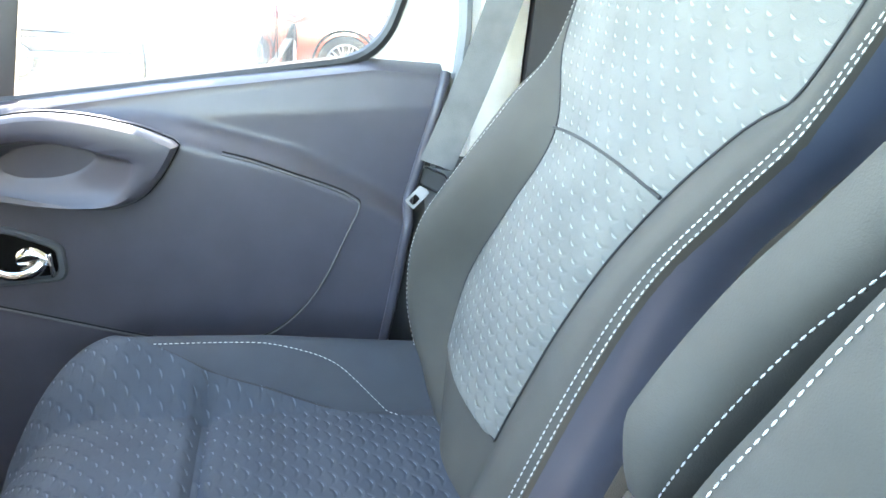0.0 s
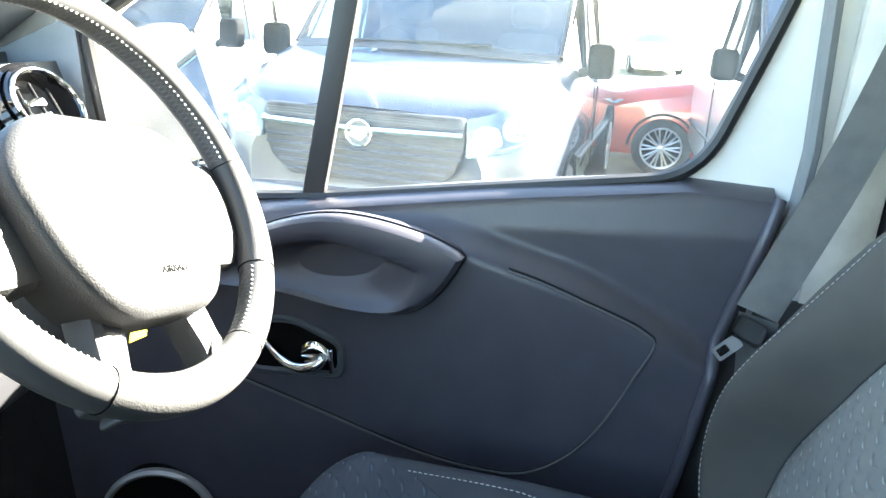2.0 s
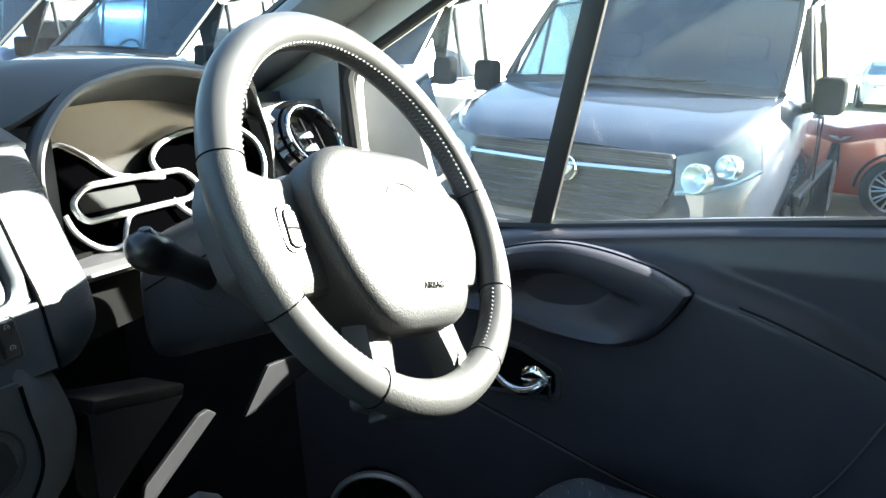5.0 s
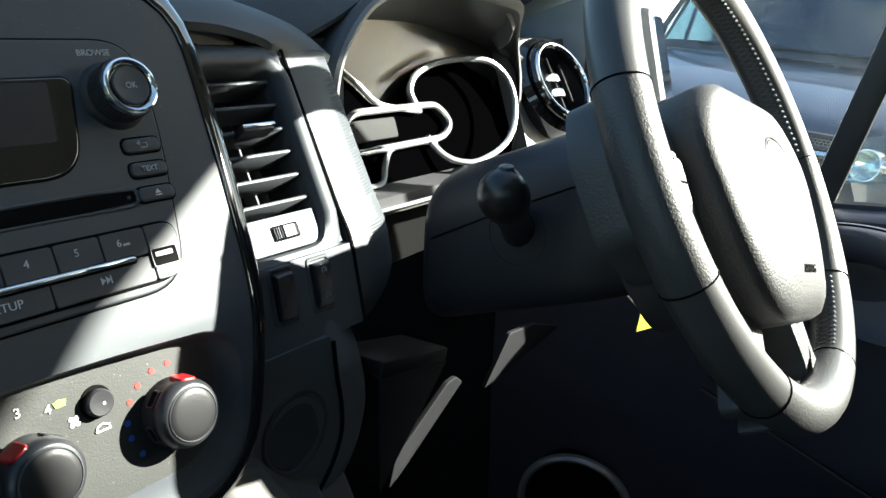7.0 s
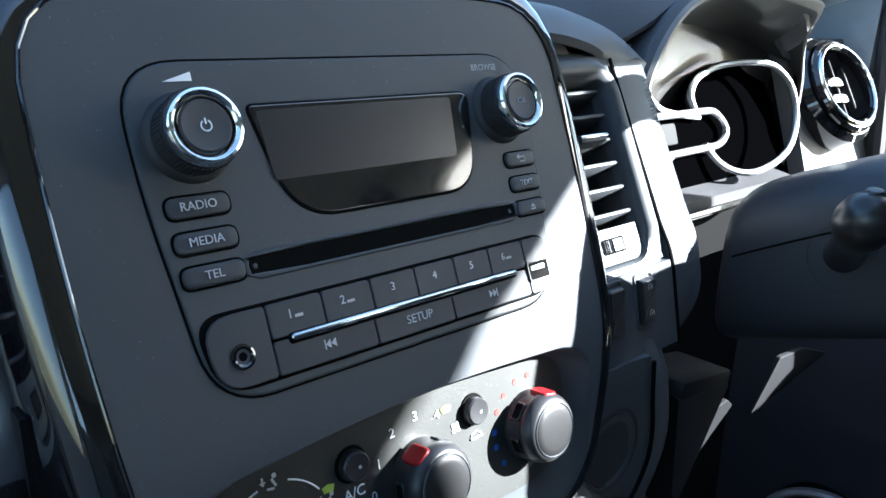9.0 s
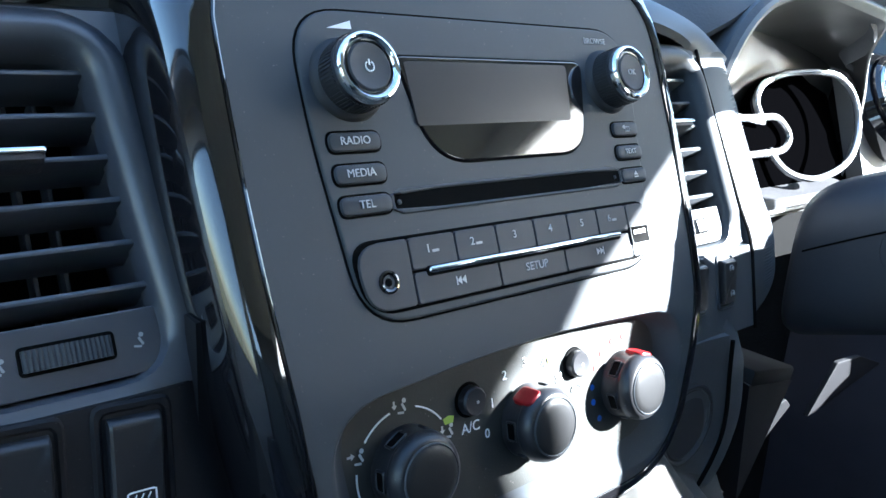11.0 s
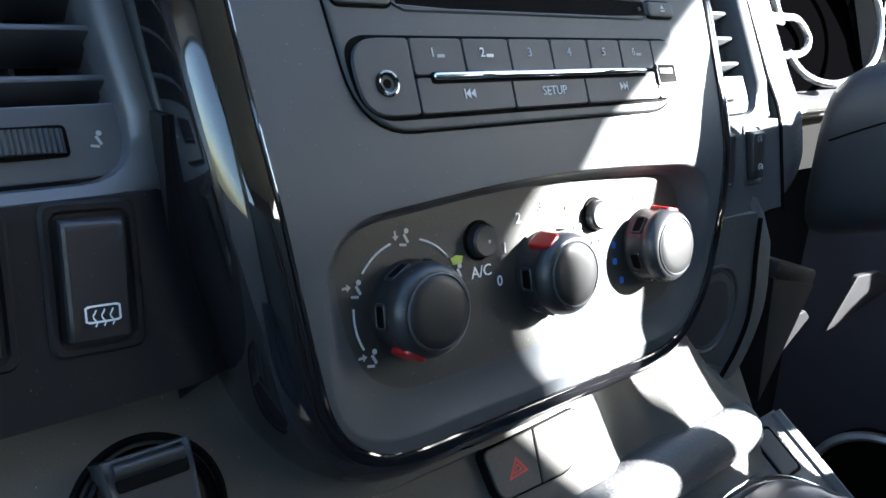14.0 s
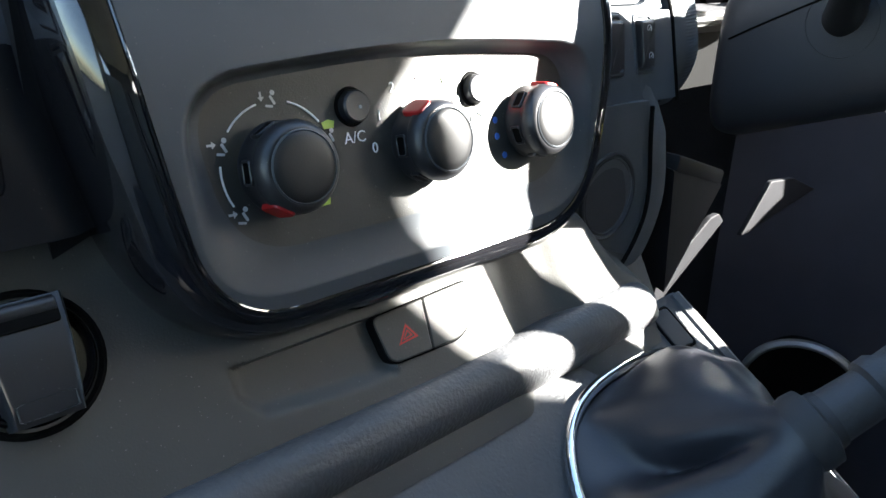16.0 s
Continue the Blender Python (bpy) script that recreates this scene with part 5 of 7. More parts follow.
rings = [[bm.verts.new((x, 0.850, z)) for x, z in hbo]] + [hood_ring(bm, lp, dy) for lp, dy in ((offset([tuple(Vector(a).lerp(Vector(b), 0.5)) for a, b in zip(hi, hb)], -0.013), 0.048), (ho, 0.011), (offset(ho, 0.003), 0.006))]
for a, b in zip(rings, rings[1:]):
    bridge(bm, a, b)
part("hood", bm, PAD, binnacle)
# the edge is its own part to carry that painted light
bm = bmesh.new()
rings = [hood_ring(bm, lp, dy) for lp, dy in ((offset(ho, 0.003), 0.006), (offset(ho, 0.0055), 0.0032), (offset(ho, 0.009), 0.004), (hi, 0.0085))]
for a, b in zip(rings, rings[1:]):
    bridge(bm, a, b)
part("hood_lip", bm, HOOD_LIP, binnacle, "edge of the hood, painted paler for the light on it")
bm = bmesh.new()
mid_ = [tuple(Vector(a).lerp(Vector(b), 0.5)) for a, b in zip(hi, hb)]
rings = [hood_ring(bm, hi, 0.0085), hood_ring(bm, mid_, 0.048), [bm.verts.new((x, 0.838, z)) for x, z in hb]]
for a, b in zip(rings, rings[1:]):
    bridge(bm, a, b)
bm.faces.new(rings[-1])
part("lining", bm, HOOD_INNER, binnacle, "black hood lining")
IP = basis((0.5, 0.813, 1.374), (1, 0, 0), (0, 0.35, 1))


def on_dial(x, z, h=0.0):
    return IP @ Vector((x - 0.5, (z - 1.374) * 1.06, h))


big = [(0.5140, 0.8115, 1.3690), (0.5076, 0.8144, 1.378), (0.5081, 0.8181, 1.3887), (0.5262, 0.8227, 1.4025), (0.5594, 0.821, 1.4129), (0.5936, 0.8086, 1.417), (0.6227, 0.7967, 1.4155), (0.6417, 0.7892, 1.4055), (0.6538, 0.7829, 1.3907), (0.6554, 0.7759, 1.3708), (0.6462, 0.7689, 1.3509), (0.6274, 0.7629, 1.3333), (0.6043, 0.7608, 1.3227), (0.5814, 0.7626, 1.3153), (0.5605, 0.7684, 1.3108), (0.5432, 0.7781, 1.3129), (0.5299, 0.7874, 1.3203), (0.5195, 0.7959, 1.3327), (0.5150, 0.7990, 1.3400)]
part("dial_rim", sweep(smooth_path(big, 5), 0.0036, 8), SILVER_TRIM, binnacle, "chrome rim of the large dial")
window = rounded([(0.392, 1.334), (0.545, 1.336), (0.565, 1.349), (0.545, 1.370), (0.408, 1.370), (0.383, 1.354)], 0.016, 6)
part("window_rim", sweep([on_dial(x, z, 0.002) for x, z in window], 0.0036, 8, closed=True), SILVER_TRIM, binnacle, "satin rim of the middle window")
up = [(0.380, 1.412), (0.400, 1.414), (0.425, 1.398), (0.448, 1.378), (0.480, 1.370), (0.515, 1.365)]
part("lobe_rim", sweep(smooth_path([on_dial(x, z) for x, z in up], 6), 0.0030, 8), SILVER_TRIM, binnacle)
lo_ = [(0.374, 1.345), (0.380, 1.325), (0.402, 1.306), (0.428, 1.304), (0.440, 1.320), (0.455, 1.333), (0.500, 1.335), (0.530, 1.332)]
part("lobe_rim", sweep(smooth_path([on_dial(x, z) for x, z in lo_], 6), 0.0030, 8), SILVER_TRIM, binnacle)
part("dial_face", plate(IP, rounded([(-0.160, -0.090), (0.200, -0.090), (0.180, 0.020), (0.142, 0.033), (0.123, 0.044), (0.094, 0.046), (0.059, 0.041), (0.026, 0.030), (0.006, 0.016), (0.006, -0.006), (-0.020, -0.003), (-0.052, 0.004), (-0.075, 0.025), (-0.100, 0.042), (-0.120, 0.040), (-0.160, 0.038)], 0.004, 3), -0.016, -0.006, 0.0006), DIAL, binnacle, "black dial face")
part("small_screen", plate(IP, rrect(0.078, 0.021, 0.004, -0.066, -0.022), -0.006, -0.001, 0.0008), LCD_GREY, binnacle, "grey odometer screen")

# round vent at the door end
rv = empty("round_vent", "oval gloss black air vent with chrome ring at the door end", "air vent")
RVM = basis((0.758, 0.768, 1.390), (0.97, -0.24, 0.0), (0.05, 0.56, 1))
oval = [(0.050 * math.cos(a), 0.056 * math.sin(a)) for a in [2 * math.pi * k / 48 for k in range(48)]]
part("housing", ringplate(RVM, oval, [(x * 0.80, y * 0.80) for x, y in oval], -0.08, 0.004, 0.003, (0, 0), 72, z_in=-0.045), GLOSS, rv)
part("pod", ringplate(RVM, [(x * 1.22, y * 1.16) for x, y in oval], [(x * 0.9, y * 0.9) for x, y in oval], -0.09, -0.004, 0.008, (0, 0), 72, z_in=-0.03), GLOSS, rv, "gloss black pod round the vent")
part("bright_ring", sweep([RVM @ Vector((x * 0.86, y * 0.86, 0.005)) for x, y in oval], 0.0026, 8, closed=True), CHROME, rv, "chrome ring")
part("throat", plate(RVM, [(x * 0.8, y * 0.8) for x, y in oval], -0.045, -0.038, 0.0004), GAP, rv)
for k in (-1, 0, 1):
    part("blade", box(bmesh.new(), at(RVM, k * 0.020, 0, -0.012) @ Matrix.Rotation(radians(62), 4, "Y"), 0.012, 0.070 - 0.018 * abs(k), 0.003, 0.001), LOWER_FASCIA, rv)
for k in (-1, 1):
    part("vane_grip", box(bmesh.new(), at(RVM, -0.012, k * 0.010 - 0.004, -0.004), 0.028, 0.011, 0.006, 0.002), CHROME, rv, "small chrome grip on the vanes")
part("pod_panel", slab(lambda u, v: Vector((lerp(0.696, 0.846, u), 0.803 + 0.35 * (lerp(1.270, 1.440, v) - 1.39) - 0.012 * u, lerp(1.270, 1.440, v))), 14, 14, (0, 0.02, 0)), PLASTIC, dashboard, "grey panel round the end vent")
# dash end and knee panels round the column


def knee_panel(u, v):
    x, z = lerp(0.275, 0.86, u), lerp(1.215, 1.305, v)
    return Vector((x, 0.775 - 0.05 * (1.305 - z) + 0.03 * math.sin(math.pi * u) + 0.06 * max(0, 1.15 - z), z))


# gap black stands in for the shade under the dash and column
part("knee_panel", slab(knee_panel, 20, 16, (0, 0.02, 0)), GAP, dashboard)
part("cluster_ledge", slab(lambda u, v: Vector((lerp(0.285, 0.66, u), lerp(0.768, 0.80, v), 1.296 + 0.006 * v)), 12, 6, (0, 0, -0.010)), PLASTIC_DARK, dashboard)
part("dash_end", slab(lambda u, v: Vector((lerp(0.63, 0.85, u), 0.870 + 0.3 * max(0, lerp(1.29, 1.46, v) - 1.29) * 0.35, lerp(1.29, 1.452, v))), 10, 10, (0, 0.03, 0)), PLASTIC, dashboard)

# steering column shroud and stalk
column = empty("steering_column", "black plastic steering column shroud with stalk", "steering column")


def shroud(u, v):
    """A deep rounded box along the column; its dash end is drawn in."""
    a = 2 * math.pi * u
    y = lerp(0.492, 0.690, v)
    k = max(0.0, (v - 0.90) / 0.10)
    draw = math.sqrt(max(0.0, 1 - k * k)) if k < 1 else 0.0
    draw = 0.80 + 0.20 * draw
    c, s = math.cos(a), math.sin(a)
    e = 0.50
    near = max(0.0, 1 - v / 0.30)
    return Vector((0.440 + (0.090 - 0.016 * near) * draw * math.copysign(abs(c) ** e, c), y, lerp(1.344, 1.268, v) - 0.012 * near + (lerp(0.073, 0.067, v) - 0.014 * near) * draw * math.copysign(abs(s) ** e, s)))


bm = sheet(shroud, 64, 40, wrap=True)
bm.verts.ensure_lookup_table()
bm.faces.new(bm.verts[-64:])
part("shroud", bm, SHROUD, column)
part("split_line", sweep([shroud(0.5 - lerp(0.034, 0.006, k / 12), 0.02 + 0.9 * k / 12) + Vector((-0.0003, 0, 0)) for k in range(13)], 0.0008, 6), GAP, column)
part("slip_ring", lathe(Matrix.Translation((0.440, 0.500, 1.344)) @ basis((0, 0, 0), (1, 0, 0), (0, 0.42, 1)), [(0.066, -0.020), (0.068, 0.000), (0.066, 0.018), (0.058, 0.026)], 48), PLASTIC_DARK, column)
sb = Vector((0.352, 0.5960, 1.3100))
st = Vector((0.255, 0.5564, 1.3583))
sm = Matrix.Translation(sb) @ (st - sb).normalized().to_track_quat("Z", "Y").to_matrix().to_4x4()
part("stalk_recess", lathe(basis((0.3515, 0.5960, 1.3060), (0, 1, -0.40), (0, 0.4, 1)), [(0.0240, -0.002), (0.0236, 0.0016), (0.0215, 0.0022), (0.0200, 0.0006)], 36), RUBBER, column)
part("stalk", lathe(sm, [(0.0135, -0.004), (0.0120, 0.020), (0.0118, 0.052), (0.0124, 0.066), (0.0138, 0.082), (0.0156, 0.096), (0.0162, 0.107), (0.0153, 0.118), (0.0124, 0.127), (0.0072, 0.132), (0.001, 0.133)], 36), STALK, column, "black indicator stalk")
part("stalk_nub", lathe(Matrix.Translation(st + Vector((-0.001, -0.002, 0.0122))) @ Vector((-0.12, -0.10, 1)).to_track_quat("Z", "Y").to_matrix().to_4x4(), [(0.0100, -0.004), (0.0078, 0.0010), (0.0050, 0.0036), (0.0042, 0.0054), (0.001, 0.0060)], 24), STALK, column)
part("stalk_marks", box(bmesh.new(), sm @ Matrix.Translation((-0.0128, 0.004, 0.070)), 0.0006, 0.007, 0.003), DIM_INK, column)
tag = empty("yellow_tag", "small yellow tag below the steering column", "tag")
part("tag", plate(basis((0.602, 0.573, 1.1635), (0.8, -0.6, 0), (0.2, 0.3, 0.9)), [(-0.012, -0.010), (0.008, -0.007), (0.013, 0.008), (-0.004, 0.009)], -0.0008, 0.0008, 0.0003), YELLOW, tag)
part("cord", sweep(smooth_path([(0.604, 0.577, 1.170), (0.590, 0.605, 1.200), (0.545, 0.640, 1.235), (0.505, 0.660, 1.250)], 6), 0.0012, 6), RUBBER, tag)
# bracket between the console side and the panels under the column
def knee_bracket(u, v):
    top = Vector((0.258, 0.652, 1.205)).lerp(Vector((0.384, 0.676, 1.166)), u)
    foot = Vector((0.250, 0.642, 1.118)).lerp(Vector((0.264, 0.645, 1.124)), u)
    return top.lerp(foot, v)


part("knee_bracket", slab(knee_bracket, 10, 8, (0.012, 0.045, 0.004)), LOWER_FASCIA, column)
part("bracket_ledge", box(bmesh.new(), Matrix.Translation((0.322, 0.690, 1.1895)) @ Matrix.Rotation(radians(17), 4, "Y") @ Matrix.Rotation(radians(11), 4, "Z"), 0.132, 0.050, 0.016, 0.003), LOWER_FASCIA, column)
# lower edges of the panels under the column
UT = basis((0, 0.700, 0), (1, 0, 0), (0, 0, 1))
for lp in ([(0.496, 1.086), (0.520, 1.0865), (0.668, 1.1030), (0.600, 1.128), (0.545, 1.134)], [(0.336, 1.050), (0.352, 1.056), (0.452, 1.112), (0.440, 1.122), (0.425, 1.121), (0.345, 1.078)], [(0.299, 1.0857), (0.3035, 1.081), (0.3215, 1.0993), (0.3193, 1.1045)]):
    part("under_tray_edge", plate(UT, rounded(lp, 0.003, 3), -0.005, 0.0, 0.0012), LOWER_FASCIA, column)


# ---- steering wheel ----
wheel_ob = empty("steering_wheel", "dark leather three-spoke steering wheel with pale stitching", "steering wheel")
WH = basis((0.439, 0.466, 1.364), (1, 0, 0), (0, 0.534, 1)) @ Matrix.Rotation(radians(-14.5), 4, "Z")
RR, RT = 0.1755, 0.0165


def rim(a0, a1, fat=1.0, n=None):
    n = n or max(6, int(abs(a1 - a0) / 3))
    pts = [WH @ Vector((RR * math.cos(radians(a)), RR * math.sin(radians(a)), 0)) for a in [a0 + (a1 - a0) * k / n for k in range(n + 1)]]
    return sweep(pts, RT * fat, 20, up=WH.to_3x3() @ Vector((0, 0, 1)))


part("rim_top", rim(8.5, 171.5), LEATHER_SMOOTH, wheel_ob)
part("rim_side", rim(-29.5, 8.3, 1.015), LEATHER, wheel_ob)
part("rim_side", rim(171.7, 209.5, 1.015), LEATHER, wheel_ob)
part("rim_grip", rim(-61.5, -29.7), LEATHER_SMOOTH, wheel_ob)
part("rim_grip", rim(209.7, 241.5), LEATHER_SMOOTH, wheel_ob)
part("rim_bottom", rim(241.7, 298.3, 1.02), LEATHER, wheel_ob)
for a in (8.4, 171.6, -29.6, 209.6, -61.6, 241.6):
    c = Vector((RR * math.cos(radians(a)), RR * math.sin(radians(a)), 0))
    pts = [WH @ (c + Vector((math.cos(radians(a)) * math.cos(b), math.sin(radians(a)) * math.cos(b), math.sin(b))) * (RT * 1.022)) for b in [2 * math.pi * k / 24 for k in range(24)]]
    part("rim_seam", sweep(pts, 0.0006, 5, closed=True), GAP, wheel_ob)
st_, st_dark = bmesh.new(), bmesh.new()


def on_rim(a, b):
    """A point on the leather: a goes round the wheel, b round the tube from its inner side towards the driver."""
    r = RR - RT * 1.02 * math.cos(b)
    return WH @ Vector((r * math.cos(a), r * math.sin(a), RT * 1.02 * math.sin(b)))


for lo_a, hi_a in ((10, 170), (-60, -31), (211, 240)):
    n = int((hi_a - lo_a) / 1.9)
    step = radians(hi_a - lo_a) / n
    for k in range(n):
        a = radians(lo_a) + step * (k + 0.5)
        sweep([on_rim(a - 0.0045, 0.50), on_rim(a, 0.47), on_rim(a + 0.0045, 0.43)], 0.00085, 5, bm=st_)
        for sgn in (1, -1):
            sweep([on_rim(a - sgn * step * 0.42, 0.30), on_rim(a, -0.05), on_rim(a + sgn * step * 0.42, -0.40)], 0.0003, 4, bm=st_dark)
tagged(part("stitching", st_, THREAD, wheel_ob), "row of short pale stitches", kind="stuff")
tagged(part("lacing", st_dark, LACE, wheel_ob), "thin grey cross lacing", kind="stuff")
HUB = rounded([(-0.054, -0.118), (0.054, -0.118), (0.088, -0.074), (0.112, 0.004), (0.074, 0.050), (-0.074, 0.050), (-0.112, 0.004), (-0.088, -0.074)], [0.04, 0.04, 0.06, 0.05, 0.05, 0.05, 0.05, 0.06], 8)
part("hub_shell", plate(WH, offset(HUB, 0.012), -0.075, -0.012, 0.004), PLASTIC_DARK, wheel_ob)
bm = bmesh.new()
hc = Vector((0, -0.030))
prev = None
for f, h in ((0.95, -0.036), (0.99, -0.014), (1.0, 0.002), (0.992, 0.0095), (0.968, 0.0150), (0.90, 0.0190), (0.78, 0.0222), (0.60, 0.0250), (0.38, 0.0270), (0.16, 0.0280)):
    ring = loop3(bm, WH, [tuple(hc + (Vector(p) - hc) * f) for p in HUB], h)
    if prev:
        bridge(bm, prev, ring)
    prev = ring
bm.faces.new(prev)
hubcover = part("airbag_cover", bm, AIRBAG, wheel_ob, "grained airbag cover")
part("badge_ring", sweep([WH @ Vector((0.0335 * math.cos(a), -0.022 + 0.0335 * math.sin(a), 0.0266)) for a in [2 * math.pi * k / 56 for k in range(56)]], 0.0010, 6, closed=True), LEATHER_SMOOTH, hubcover)
part("badge", lathe(at(WH, 0, -0.022, 0.0252), [(0.0325, 0.0), (0.031, 0.0020), (0.015, 0.0032), (0.001, 0.0036)], 44), LEATHER_SMOOTH, hubcover, "round embossed badge")
part("lettering", text_mesh("AIRBAG", at(WH, 0.004, -0.0840, 0.0250) @ Matrix.Rotation(radians(8), 4, "X"), 0.0085, 0.0004), GAP, hubcover, "embossed airbag lettering")


def ccw(lp):
    area = sum(lp[i - 1][0] * lp[i][1] - lp[i][0] * lp[i - 1][1] for i in range(len(lp)))
    return lp if area > 0 else lp[::-1]


def spoke(s):
    """A side spoke with its small oval button pair; s: side."""
    lp = ccw([(s * 0.070, 0.030), (s * 0.120, 0.024), (s * 0.160, 0.036), (s * 0.176, 0.0), (s * 0.166, -0.056), (s * 0.150, -0.066), (s * 0.138, -0.078), (s * 0.110, -0.078), (s * 0.070, -0.070)])
    sp = part("side_spoke", plate(WH, rounded(lp, 0.014, 6), -0.042, -0.006, 0.013, crown=0.004), LEATHER, wheel_ob)
    c = s * 0.120
    part("button_pad", plate(WH, rounded(ccw([(c - 0.0105, -0.044), (c + 0.0085, -0.044), (c + 0.0115, -0.025), (c + 0.0085, -0.004), (c - 0.0105, -0.004), (c - 0.0125, -0.025)]), 0.009, 6), -0.01, -0.0012, 0.0004), LEATHER_SMOOTH, sp)
    part("button_gap", plate(WH, rounded([(c - 0.0072, -0.0405), (c + 0.0072, -0.0405), (c + 0.0072, -0.0085), (c - 0.0072, -0.0085)], 0.0066, 6), -0.01, -0.0005, 0.0001), GAP, sp)
    for v0, v1 in ((-0.0400, -0.0249), (-0.0242, -0.0090)):
        low = v0 < -0.03
        part("button", plate(WH, rounded([(c - 0.0066, v0), (c + 0.0066, v0), (c + 0.0066, v1), (c - 0.0066, v1)], [0.006, 0.006, 0.0008, 0.0008] if low else [0.0008, 0.0008, 0.006, 0.006], 6), -0.01, 0.0006, 0.0008), AIRBAG, sp)


spoke(1)
spoke(-1)
for s in (1, -1):
    pts = ccw([(s * 0.028, -0.100), (s * 0.064, -0.092), (s * 0.070, -0.138), (s * 0.084, -0.164), (s * 0.030, -0.184), (s * 0.042, -0.150)])
    part("lower_spoke", plate(WH, rounded(pts, 0.008, 6), -0.030, -0.004, 0.009, crown=0.001), LEATHER, wheel_ob)
part("lower_bridge", plate(WH, rounded([(-0.074, -0.180), (0.074, -0.180), (0.056, -0.158), (-0.056, -0.158)], 0.009, 5), -0.026, 0.001, 0.010), LEATHER, wheel_ob)


# ---- driver's door trim ----
door = empty("door_1", "black plastic driver's door panel with armrest pull and chrome handle", "door", kind="structure")


def sill_z(y):
    return line_at([(-0.13, 1.291), (-0.02, 1.303), (0.22, 1.286), (0.52, 1.258), (0.85, 1.235)], y)


def crease_z(y):
    return line_at([(-0.12, 1.06), (-0.05, 1.095), (0.009, 1.132), (0.10, 1.180), (0.237, 1.226), (0.30, 1.236), (0.40, 1.238), (0.85, 1.238)], y)


def door_x(y, z):
    top, cz = sill_z(y), crease_z(y)
    low = 0.792 + 0.012 * max(0, (0.95 - z) / 0.2)
    t = (z - (cz - 0.020)) / 0.034
    t = min(1, max(0, t))
    t = t * t * (3 - 2 * t)
    x = lerp(low, 0.826, t)
    x += 0.012 * max(0, (z - 1.24) / 0.05)
    roll = max(0, (z - (top - 0.018)) / 0.018)
    return x + 0.030 * roll ** 2.5 - 0.004 * math.sin(math.pi * min(1, roll))


def rear_y(z):
    return line_at([(0.40, 0.08), (0.887, -0.009), (1.11, -0.058), (1.30, -0.121)], z)


def door_skin(u, v):
    y0 = 0.86
    vv = v ** 0.8
    y_guess = lerp(rear_y(lerp(0.45, 1.29, vv)), y0, u)
    z = lerp(0.45, sill_z(y_guess), vv)
    return Vector((door_x(y_guess, z), y_guess, z))


part("door_skin", slab(door_skin, 110, 110, (0.03, 0, 0)), DOOR_PLASTIC, door)
part("rear_edge", sweep([Vector((door_x(rear_y(z), z) - 0.002, rear_y(z) - 0.004, z)) for z in [0.50 + 0.0098 * k for k in range(81)]], 0.0075, 10), DOOR_PLASTIC, door)
# recessed line round the lower insert panel
ins = [(0.55, 1.020), (0.45, 0.985), (0.318, 0.938), (0.24, 0.920), (0.17, 0.918), (0.115, 0.948), (0.070, 1.000), (0.030, 1.075), (0.012, 1.112), (0.022, 1.126), (0.060, 1.146), (0.14, 1.180), (0.19, 1.197)]
pts = smooth_path([Vector((0, y, z)) for y, z in ins], 6)
part("insert_seam", sweep([Vector((door_x(p.y, p.z) - 0.0002, p.y, p.z)) for p in pts], 0.0014, 6), LOWER_FASCIA, door)
part("insert_edge", sweep([Vector((door_x(p.y, p.z - 0.003) - 0.0012, p.y + 0.001, p.z - 0.003)) for p in pts], 0.0016, 6), PLASTIC, door)
# pull handle: a bowed arm over a scooped pocket
DM = Matrix.Translation((0.780, 0, 0)) @ basis((0, 0, 0), (0, -1, 0), (0, 0, 1))   # u = -y, v = z, n = -x
POD = rounded([(-0.62, 1.160), (-0.46, 1.157), (-0.40, 1.138), (-0.335, 1.130), (-0.295, 1.142), (-0.262, 1.177), (-0.240, 1.214), (-0.285, 1.237), (-0.349, 1.255), (-0.408, 1.262), (-0.469, 1.253), (-0.62, 1.195)], [0.02, 0.03, 0.03, 0.03, 0.02, 0.03, 0.005, 0.02, 0.03, 0.03, 0.04, 0.02], 6)
SCOOP = rounded([(-0.56, 1.168), (-0.485, 1.163), (-0.43, 1.147), (-0.36, 1.143), (-0.328, 1.147), (-0.306, 1.168), (-0.297, 1.195), (-0.340, 1.209), (-0.374, 1.221), (-0.428, 1.229), (-0.484, 1.216), (-0.56, 1.190)], [0.01, 0.03, 0.03, 0.02, 0.02, 0.015, 0.006, 0.02, 0.02, 0.03, 0.03, 0.01], 6)
WELL = rounded([(-0.462, 1.185), (-0.440, 1.174), (-0.400, 1.172), (-0.366, 1.179), (-0.341, 1.198), (-0.350, 1.210), (-0.394, 1.222), (-0.440, 1.216), (-0.462, 1.203)], 0.016, 6)
bm = bmesh.new()
pc = (-0.40, 1.197)
o_, i_, f_ = polar(POD, pc, 140), polar(SCOOP, pc, 140), polar(WELL, pc, 140)
mix = lambda a, b, t: [tuple(Vector(p).lerp(Vector(q), t)) for p, q in zip(a, b)]
rings = [loop3(bm, DM, lp, h) for lp, h in ((o_, -0.02), (o_, 0.000), (offset(o_, 0.0025), 0.007), (offset(o_, 0.007), 0.013), (mix(o_, i_, 0.55), 0.0155), (offset(i_, -0.003), 0.0135), (i_, 0.0105), (mix(i_, f_, 0.15), 0.004), (mix(i_, f_, 0.5), -0.003), (mix(i_, f_, 0.85), -0.008), (f_, -0.0105), (offset(f_, 0.003), -0.0125), (offset(f_, 0.008), -0.0130), (offset(f_, 0.015), -0.0132))]
for a, b in zip(rings, rings[1:]):
    bridge(bm, a, b)
bm.faces.new(rings[-1])
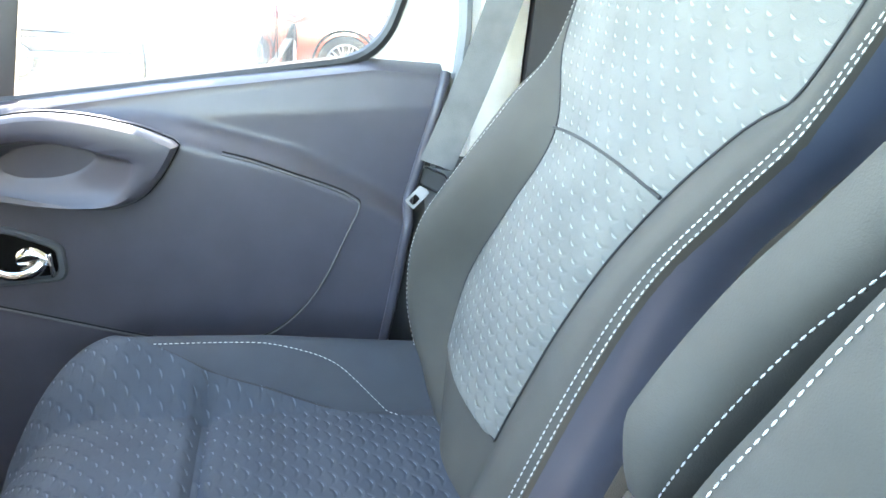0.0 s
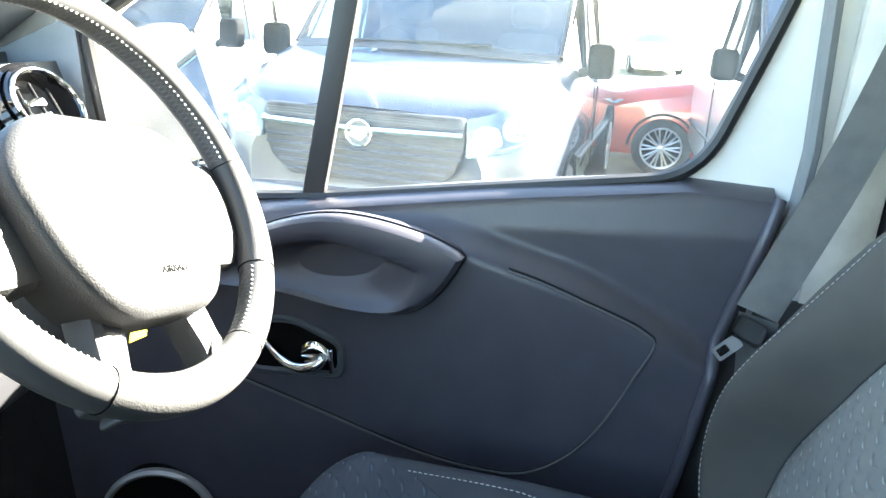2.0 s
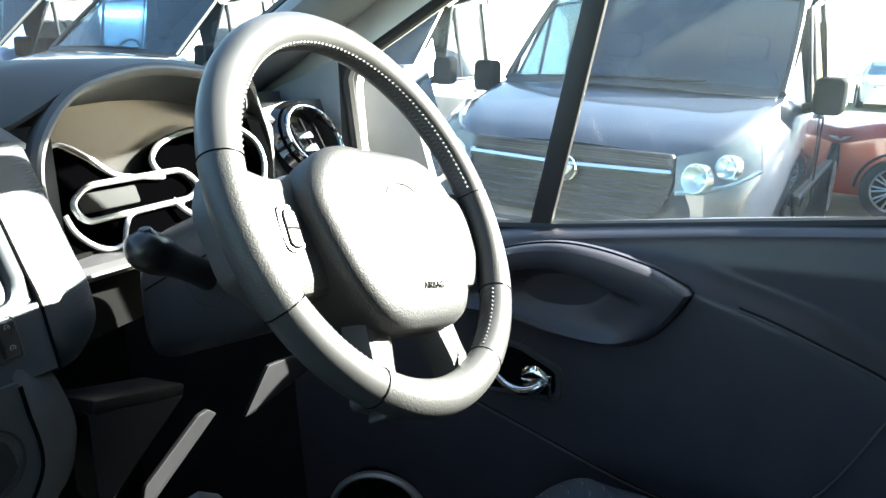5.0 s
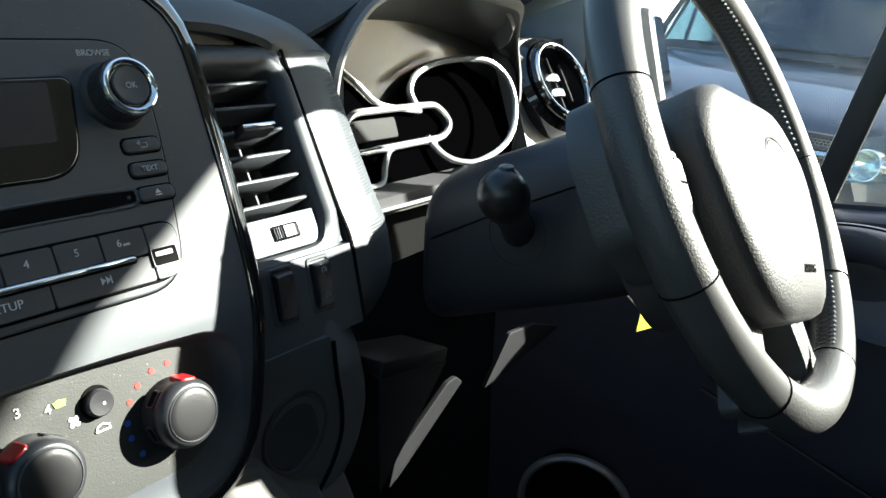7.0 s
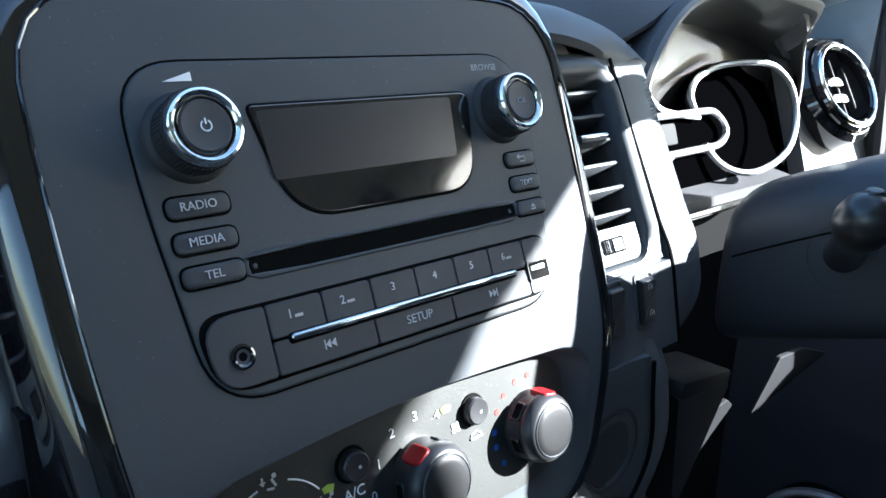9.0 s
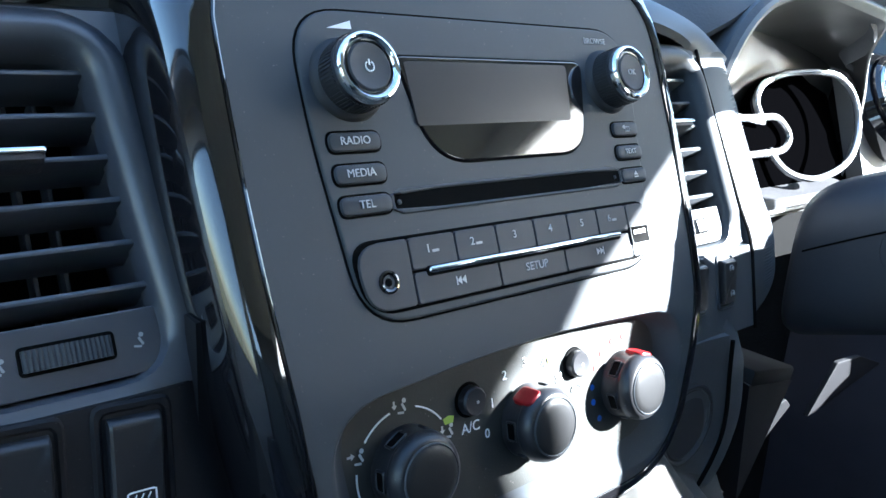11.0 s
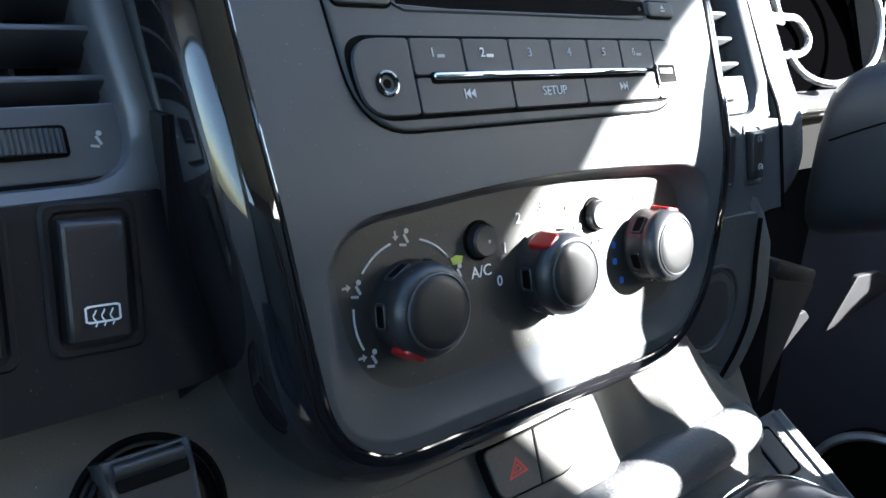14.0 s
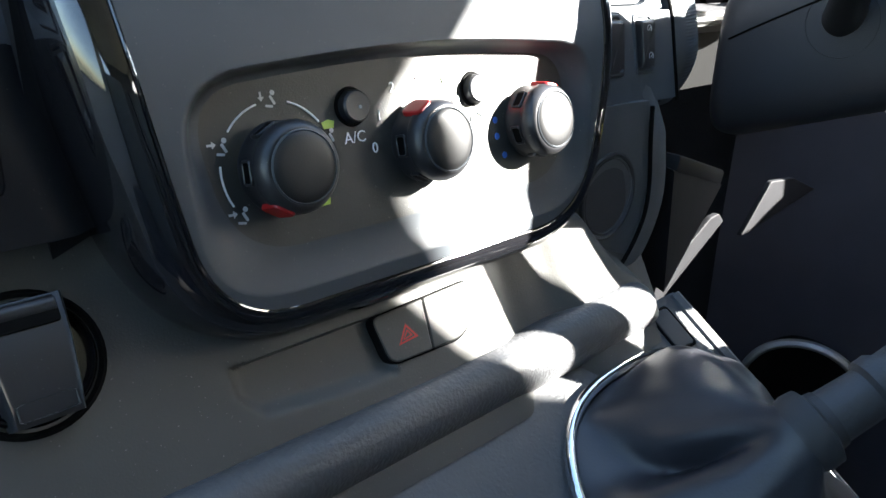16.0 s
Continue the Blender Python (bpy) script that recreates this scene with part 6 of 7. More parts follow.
part("pull_handle", bm, DOOR_PLASTIC, door, "bowed pull handle over a scooped pocket")
part("pod_gap", sweep([DM @ Vector((x, y, -0.0045)) for x, y in offset(o_, -0.0010)], 0.0012, 6, closed=True), LOWER_FASCIA, door)
# inner handle
HR = rounded([(-0.545, 1.030), (-0.412, 1.032), (-0.404, 1.044), (-0.404, 1.080), (-0.412, 1.088), (-0.474, 1.117), (-0.545, 1.112)], [0.01, 0.006, 0.006, 0.006, 0.008, 0.02, 0.01], 5)
HI = rounded([(-0.535, 1.040), (-0.422, 1.041), (-0.415, 1.050), (-0.415, 1.075), (-0.422, 1.081), (-0.476, 1.107), (-0.535, 1.102)], [0.01, 0.005, 0.005, 0.005, 0.007, 0.02, 0.01], 5)
DH = Matrix.Translation((0.012, 0, 0)) @ DM
part("handle_rim", ringplate(DH, HR, HI, -0.004, 0.005, 0.003, (-0.47, 1.072), 100, z_in=-0.022), SMOOTH, door)
bm = bmesh.new()
bm.faces.new(loop3(bm, DH, HI, 0.0006))
part("handle_well", bm, GAP, door, smooth=False)
lev = [DH @ Vector(p) for p in ((-0.528, 1.098, 0.004), (-0.512, 1.078, 0.006), (-0.495, 1.062, 0.009), (-0.476, 1.052, 0.012), (-0.457, 1.050, 0.014), (-0.440, 1.055, 0.013), (-0.430, 1.064, 0.010))]
lever = part("lever", sweep(smooth_path(lev, 6), [0.0028 + 0.0085 * math.sin(math.pi * min(1.0, (k / 36) ** 1.6 * 0.72 + 0.04)) for k in range(37)], 16, flat=0.8), CHROME, door, "chrome door lever")
part("lever_wing", slab(lambda u, v: DH @ Vector((lerp(-0.460, -0.424, u), lerp(1.061, 1.071, v) + 0.016 * math.sin(math.pi * (0.15 + 0.75 * u)) * v - 0.004 * u, 0.010 + 0.004 * math.sin(math.pi * v) - 0.004 * u)), 16, 10, (0.004, 0, 0)), CHROME, lever)
part("lever_pivot", box(bmesh.new(), DH @ Matrix.Translation((-0.4215, 1.058, 0.006)), 0.0055, 0.034, 0.010, 0.0015), CHROME, lever)
# door speaker
SP = Matrix.Translation((0.0, 0, 0)) @ basis((0.775, 0.699, 0.788), (0.25, -1, 0), (0, 0, 1))
part("speaker_ring", ringplate(SP, [(x, y * 0.955) for x, y in circle(0.084, 72)], [(x, y * 0.955) for x, y in circle(0.0735, 72)], -0.004, 0.008, 0.004, (0, 0), 96), RING_GREY, door, "dull silver speaker ring")
part("speaker_grille", plate(SP, circle(0.075, 48), -0.03, 0.002, 0.002), GAP, door)
# window divider bar and quarter light frame
bm = bmesh.new()
for y_, z_ in ((0.466, 1.254), (0.337, 1.80)):
    for dx, dy_ in ((-0.006, -0.016), (-0.006, 0.016), (0.006, 0.016), (0.006, -0.016)):
        bm.verts.new((0.864 + dx, y_ + dy_, z_))
vs = list(bm.verts)
bridge(bm, vs[:4], vs[4:])
bmesh.ops.bevel(bm, geom=[e for e in bm.edges if abs(e.verts[0].co.z - e.verts[1].co.z) > 0.1], offset=0.003, segments=2, affect="EDGES", profile=0.5)
part("divider_bar", bm, RUBBER_SEAL, door, "flat black window divider bar")
part("mirror_corner", slab(lambda u, v: Vector((0.835 + 0.01 * u, lerp(0.772, 1.0, u), lerp(1.27, lerp(1.50, 1.42, u), v))), 8, 8, (0.02, 0, 0)), TRIM_GREY, door)
part("quarter_seal", sweep([(0.848, 0.745, 1.26), (0.848, 0.754, 1.35), (0.848, 0.766, 1.47), (0.844, 0.74, 1.52)], 0.010, 8), RUBBER_SEAL, door)

# ---- pillar and belt behind the door ----
def b_pillar_pt(u, v):
    z = lerp(0.55, 1.93, v)
    y = lerp(-0.150, -0.215, u) - 0.09 * max(0, z - 1.1)
    return Vector((0.845 - 0.010 * math.sin(math.pi * u) - 0.05 * max(0, z - 1.3) ** 1.2, y, z))


tagged(part("b_pillar", slab(b_pillar_pt, 14, 24, (0.02, 0, 0)), HEADLINER), "pale grey pillar trim behind the driver's door", "pillar trim", kind="structure")
tagged(part("pillar_foot", slab(lambda u, v: b_pillar_pt(lerp(-2.1, 1.0, u), v * 0.44) + Vector((-0.006, 0, 0)), 14, 16, (0.012, 0, 0)), PLASTIC_DARK), "black lower pillar trim beside the seat", "pillar trim", kind="structure")
tagged(part("door_seal", sweep([(0.852, rear_y(z) - 0.028 - 0.02 * max(0, z - 1.3), z) for z in [0.5 + 0.06 * k for k in range(18)]], 0.010, 8), TRIM_GREY), "grey rubber door seal", "seal", kind="structure")
belt = empty("seat_belt", "grey webbing seat belt with metal tongue", "seat belt")
bp_ = smooth_path([(0.775, -0.335, 1.93), (0.782, -0.262, 1.62), (0.772, -0.175, 1.36), (0.752, -0.090, 1.175)], 8)


def strap(path, w, side):
    bm = bmesh.new()
    s = Vector(side).normalized() * (w / 2)
    n = Vector((1, -0.35, 0)).normalized() * 0.0009
    rows = [[bm.verts.new(p + q) for q in (s + n, -s + n, -s - n, s - n)] for p in path]
    for a, b in zip(rows, rows[1:]):
        bridge(bm, a, b)
    bm.faces.new(rows[0])
    bm.faces.new(rows[-1])
    return bm


part("webbing", strap(bp_, 0.046, (0.25, 1, 0.35)), BELT, belt)
part("webbing", strap(smooth_path([(0.752, -0.092, 1.170), (0.762, -0.098, 1.0), (0.770, -0.100, 0.72)], 6), 0.042, (0.25, 1, 0.2)), BELT, belt)
bk = basis((0.742, -0.082, 1.158), (0.3, 1, 0.45), (0, -0.35, 1))
part("tongue_housing", plate(bk, rrect(0.034, 0.026, 0.006), -0.006, 0.006, 0.003), RUBBER, belt)
part("tongue", ringplate(at(bk, 0.012, -0.030, 0, 25), rrect(0.016, 0.034, 0.003), rrect(0.009, 0.014, 0.002, 0, -0.006), -0.001, 0.001, 0.0004, (0, -0.006), 40), TONGUE, belt, "steel belt tongue")
post = slab(lambda u, v: Vector((0.838 - 0.006 * math.sin(math.pi * u), lerp(-0.222, -0.48, u) - 0.09 * max(0, lerp(0.5, 1.93, v) - 1.1), lerp(0.5, 1.93, v))), 8, 20, (0.024, 0, 0))
tagged(part("belt_post", post, PLASTIC_DARK), "dark upright trim post behind the belt", "pillar trim", kind="structure")


# ---- seats ----
def back_face(z, dy=0.0):
    return dy - 0.190 - 0.42 * (z - 1.262)


def seat(label, group, inner, ins_in, ins_out, outer, puff_in, puff_out, dy=0.0, flanks=(1, -1)):
    """A front seat: cushion with bolsters, leaning backrest with dimpled insert, stitching.
    inner, ins_in, ins_out, outer: x of the edges and of the insert's seams by height; puff: how far the bolsters stand forward."""
    s = empty("seat", label, "seat", group)
    z0, z1 = 0.86, 1.50

    def xz(v):
        z = lerp(z0, z1, v)
        return z, spline_at(inner, z), spline_at(ins_in, z), spline_at(ins_out, z), spline_at(outer, z)

    def back(u, v):
        """u: 0 inner edge, 0.25 and 0.75 the insert's seams, 1 outer edge."""
        z, xa, xb, xc, xd = xz(v)
        f = back_face(z, dy)
        if u <= 0.25:
            t = u / 0.25
            k = 1 - t
            y = f + spline_at(puff_in, z) * (math.sin(math.pi / 2 * min(1, k * 1.35)) ** 1.3 - 0.25 * max(0, k - 0.8) / 0.2)
            return Vector((lerp(xa, xb, t), y, z))
        if u < 0.75:
            t = (u - 0.25) / 0.5
            return Vector((lerp(xb, xc, t), f + 0.012 * math.sin(math.pi * t), z))
        t = (u - 0.75) / 0.25
        y = f + spline_at(puff_out, z) * (math.sin(math.pi / 2 * min(1, t * 1.35)) ** 1.3 - 0.10 * max(0, t - 0.85) / 0.15)
        return Vector((lerp(xc, xd, t), y, z))
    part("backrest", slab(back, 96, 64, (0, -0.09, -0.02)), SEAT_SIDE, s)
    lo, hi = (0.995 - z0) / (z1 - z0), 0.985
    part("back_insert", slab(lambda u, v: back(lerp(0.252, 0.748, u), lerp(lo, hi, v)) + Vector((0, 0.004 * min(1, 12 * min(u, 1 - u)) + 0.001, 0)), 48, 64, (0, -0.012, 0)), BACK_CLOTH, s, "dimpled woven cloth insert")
    zg = (1.264 - z0) / (z1 - z0)
    part("insert_groove", sweep([back(lerp(0.252, 0.748, k / 24), zg + 0.018 * math.sin(math.pi * k / 24)) + Vector((0, 0.0046, 0)) for k in range(25)], 0.0018, 6), SEAM_SHADE, s)
    for e in (0.25, 0.75):
        part("insert_seam", sweep([back(e, lerp(lo, hi, k / 40)) + Vector((0, 0.0015, 0)) for k in range(41)], 0.0012, 6), SEAM_SHADE, s)
    part("insert_seam", sweep([back(lerp(0.25, 0.75, k / 20), lo) + Vector((0, 0.002, 0)) for k in range(21)], 0.0012, 6), SEAM_SHADE, s)
    for e, r in ((0.002, 0.0008), (0.022, 0.0008), (0.950, 0.0005))[(0 if flanks else 1):]:
        tagged(part("stitching", stitches([back(e, lerp(0.06, 0.97, k / 60)) + Vector((-0.0004 if e < 0.5 else 0.0004, 0.0012, 0)) for k in range(61)], 0.004, 0.0025, r), SEAT_THREAD, s), "pale stitching", kind="stuff")

    def flank(sd):
        def f(u, v):
            p = back(0.0 if sd < 0 else 1.0, lerp(0.05, 0.97, v))
            k = math.sin(math.pi * u)
            return p + Vector((sd * (0.010 * k - 0.002), -0.001 - 0.085 * u, 0))
        return f
    for sd in flanks:
        part("side_panel", slab(flank(sd), 12, 40, (-0.006 * sd, 0, 0)), SEAT_LEATHER, s, "slate blue side panel")
    xa, xd = curve_at(inner, 1.0) - 0.045, curve_at(outer, 1.0) + 0.030
    cx, hw = (xa + xd) / 2, (xd - xa) / 2

    def cushion(u, v):
        t = 2 * u - 1
        y = lerp(-0.10, 0.46, v)
        front = max(0, (v - 0.76) / 0.24)
        b_ = max(0.0, (abs(t) - 0.42) / 0.58)
        z = 0.905 + 0.050 * v + (0.052 + 0.018 * min(1.0, v / 0.45)) * math.sin(math.pi * min(1, b_ * 0.92)) ** 1.1 * (1 - 0.6 * front) - 0.14 * front ** 2.2
        z -= 0.09 * max(0, (abs(t) - 0.90) / 0.10) ** 2
        z -= 0.016 * hump(v, 0.575, 0.016) * (1 if abs(t) < 0.56 else 0)
        z += 0.012 * (1 - min(1, (t / 0.55) ** 2))
        return Vector((cx + t * hw * (1 - 0.10 * front ** 2), y + 0.02 * (1 - t * t) * front, z))

    def wide(v):
        return spline_at([(0.0, 0.160), (0.168, 0.178), (0.298, 0.213), (0.43, 0.250), (0.558, 0.284), (0.62, 0.312), (0.695, 0.350), (0.80, 0.400), (1.0, 0.42)], v)
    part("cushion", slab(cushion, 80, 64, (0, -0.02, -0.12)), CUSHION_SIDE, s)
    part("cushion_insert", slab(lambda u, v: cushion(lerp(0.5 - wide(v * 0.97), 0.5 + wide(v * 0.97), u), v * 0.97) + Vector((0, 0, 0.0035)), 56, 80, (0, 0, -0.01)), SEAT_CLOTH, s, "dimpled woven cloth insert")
    for sd in (1, -1):
        part("cushion_seam", sweep([cushion(0.5 + sd * wide(k / 50 * 0.97), k / 50 * 0.97) + Vector((0, 0, 0.002)) for k in range(51)], 0.0014, 6), SEAM_SHADE, s)
        line = smooth_path([(0.180, 0.165, 0), (0.240, 0.225, 0), (0.302, 0.300, 0), (0.335, 0.40, 0), (0.347, 0.50, 0), (0.345, 0.69, 0)], 12)
        tagged(part("stitching", stitches([cushion(0.5 + sd * p.x, p.y) + Vector((0, 0, 0.0014)) for p in line], 0.004, 0.002, 0.0006), SEAT_THREAD, s), "pale stitching", kind="stuff")
    part("seat_base", box(bmesh.new(), pose(cx, 0.12, 0.60), hw * 1.7, 0.42, 0.40, 0.02), PLASTIC_DARK, s)
    return s, back


driver_seat, driver_back = seat(
    "charcoal cloth driver's seat with dimpled insert and pale stitching", "front seats",
    [(0.86, 0.270), (1.025, 0.268), (1.158, 0.259), (1.23, 0.242), (1.296, 0.207), (1.349, 0.182), (1.50, 0.172)],
    [(0.86, 0.385), (1.0, 0.385), (1.08, 0.377), (1.13, 0.368), (1.20, 0.346), (1.27, 0.308), (1.334, 0.258), (1.36, 0.226), (1.50, 0.205)],
    [(0.86, 0.42), (0.95, 0.55), (1.0, 0.605), (1.068, 0.630), (1.16, 0.600), (1.26, 0.569), (1.347, 0.655), (1.50, 0.690)],
    [(0.86, 0.50), (0.897, 0.56), (0.942, 0.635), (1.0, 0.675), (1.06, 0.683), (1.20, 0.680), (1.32, 0.675), (1.36, 0.672), (1.50, 0.70)],
    [(0.86, 0.030), (1.30, 0.030), (1.38, 0.020), (1.50, 0.005)],
    [(0.86, -0.03), (0.897, -0.015), (0.942, 0.013), (1.025, 0.056), (1.12, 0.080), (1.19, 0.066), (1.28, 0.034), (1.33, 0.006), (1.50, 0.0)])
seat("charcoal cloth passenger bench seat with pale stitching", "front seats",
     [(0.86, 0.080), (1.186, 0.062), (1.255, 0.046), (1.31, 0.032), (1.50, -0.026)],
     [(0.86, -0.04), (1.2, -0.05), (1.50, -0.08)], [(0.86, -0.70), (1.50, -0.70)], [(0.86, -0.80), (1.50, -0.78)],
     [(0.86, 0.030), (1.50, 0.030)], [(0.86, 0.030), (1.50, 0.030)], 0.050, ())
# armrest of the driver's seat, folded up along the backrest


def armrest(u, v):
    a = 2 * math.pi * u
    z = lerp(1.118, 1.46, v)
    end = max(0.02, min(1.0, (v / 0.14) ** 0.5, ((1 - v) / 0.12) ** 0.5))
    c, s_ = math.cos(a), math.sin(a)
    x = spline_at([(1.118, 0.125), (1.174, 0.121), (1.254, 0.098), (1.312, 0.070), (1.362, 0.046), (1.46, 0.0)], z)
    return Vector((x + 0.007 + 0.029 * end * math.copysign(abs(c) ** 0.6, c), back_face(z) + 0.026 + 0.036 * end * math.copysign(abs(s_) ** 0.6, s_), z + 0.020 * end * s_))


part("hinge_cover", slab(lambda u, v: Vector((lerp(-0.03, 0.145, u), back_face(lerp(0.90, 1.48, v)) - 0.012 - 0.02 * math.sin(math.pi * u), lerp(0.90, 1.48, v))), 8, 16, (0, -0.03, 0)), RUBBER, driver_seat, "black cover between the seat backs")
part("armrest", sheet(armrest, 36, 40, wrap=True), SEAT_SIDE, driver_seat, "padded armrest folded upright")
tagged(part("stitching", stitches([armrest(0.435, 0.03 + 0.93 * k / 40) + Vector((-0.0006, 0.0008, 0)) for k in range(41)], 0.004, 0.002, 0.0008), SEAT_THREAD, driver_seat), "pale stitching", kind="stuff")

# ---- door mirror outside ----
mir = empty("door_mirror", "black plastic door mirror outside the driver's window", "mirror")
MM = basis((1.06, 0.74, 1.385), (1, 0.25, 0), (0, 0.28, 1))
SHELL = rounded([(-0.085, -0.105), (0.085, -0.105), (0.095, 0.110), (-0.080, 0.110)], 0.035, 6)
part("shell", prism(bmesh.new(), MM, SHELL, -0.09, 0.004, 0.012, open_back=False), PLASTIC_DARK, mir)
MIRROR = material("silvered_mirror", (0.92, 0.93, 0.93), 0.01, metal=1.0, vary=0.01)
part("mirror_glass", plate(MM, offset(SHELL, 0.016), 0.0, 0.006, 0.001), MIRROR, mir, "silvered mirror glass")
part("arm", sweep([(0.90, 0.78, 1.30), (0.96, 0.80, 1.30), (1.03, 0.80, 1.32)], 0.030, 12), PLASTIC_DARK, mir)


# ---- outside: field, vans, cars; the field falls away across the row ----
SLOPE = math.tan(radians(3.7))


def parked(x, y, turn=0.0, size=1.0):
    return pose(x, y, (y - 1.43) * SLOPE, 3.7, 0, 0) @ pose(0, 0, 0, 0, 0, turn) @ Matrix.Diagonal((size, size, size, 1))


def ground_material():
    m = material("worn_grass", (0.065, 0.080, 0.036), 0.95, grain=1.0, grain_size=0.03, vary=0.45, vary_size=0.5, tint=(0.11, 0.11, 0.065))
    return m


bm = bmesh.new()
bmesh.ops.create_grid(bm, x_segments=80, y_segments=80, size=400)
for v in bm.verts:
    v.co.z = (v.co.y - 1.43) * SLOPE
tagged(part("ground", bm, ground_material()), "worn dry grass field used as a parking ground", "ground", kind="structure")

TYRE = material("black_tyre", (0.018, 0.018, 0.018), 0.85, grain=0.5, grain_size=0.01)
ALLOY = material("silver_alloy", (0.62, 0.62, 0.63), 0.3, metal=0.8, vary=0.05)
HEADLAMP = material("bright_headlamp", (0.70, 0.73, 0.77), 0.16, metal=0.9, vary=0.2, vary_size=0.04)
LAMP_DARK = material("dark_lamp_housing", (0.07, 0.08, 0.095), 0.2, metal=0.4, coat=0.5, vary=0.2, vary_size=0.05)
GRILLE = material("dark_grille", (0.016, 0.017, 0.019), 0.5)
SLAT = material("satin_grey_slat", (0.075, 0.078, 0.085), 0.35, metal=0.3)
# cab colours: the shade inside the parked vans is put into them
CAB_TRIM = material("shaded_cab_trim", (0.035, 0.040, 0.046), 0.7, grain=0.2, grain_size=0.01)
CAB_SHADE = material("shaded_car_cabin", (0.010, 0.012, 0.016), 0.8)


def paint(name, c, rough=0.3):
    return material(name, c, rough, metal=0.15, coat=1.0, vary=0.05, vary_size=0.3)


def road_wheel(parent, x, y, r, side):
    m = basis((x, y, r), (1, 0, 0), (0, 0, 1)) if side < 0 else basis((x, y, r), (-1, 0, 0), (0, 0, 1))
    w = part("wheel", lathe(m, [(r * 0.70, -0.11), (r * 0.96, -0.10), (r, -0.07), (r, 0.07), (r * 0.96, 0.10), (r * 0.72, 0.105), (r * 0.70, 0.09)], 40, cap=False), TYRE, parent)
    rim_ = bmesh.new()
    lathe(m, [(r * 0.72, 0.10), (r * 0.70, 0.106), (r * 0.66, 0.100), (r * 0.62, 0.06)], 40, bm=rim_, cap=False)
    for k in range(10):
        a = 36 * k
        for da in (-7, 7):
            mm = m @ Matrix.Rotation(radians(a), 4, "Z")
            sweep([mm @ Vector((r * 0.10, 0, 0.096)), mm @ Vector((r * 0.66 * math.cos(radians(da)), r * 0.66 * math.sin(radians(da)), 0.102))], 0.011, 6, bm=rim_)
    lathe(m, [(r * 0.16, 0.06), (r * 0.16, 0.095), (r * 0.10, 0.102)], 20, bm=rim_)
    part("rim", rim_, ALLOY, w, "multi-spoke alloy rim")
    part("wheel_back", lathe(m, [(r * 0.69, 0.080), (r * 0.69, 0.084)], 32), GAP, w)


def loft_body(prof, width, floor, holes=()):
    """A car body lofted along x; prof: rows of (x, top z, half width at the waist, half width on top, waist z); holes: (row, strip) left open."""
    bm = bmesh.new()
    rings = []
    for x, zt, wa, wt, zw in prof:
        ring = []
        pts = [(wa * 0.94, floor), (wa * 0.985, floor + 0.12), (wa, lerp(floor, zw, 0.6)), (wa * 0.99, zw), (lerp(wa * 0.98, wt, 0.5), lerp(zw, zt, 0.5)), (wt, lerp(zw, zt, 0.90)), (wt * 0.93, lerp(zw, zt, 0.975)), (wt * 0.75, zt), (wt * 0.4, zt + 0.012), (0, zt + 0.016)]
        full = [(-y, z) for y, z in pts[:-1]] + [pts[-1]] + [(y, z) for y, z in pts[-2::-1]]
        for y, z in full:
            ring.append(bm.verts.new((x, y, z)))
        rings.append(ring)
    for r, (a, b) in enumerate(zip(rings, rings[1:])):
        for j in range(len(a)):
            k = (j + 1) % len(a)
            if (r, j) not in holes:
                bm.faces.new((a[j], a[k], b[k], b[j]))
    bm.faces.new(rings[0])
    bm.faces.new(rings[-1])
    return bm


def quad_patch(a, b, c, d, nu=8, nv=8, bow=(0, 0, 0), thick=(0.004, 0, 0)):
    a, b, c, d, bow = (Vector(q) for q in (a, b, c, d, bow))
    return slab(lambda u, v: a.lerp(b, u).lerp(d.lerp(c, u), v) + bow * (4 * u * (1 - u)), nu, nv, thick)


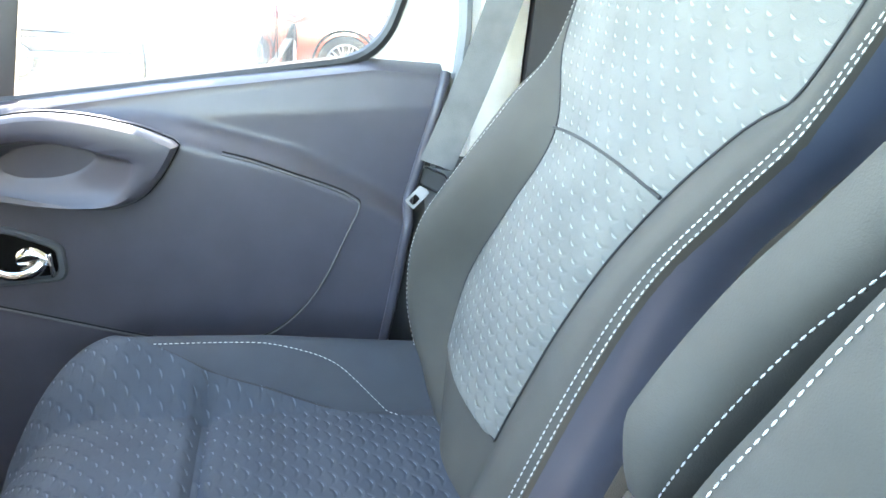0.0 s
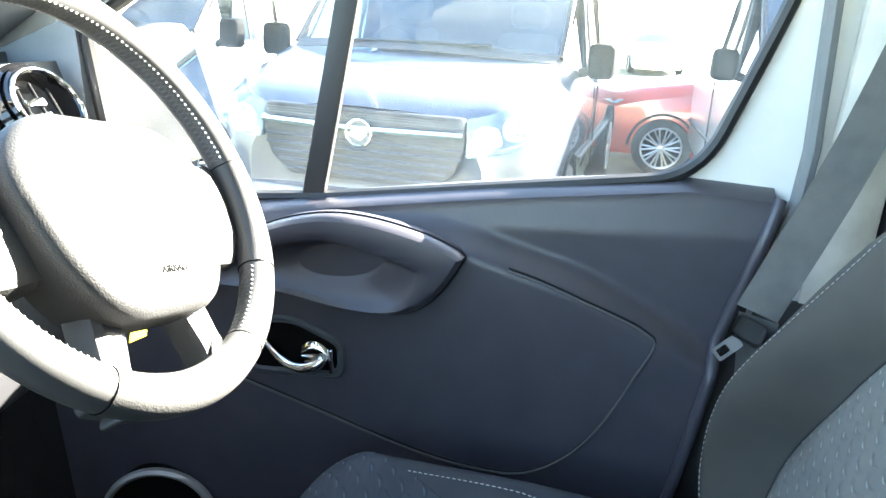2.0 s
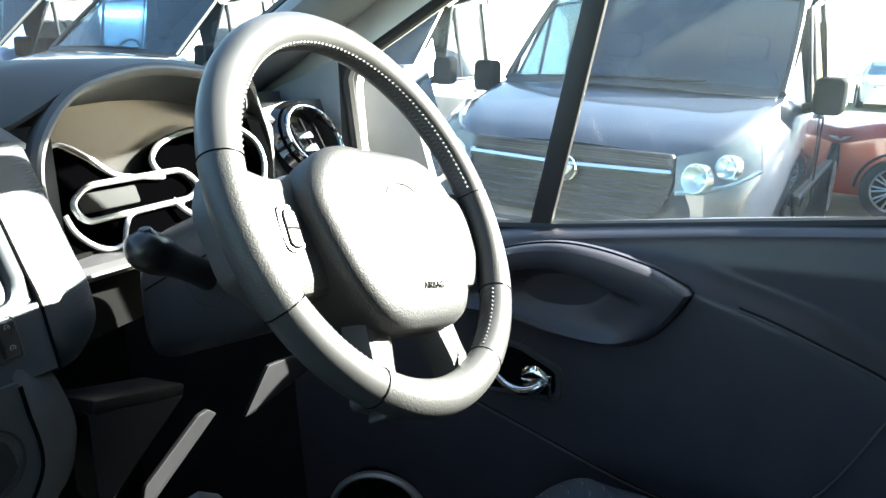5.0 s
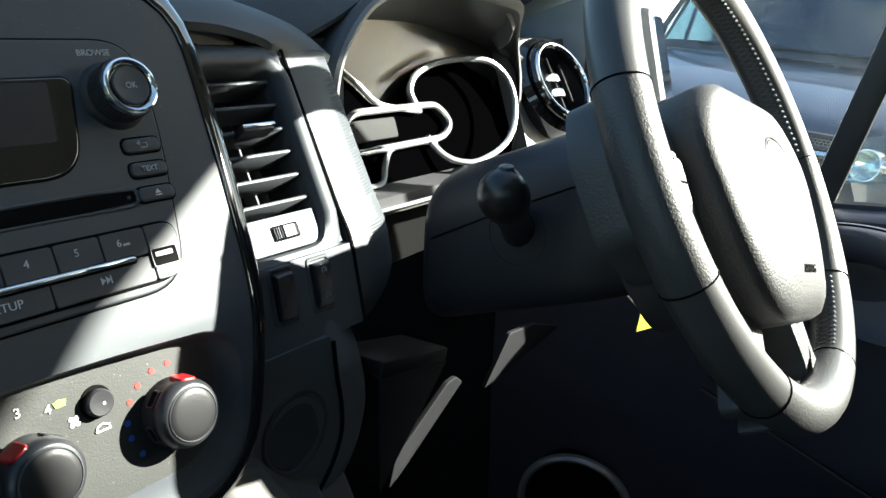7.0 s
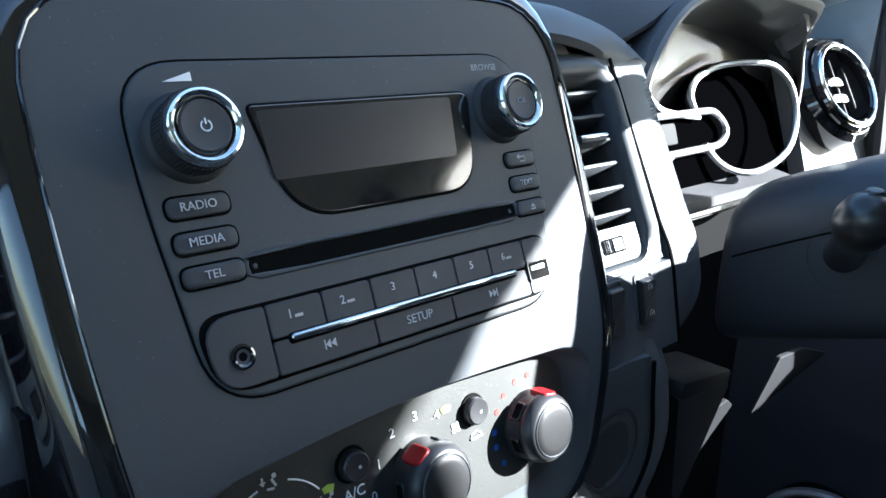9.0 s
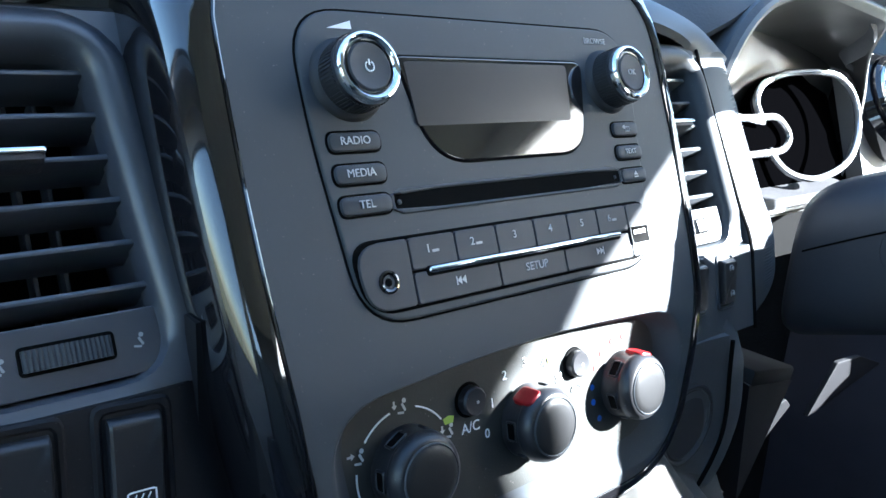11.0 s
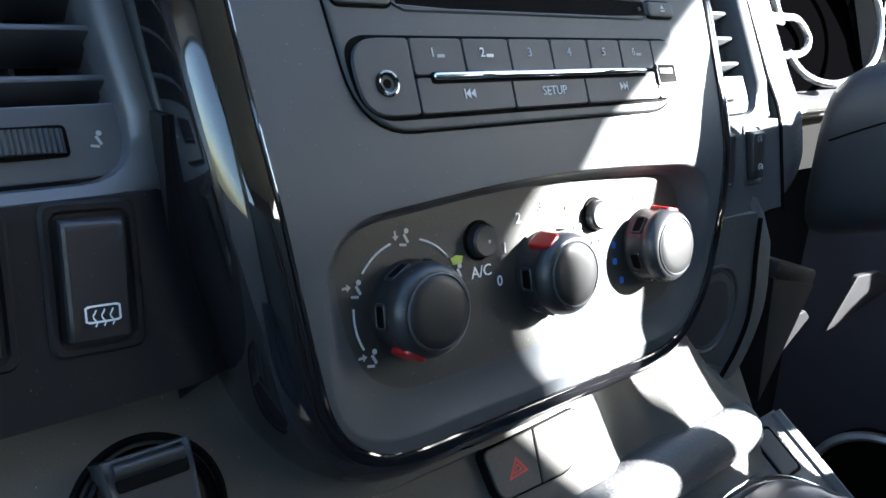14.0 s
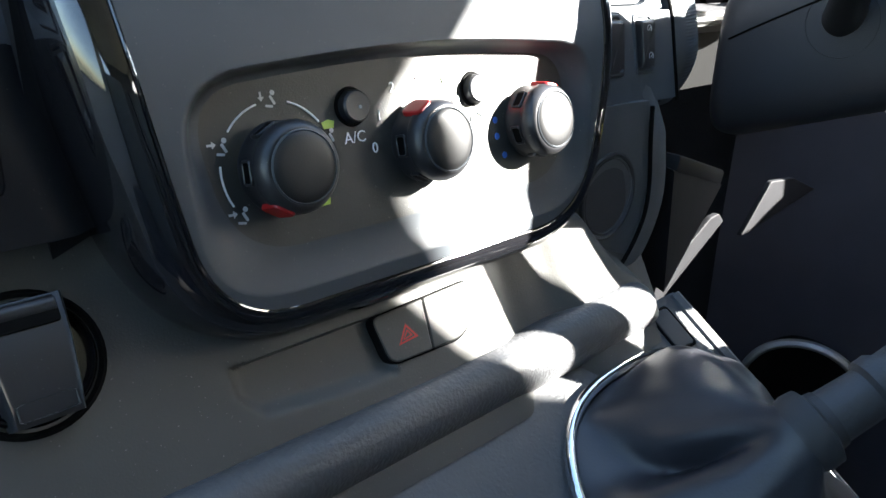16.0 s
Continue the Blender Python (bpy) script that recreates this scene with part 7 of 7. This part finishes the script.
def van(y, color, name_label, x=4.10, turn=0.0):
    """A panel van, nose towards -x. Built at the origin of its base."""
    v = empty("van", name_label, "van", "parked vans")
    P = color
    prof = [(0.05, 0.97, 0.50, 0.40, 0.72), (-0.01, 1.000, 0.66, 0.54, 0.74), (0.04, 1.035, 0.79, 0.64, 0.80), (0.13, 1.08, 0.88, 0.72, 0.88), (0.42, 1.17, 0.955, 0.82, 1.02), (0.85, 1.250, 0.975, 0.88, 1.12), (0.98, 1.28, 0.975, 0.88, 1.15), (1.25, 1.55, 0.975, 0.885, 1.18), (1.60, 1.83, 0.975, 0.855, 1.20), (1.85, 1.93, 0.975, 0.84, 1.20), (2.25, 1.96, 0.975, 0.84, 1.2), (4.6, 1.95, 0.97, 0.82, 1.2), (4.95, 1.90, 0.95, 0.80, 1.2), (5.0, 1.80, 0.93, 0.78, 1.2)]
    # open at the windscreen and the two cab doors' windows
    holes = {(r, j) for r in (6, 7) for j in range(5, 13)} | {(r, j) for r in (7, 8, 9) for j in (3, 4, 13, 14)}
    part("body", loft_body(prof, 1, 0.30, holes), P, v)
    part("windscreen", quad_patch((0.955, 0.860, 1.275), (0.955, -0.860, 1.275), (1.62, -0.815, 1.835), (1.62, 0.815, 1.835), 12, 8, (-0.07, 0, 0.03), (0.005, 0, 0)), SCREEN_GLASS, v, "clear windscreen")
    part("screen_seal", sweep(smooth_path([(0.95, 0.865, 1.275), (1.24, 0.852, 1.53), (1.56, 0.822, 1.80), (1.60, 0.760, 1.838), (1.56, 0.4, 1.87), (1.545, 0, 1.875), (1.56, -0.4, 1.87), (1.60, -0.760, 1.838), (1.56, -0.822, 1.80), (1.24, -0.852, 1.53), (0.95, -0.865, 1.275)], 4), 0.020, 6), GRILLE, v)
    cab = part("cab", box(bmesh.new(), pose(2.42, 0, 1.20), 0.04, 1.72, 1.36, 0.01), CAB_SHADE, v, "cab painted near-black for its shade, with bulkhead, dash and seats")
    part("dash", slab(lambda p, q: Vector((lerp(0.98, 1.42, q), lerp(-0.86, 0.86, p), 1.22 + 0.05 * math.sin(math.pi * q) - 0.05 * q)), 8, 6, (0, 0, -0.35)), CAB_SHADE, cab)
    for sy in (-0.45, 0.45):
        part("seat_back", prism(bmesh.new(), basis((1.98, sy, 1.02), (0, -1, 0), (0.25, 0, 1)), rounded([(-0.24, -0.35), (0.24, -0.35), (0.22, 0.38), (-0.22, 0.38)], 0.08, 5), -0.08, 0.05, 0.04), CAB_TRIM, cab)
        part("headrest", prism(bmesh.new(), basis((2.06, sy, 1.52), (0, -1, 0), (0.2, 0, 1)), rrect(0.27, 0.18, 0.06), -0.05, 0.05, 0.03), CAB_TRIM, cab)
    part("wheel_rim", sweep([basis((1.52, 0.42, 1.22), (0, -1, 0), (0.5, 0, 1)) @ Vector((0.19 * math.cos(a), 0.19 * math.sin(a), 0)) for a in [2 * math.pi * k / 28 for k in range(28)]], 0.015, 6, closed=True), GRILLE, cab)
    part("wiper", sweep([(0.90, 0.55, 1.305), (0.88, 0.1, 1.325), (0.90, -0.45, 1.325)], 0.010, 6), GRILLE, v)
    part("scuttle", quad_patch((0.87, 0.84, 1.245), (0.87, -0.84, 1.245), (0.97, -0.86, 1.290), (0.97, 0.86, 1.290), 10, 3, (-0.07, 0, 0.03), (0, 0, 0.006)), GRILLE, v)
    # front: grille, chrome bar, lamps, bumper
    FM = basis((0.0, 0, 0), (0, -1, 0), (0, 0, 1))
    gr = [(-0.40, 0.625), (0.40, 0.625), (0.52, 0.72), (0.562, 0.86), (0.556, 1.004), (-0.556, 1.004), (-0.562, 0.86), (-0.52, 0.72)]
    gp = part("grille", prism(bmesh.new(), Matrix.Translation((-0.035, 0, 0)) @ FM, rounded(gr, 0.03, 5), -0.10, 0.0, 0.01), GRILLE, v, "dark slatted grille")
    for k in range(5):
        z = 0.660 + 0.044 * k
        w = lerp(0.43, 0.545, min(1, k / 3))
        part("slat", sweep([(-0.036 - 0.006 * (1 - (t / w) ** 2), t, z) for t in [-w + 2 * w * j / 10 for j in range(11)]], 0.011, 6, flat=0.7), SLAT, gp)
    strip = part("mesh_strip", quad_patch((-0.038, 0.545, 0.950), (-0.038, -0.545, 0.950), (-0.034, -0.550, 0.996), (-0.034, 0.550, 0.996), 10, 2), SLAT, gp)
    holes_ = bmesh.new()
    for r in range(3):
        for j in range(58):
            box(holes_, pose(-0.040, -0.522 + 0.0183 * (j + 0.5 * (r % 2)), 0.960 + 0.0125 * r), 0.003, 0.011, 0.007)
    tagged(part("mesh_holes", holes_, GAP, strip), "rows of small dark holes", kind="stuff")
    part("chrome_bar", sweep([(-0.050, t, 0.916 - 0.014 * (1 - abs(t) / 0.555)) for t in [-0.555 + 1.11 * j / 12 for j in range(13)]], 0.023, 8, flat=1.0), CHROME, gp, "chrome bar")
    BM = at(Matrix.Translation((-0.062, 0, 0)) @ FM, 0, 0.884)
    bd = part("badge", lathe(BM, [(0.074, -0.02), (0.074, 0.004), (0.060, 0.002), (0.001, 0.004)], 28), SLAT, gp, "round badge")
    part("badge_ring", lathe(BM, [(0.076, 0.000), (0.074, 0.010), (0.066, 0.012), (0.060, 0.004)], 28, cap=False), CHROME, bd, "chrome ring")
    part("badge_bar", prism(bmesh.new(), BM, rounded([(-0.058, -0.010), (0.012, -0.042), (0.056, 0.010), (-0.010, 0.040)], 0.018, 4), 0.002, 0.010, 0.003), ALLOY, bd)
    for s in (1, -1):
        la, lb, lc, ld = (-0.035, s * 0.575, 0.812), (0.125, s * 0.935, 0.945), (0.40, s * 0.860, 1.155), (-0.005, s * 0.566, 1.000)
        lamp = part("headlamp", quad_patch(la, lb, lc, ld, 14, 10, (-0.085, s * 0.030, -0.020), (0.05, 0, 0)), LAMP_DARK, v, "clear headlamp with chrome bowls")
        for ry, rz, rx, rr in ((0.672, 0.905, -0.064, 0.072), (0.800, 0.968, -0.010, 0.058)):
            part("reflector", lathe(basis((rx, s * ry, rz), (0, -1, 0), (0.2, 0, 1)) @ Matrix.Rotation(radians(22 * s), 4, "Y"), [(rr * 1.08, -0.030), (rr, 0.012), (rr * 0.94, 0.012), (rr * 0.70, -0.016), (rr * 0.32, -0.028), (rr * 0.26, -0.006), (0.001, -0.002)], 24), HEADLAMP, lamp)
        part("light_strip", sweep(smooth_path([(-0.050, s * 0.585, 0.822), (-0.062, s * 0.70, 0.850), (-0.012, s * 0.83, 0.888), (0.110, s * 0.930, 0.948)], 5), 0.012, 6), HEADLAMP, lamp)
        part("lens", slab(lambda p, q: Vector(la).lerp(Vector(lb), p).lerp(Vector(ld).lerp(Vector(lc), p), q) + Vector((-0.085 * 4 * p * (1 - p) - 0.024 - 0.03 * math.sin(math.pi * p), s * 0.030 * 4 * p * (1 - p), -0.02 * 4 * p * (1 - p))), 16, 10, (0.003, 0, 0)), GLASS, lamp, "clear lens")
        mrr = part("mirror", prism(bmesh.new(), basis((1.08, s * 1.09, 1.275), (0, -1, 0), (0, 0, 1)), rrect(0.165, 0.21, 0.05), -0.05, 0.06, 0.03, open_back=False), GAP, v, "black door mirror")
        part("mirror_arm", sweep([(1.12, s * 0.95, 1.19), (1.10, s * 1.05, 1.22)], 0.030, 8), GAP, mrr)
        part("side_window", quad_patch((1.24, s * 0.974, 1.175), (2.27, s * 0.974, 1.195), (2.27, s * 0.848, 1.885), (1.60, s * 0.858, 1.775), 6, 6, (0, 0, 0), (0, 0.004 * s, 0)), SCREEN_GLASS, v)
        part("window_frame", sweep([(1.26, s * 0.978, 1.19), (2.23, s * 0.978, 1.21), (2.23, s * 0.862, 1.84), (1.62, s * 0.868, 1.77)], 0.015, 6, closed=True), GRILLE, v)
        part("quarter_bar", sweep([(1.66, s * 0.968, 1.20), (1.66, s * 0.872, 1.78)], 0.016, 6), GRILLE, v)
        part("side_moulding", sweep([(1.40, s * 0.978, 0.62), (3.55, s * 0.978, 0.62)], 0.016, 8), RUBBER, v)
        for wx in (0.95, 4.05):
            road_wheel(v, wx, s * 0.880, 0.33, s)
            part("arch", sweep([(wx + 0.39 * math.cos(a), s * 0.978, 0.33 + 0.39 * math.sin(a)) for a in [math.pi * k / 14 for k in range(15)]], 0.012, 6), GAP, v)
        part("door_handle", box(bmesh.new(), pose(2.02, s * 0.985, 1.10), 0.16, 0.03, 0.035, 0.01), P, v)
        part("door_gap", sweep([(2.2, s * 0.982, 0.42), (2.2, s * 0.982, 1.2), (2.2, s * 0.90, 1.72)], 0.006, 6), GAP, v)
    part("lower_bumper", prism(bmesh.new(), Matrix.Translation((-0.02, 0, 0)) @ FM, rounded([(-0.80, 0.30), (0.80, 0.30), (0.86, 0.50), (0.80, 0.56), (-0.80, 0.56), (-0.86, 0.50)], 0.04, 4), -0.12, 0.02, 0.02), P, v)
    part("number_plate", box(bmesh.new(), pose(-0.055, 0, 0.43), 0.012, 0.52, 0.11, 0.004), THREAD, v, "plain pale number plate")
    v.matrix_basis = parked(x, y, turn, 1.05)
    return v


SCREEN_GLASS = glass_material("dark_windscreen_glass", (0.52, 0.64, 0.70), 0.006, 0.11)
GREY_PAINT = paint("graphite_grey_paint", (0.045, 0.052, 0.072))
WHITE_PAINT = paint("white_paint", (0.80, 0.80, 0.79))
SILVER_PAINT = paint("silver_paint", (0.50, 0.50, 0.49))
BLUE_PAINT = paint("mid_blue_paint", (0.10, 0.17, 0.30))
RED_PAINT = paint("orange_red_paint", (0.42, 0.050, 0.018))
van(1.43, GREY_PAINT, "graphite grey panel van parked nose-on with chrome grille bar", 3.92, -5.0)
van(-1.80, WHITE_PAINT, "white panel van parked beside the grey van", 4.6)
van(4.15, WHITE_PAINT, "white panel van parked in the row", 4.4)
van(6.9, SILVER_PAINT, "silver van parked in the row", 4.6)
van(9.6, BLUE_PAINT, "blue van parked at the end of the row", 4.6)


def hatchback(x, y, color, label, turn=0.0):
    """A small hatchback, nose towards -x before turning."""
    c = empty("car", label, "car", "parked cars")
    prof = [(0.05, 0.72, 0.66, 0.60, 0.56), (0.0, 0.76, 0.74, 0.66, 0.60), (0.10, 0.82, 0.84, 0.70, 0.66), (0.6, 0.94, 0.88, 0.74, 0.80), (1.15, 1.02, 0.89, 0.76, 0.90), (1.55, 1.25, 0.89, 0.68, 0.92), (2.0, 1.44, 0.89, 0.62, 0.94), (2.7, 1.49, 0.89, 0.62, 0.95), (3.4, 1.42, 0.88, 0.60, 0.96), (3.9, 1.10, 0.86, 0.66, 0.94), (4.1, 0.95, 0.82, 0.66, 0.85), (4.12, 0.70, 0.78, 0.62, 0.6)]
    part("body", loft_body(prof, 1, 0.22), color, c)
    part("windscreen", quad_patch((1.16, 0.72, 1.035), (1.16, -0.72, 1.035), (1.95, -0.60, 1.440), (1.95, 0.60, 1.440), 8, 6, (-0.06, 0, 0.03)), SCREEN_GLASS, c)
    for s in (1, -1):
        part("side_window", quad_patch((1.45, s * 0.885, 0.985), (3.3, s * 0.88, 1.0), (3.1, s * 0.68, 1.39), (2.0, s * 0.685, 1.39), 6, 4, (0, 0, 0), (0, 0.004 * s, 0)), SCREEN_GLASS, c)
        part("headlamp", quad_patch((0.01, s * 0.45, 0.66), (0.16, s * 0.80, 0.68), (0.40, s * 0.84, 0.80), (0.06, s * 0.5, 0.76), 6, 4, (-0.03, 0, 0), (0.02, 0, 0)), HEADLAMP, c)
        part("mirror", box(bmesh.new(), pose(1.5, s * 0.98, 1.02), 0.14, 0.18, 0.12, 0.04), color, c)
        for wx in (0.85, 3.35):
            road_wheel(c, wx, s * 0.815, 0.315, s)
            part("arch", sweep([(wx + 0.36 * math.cos(a), s * 0.885, 0.315 + 0.36 * math.sin(a)) for a in [math.pi * k / 14 for k in range(15)]], 0.016, 6), GAP, c)
    c.matrix_basis = parked(x, y, turn)
    return c


hatchback(9.30, 0.32, RED_PAINT, "orange-red hatchback parked side-on with alloy wheels", -90)
hatchback(17.0, -3.5, WHITE_PAINT, "white hatchback parked far across the field", 0)
hatchback(27.0, -1.6, WHITE_PAINT, "white hatchback parked far across the field", 0)
hatchback(17.5, 1.8, SILVER_PAINT, "silver hatchback parked far across the field", 0)
hatchback(24.0, -6.0, SILVER_PAINT, "silver hatchback parked far across the field", 0)
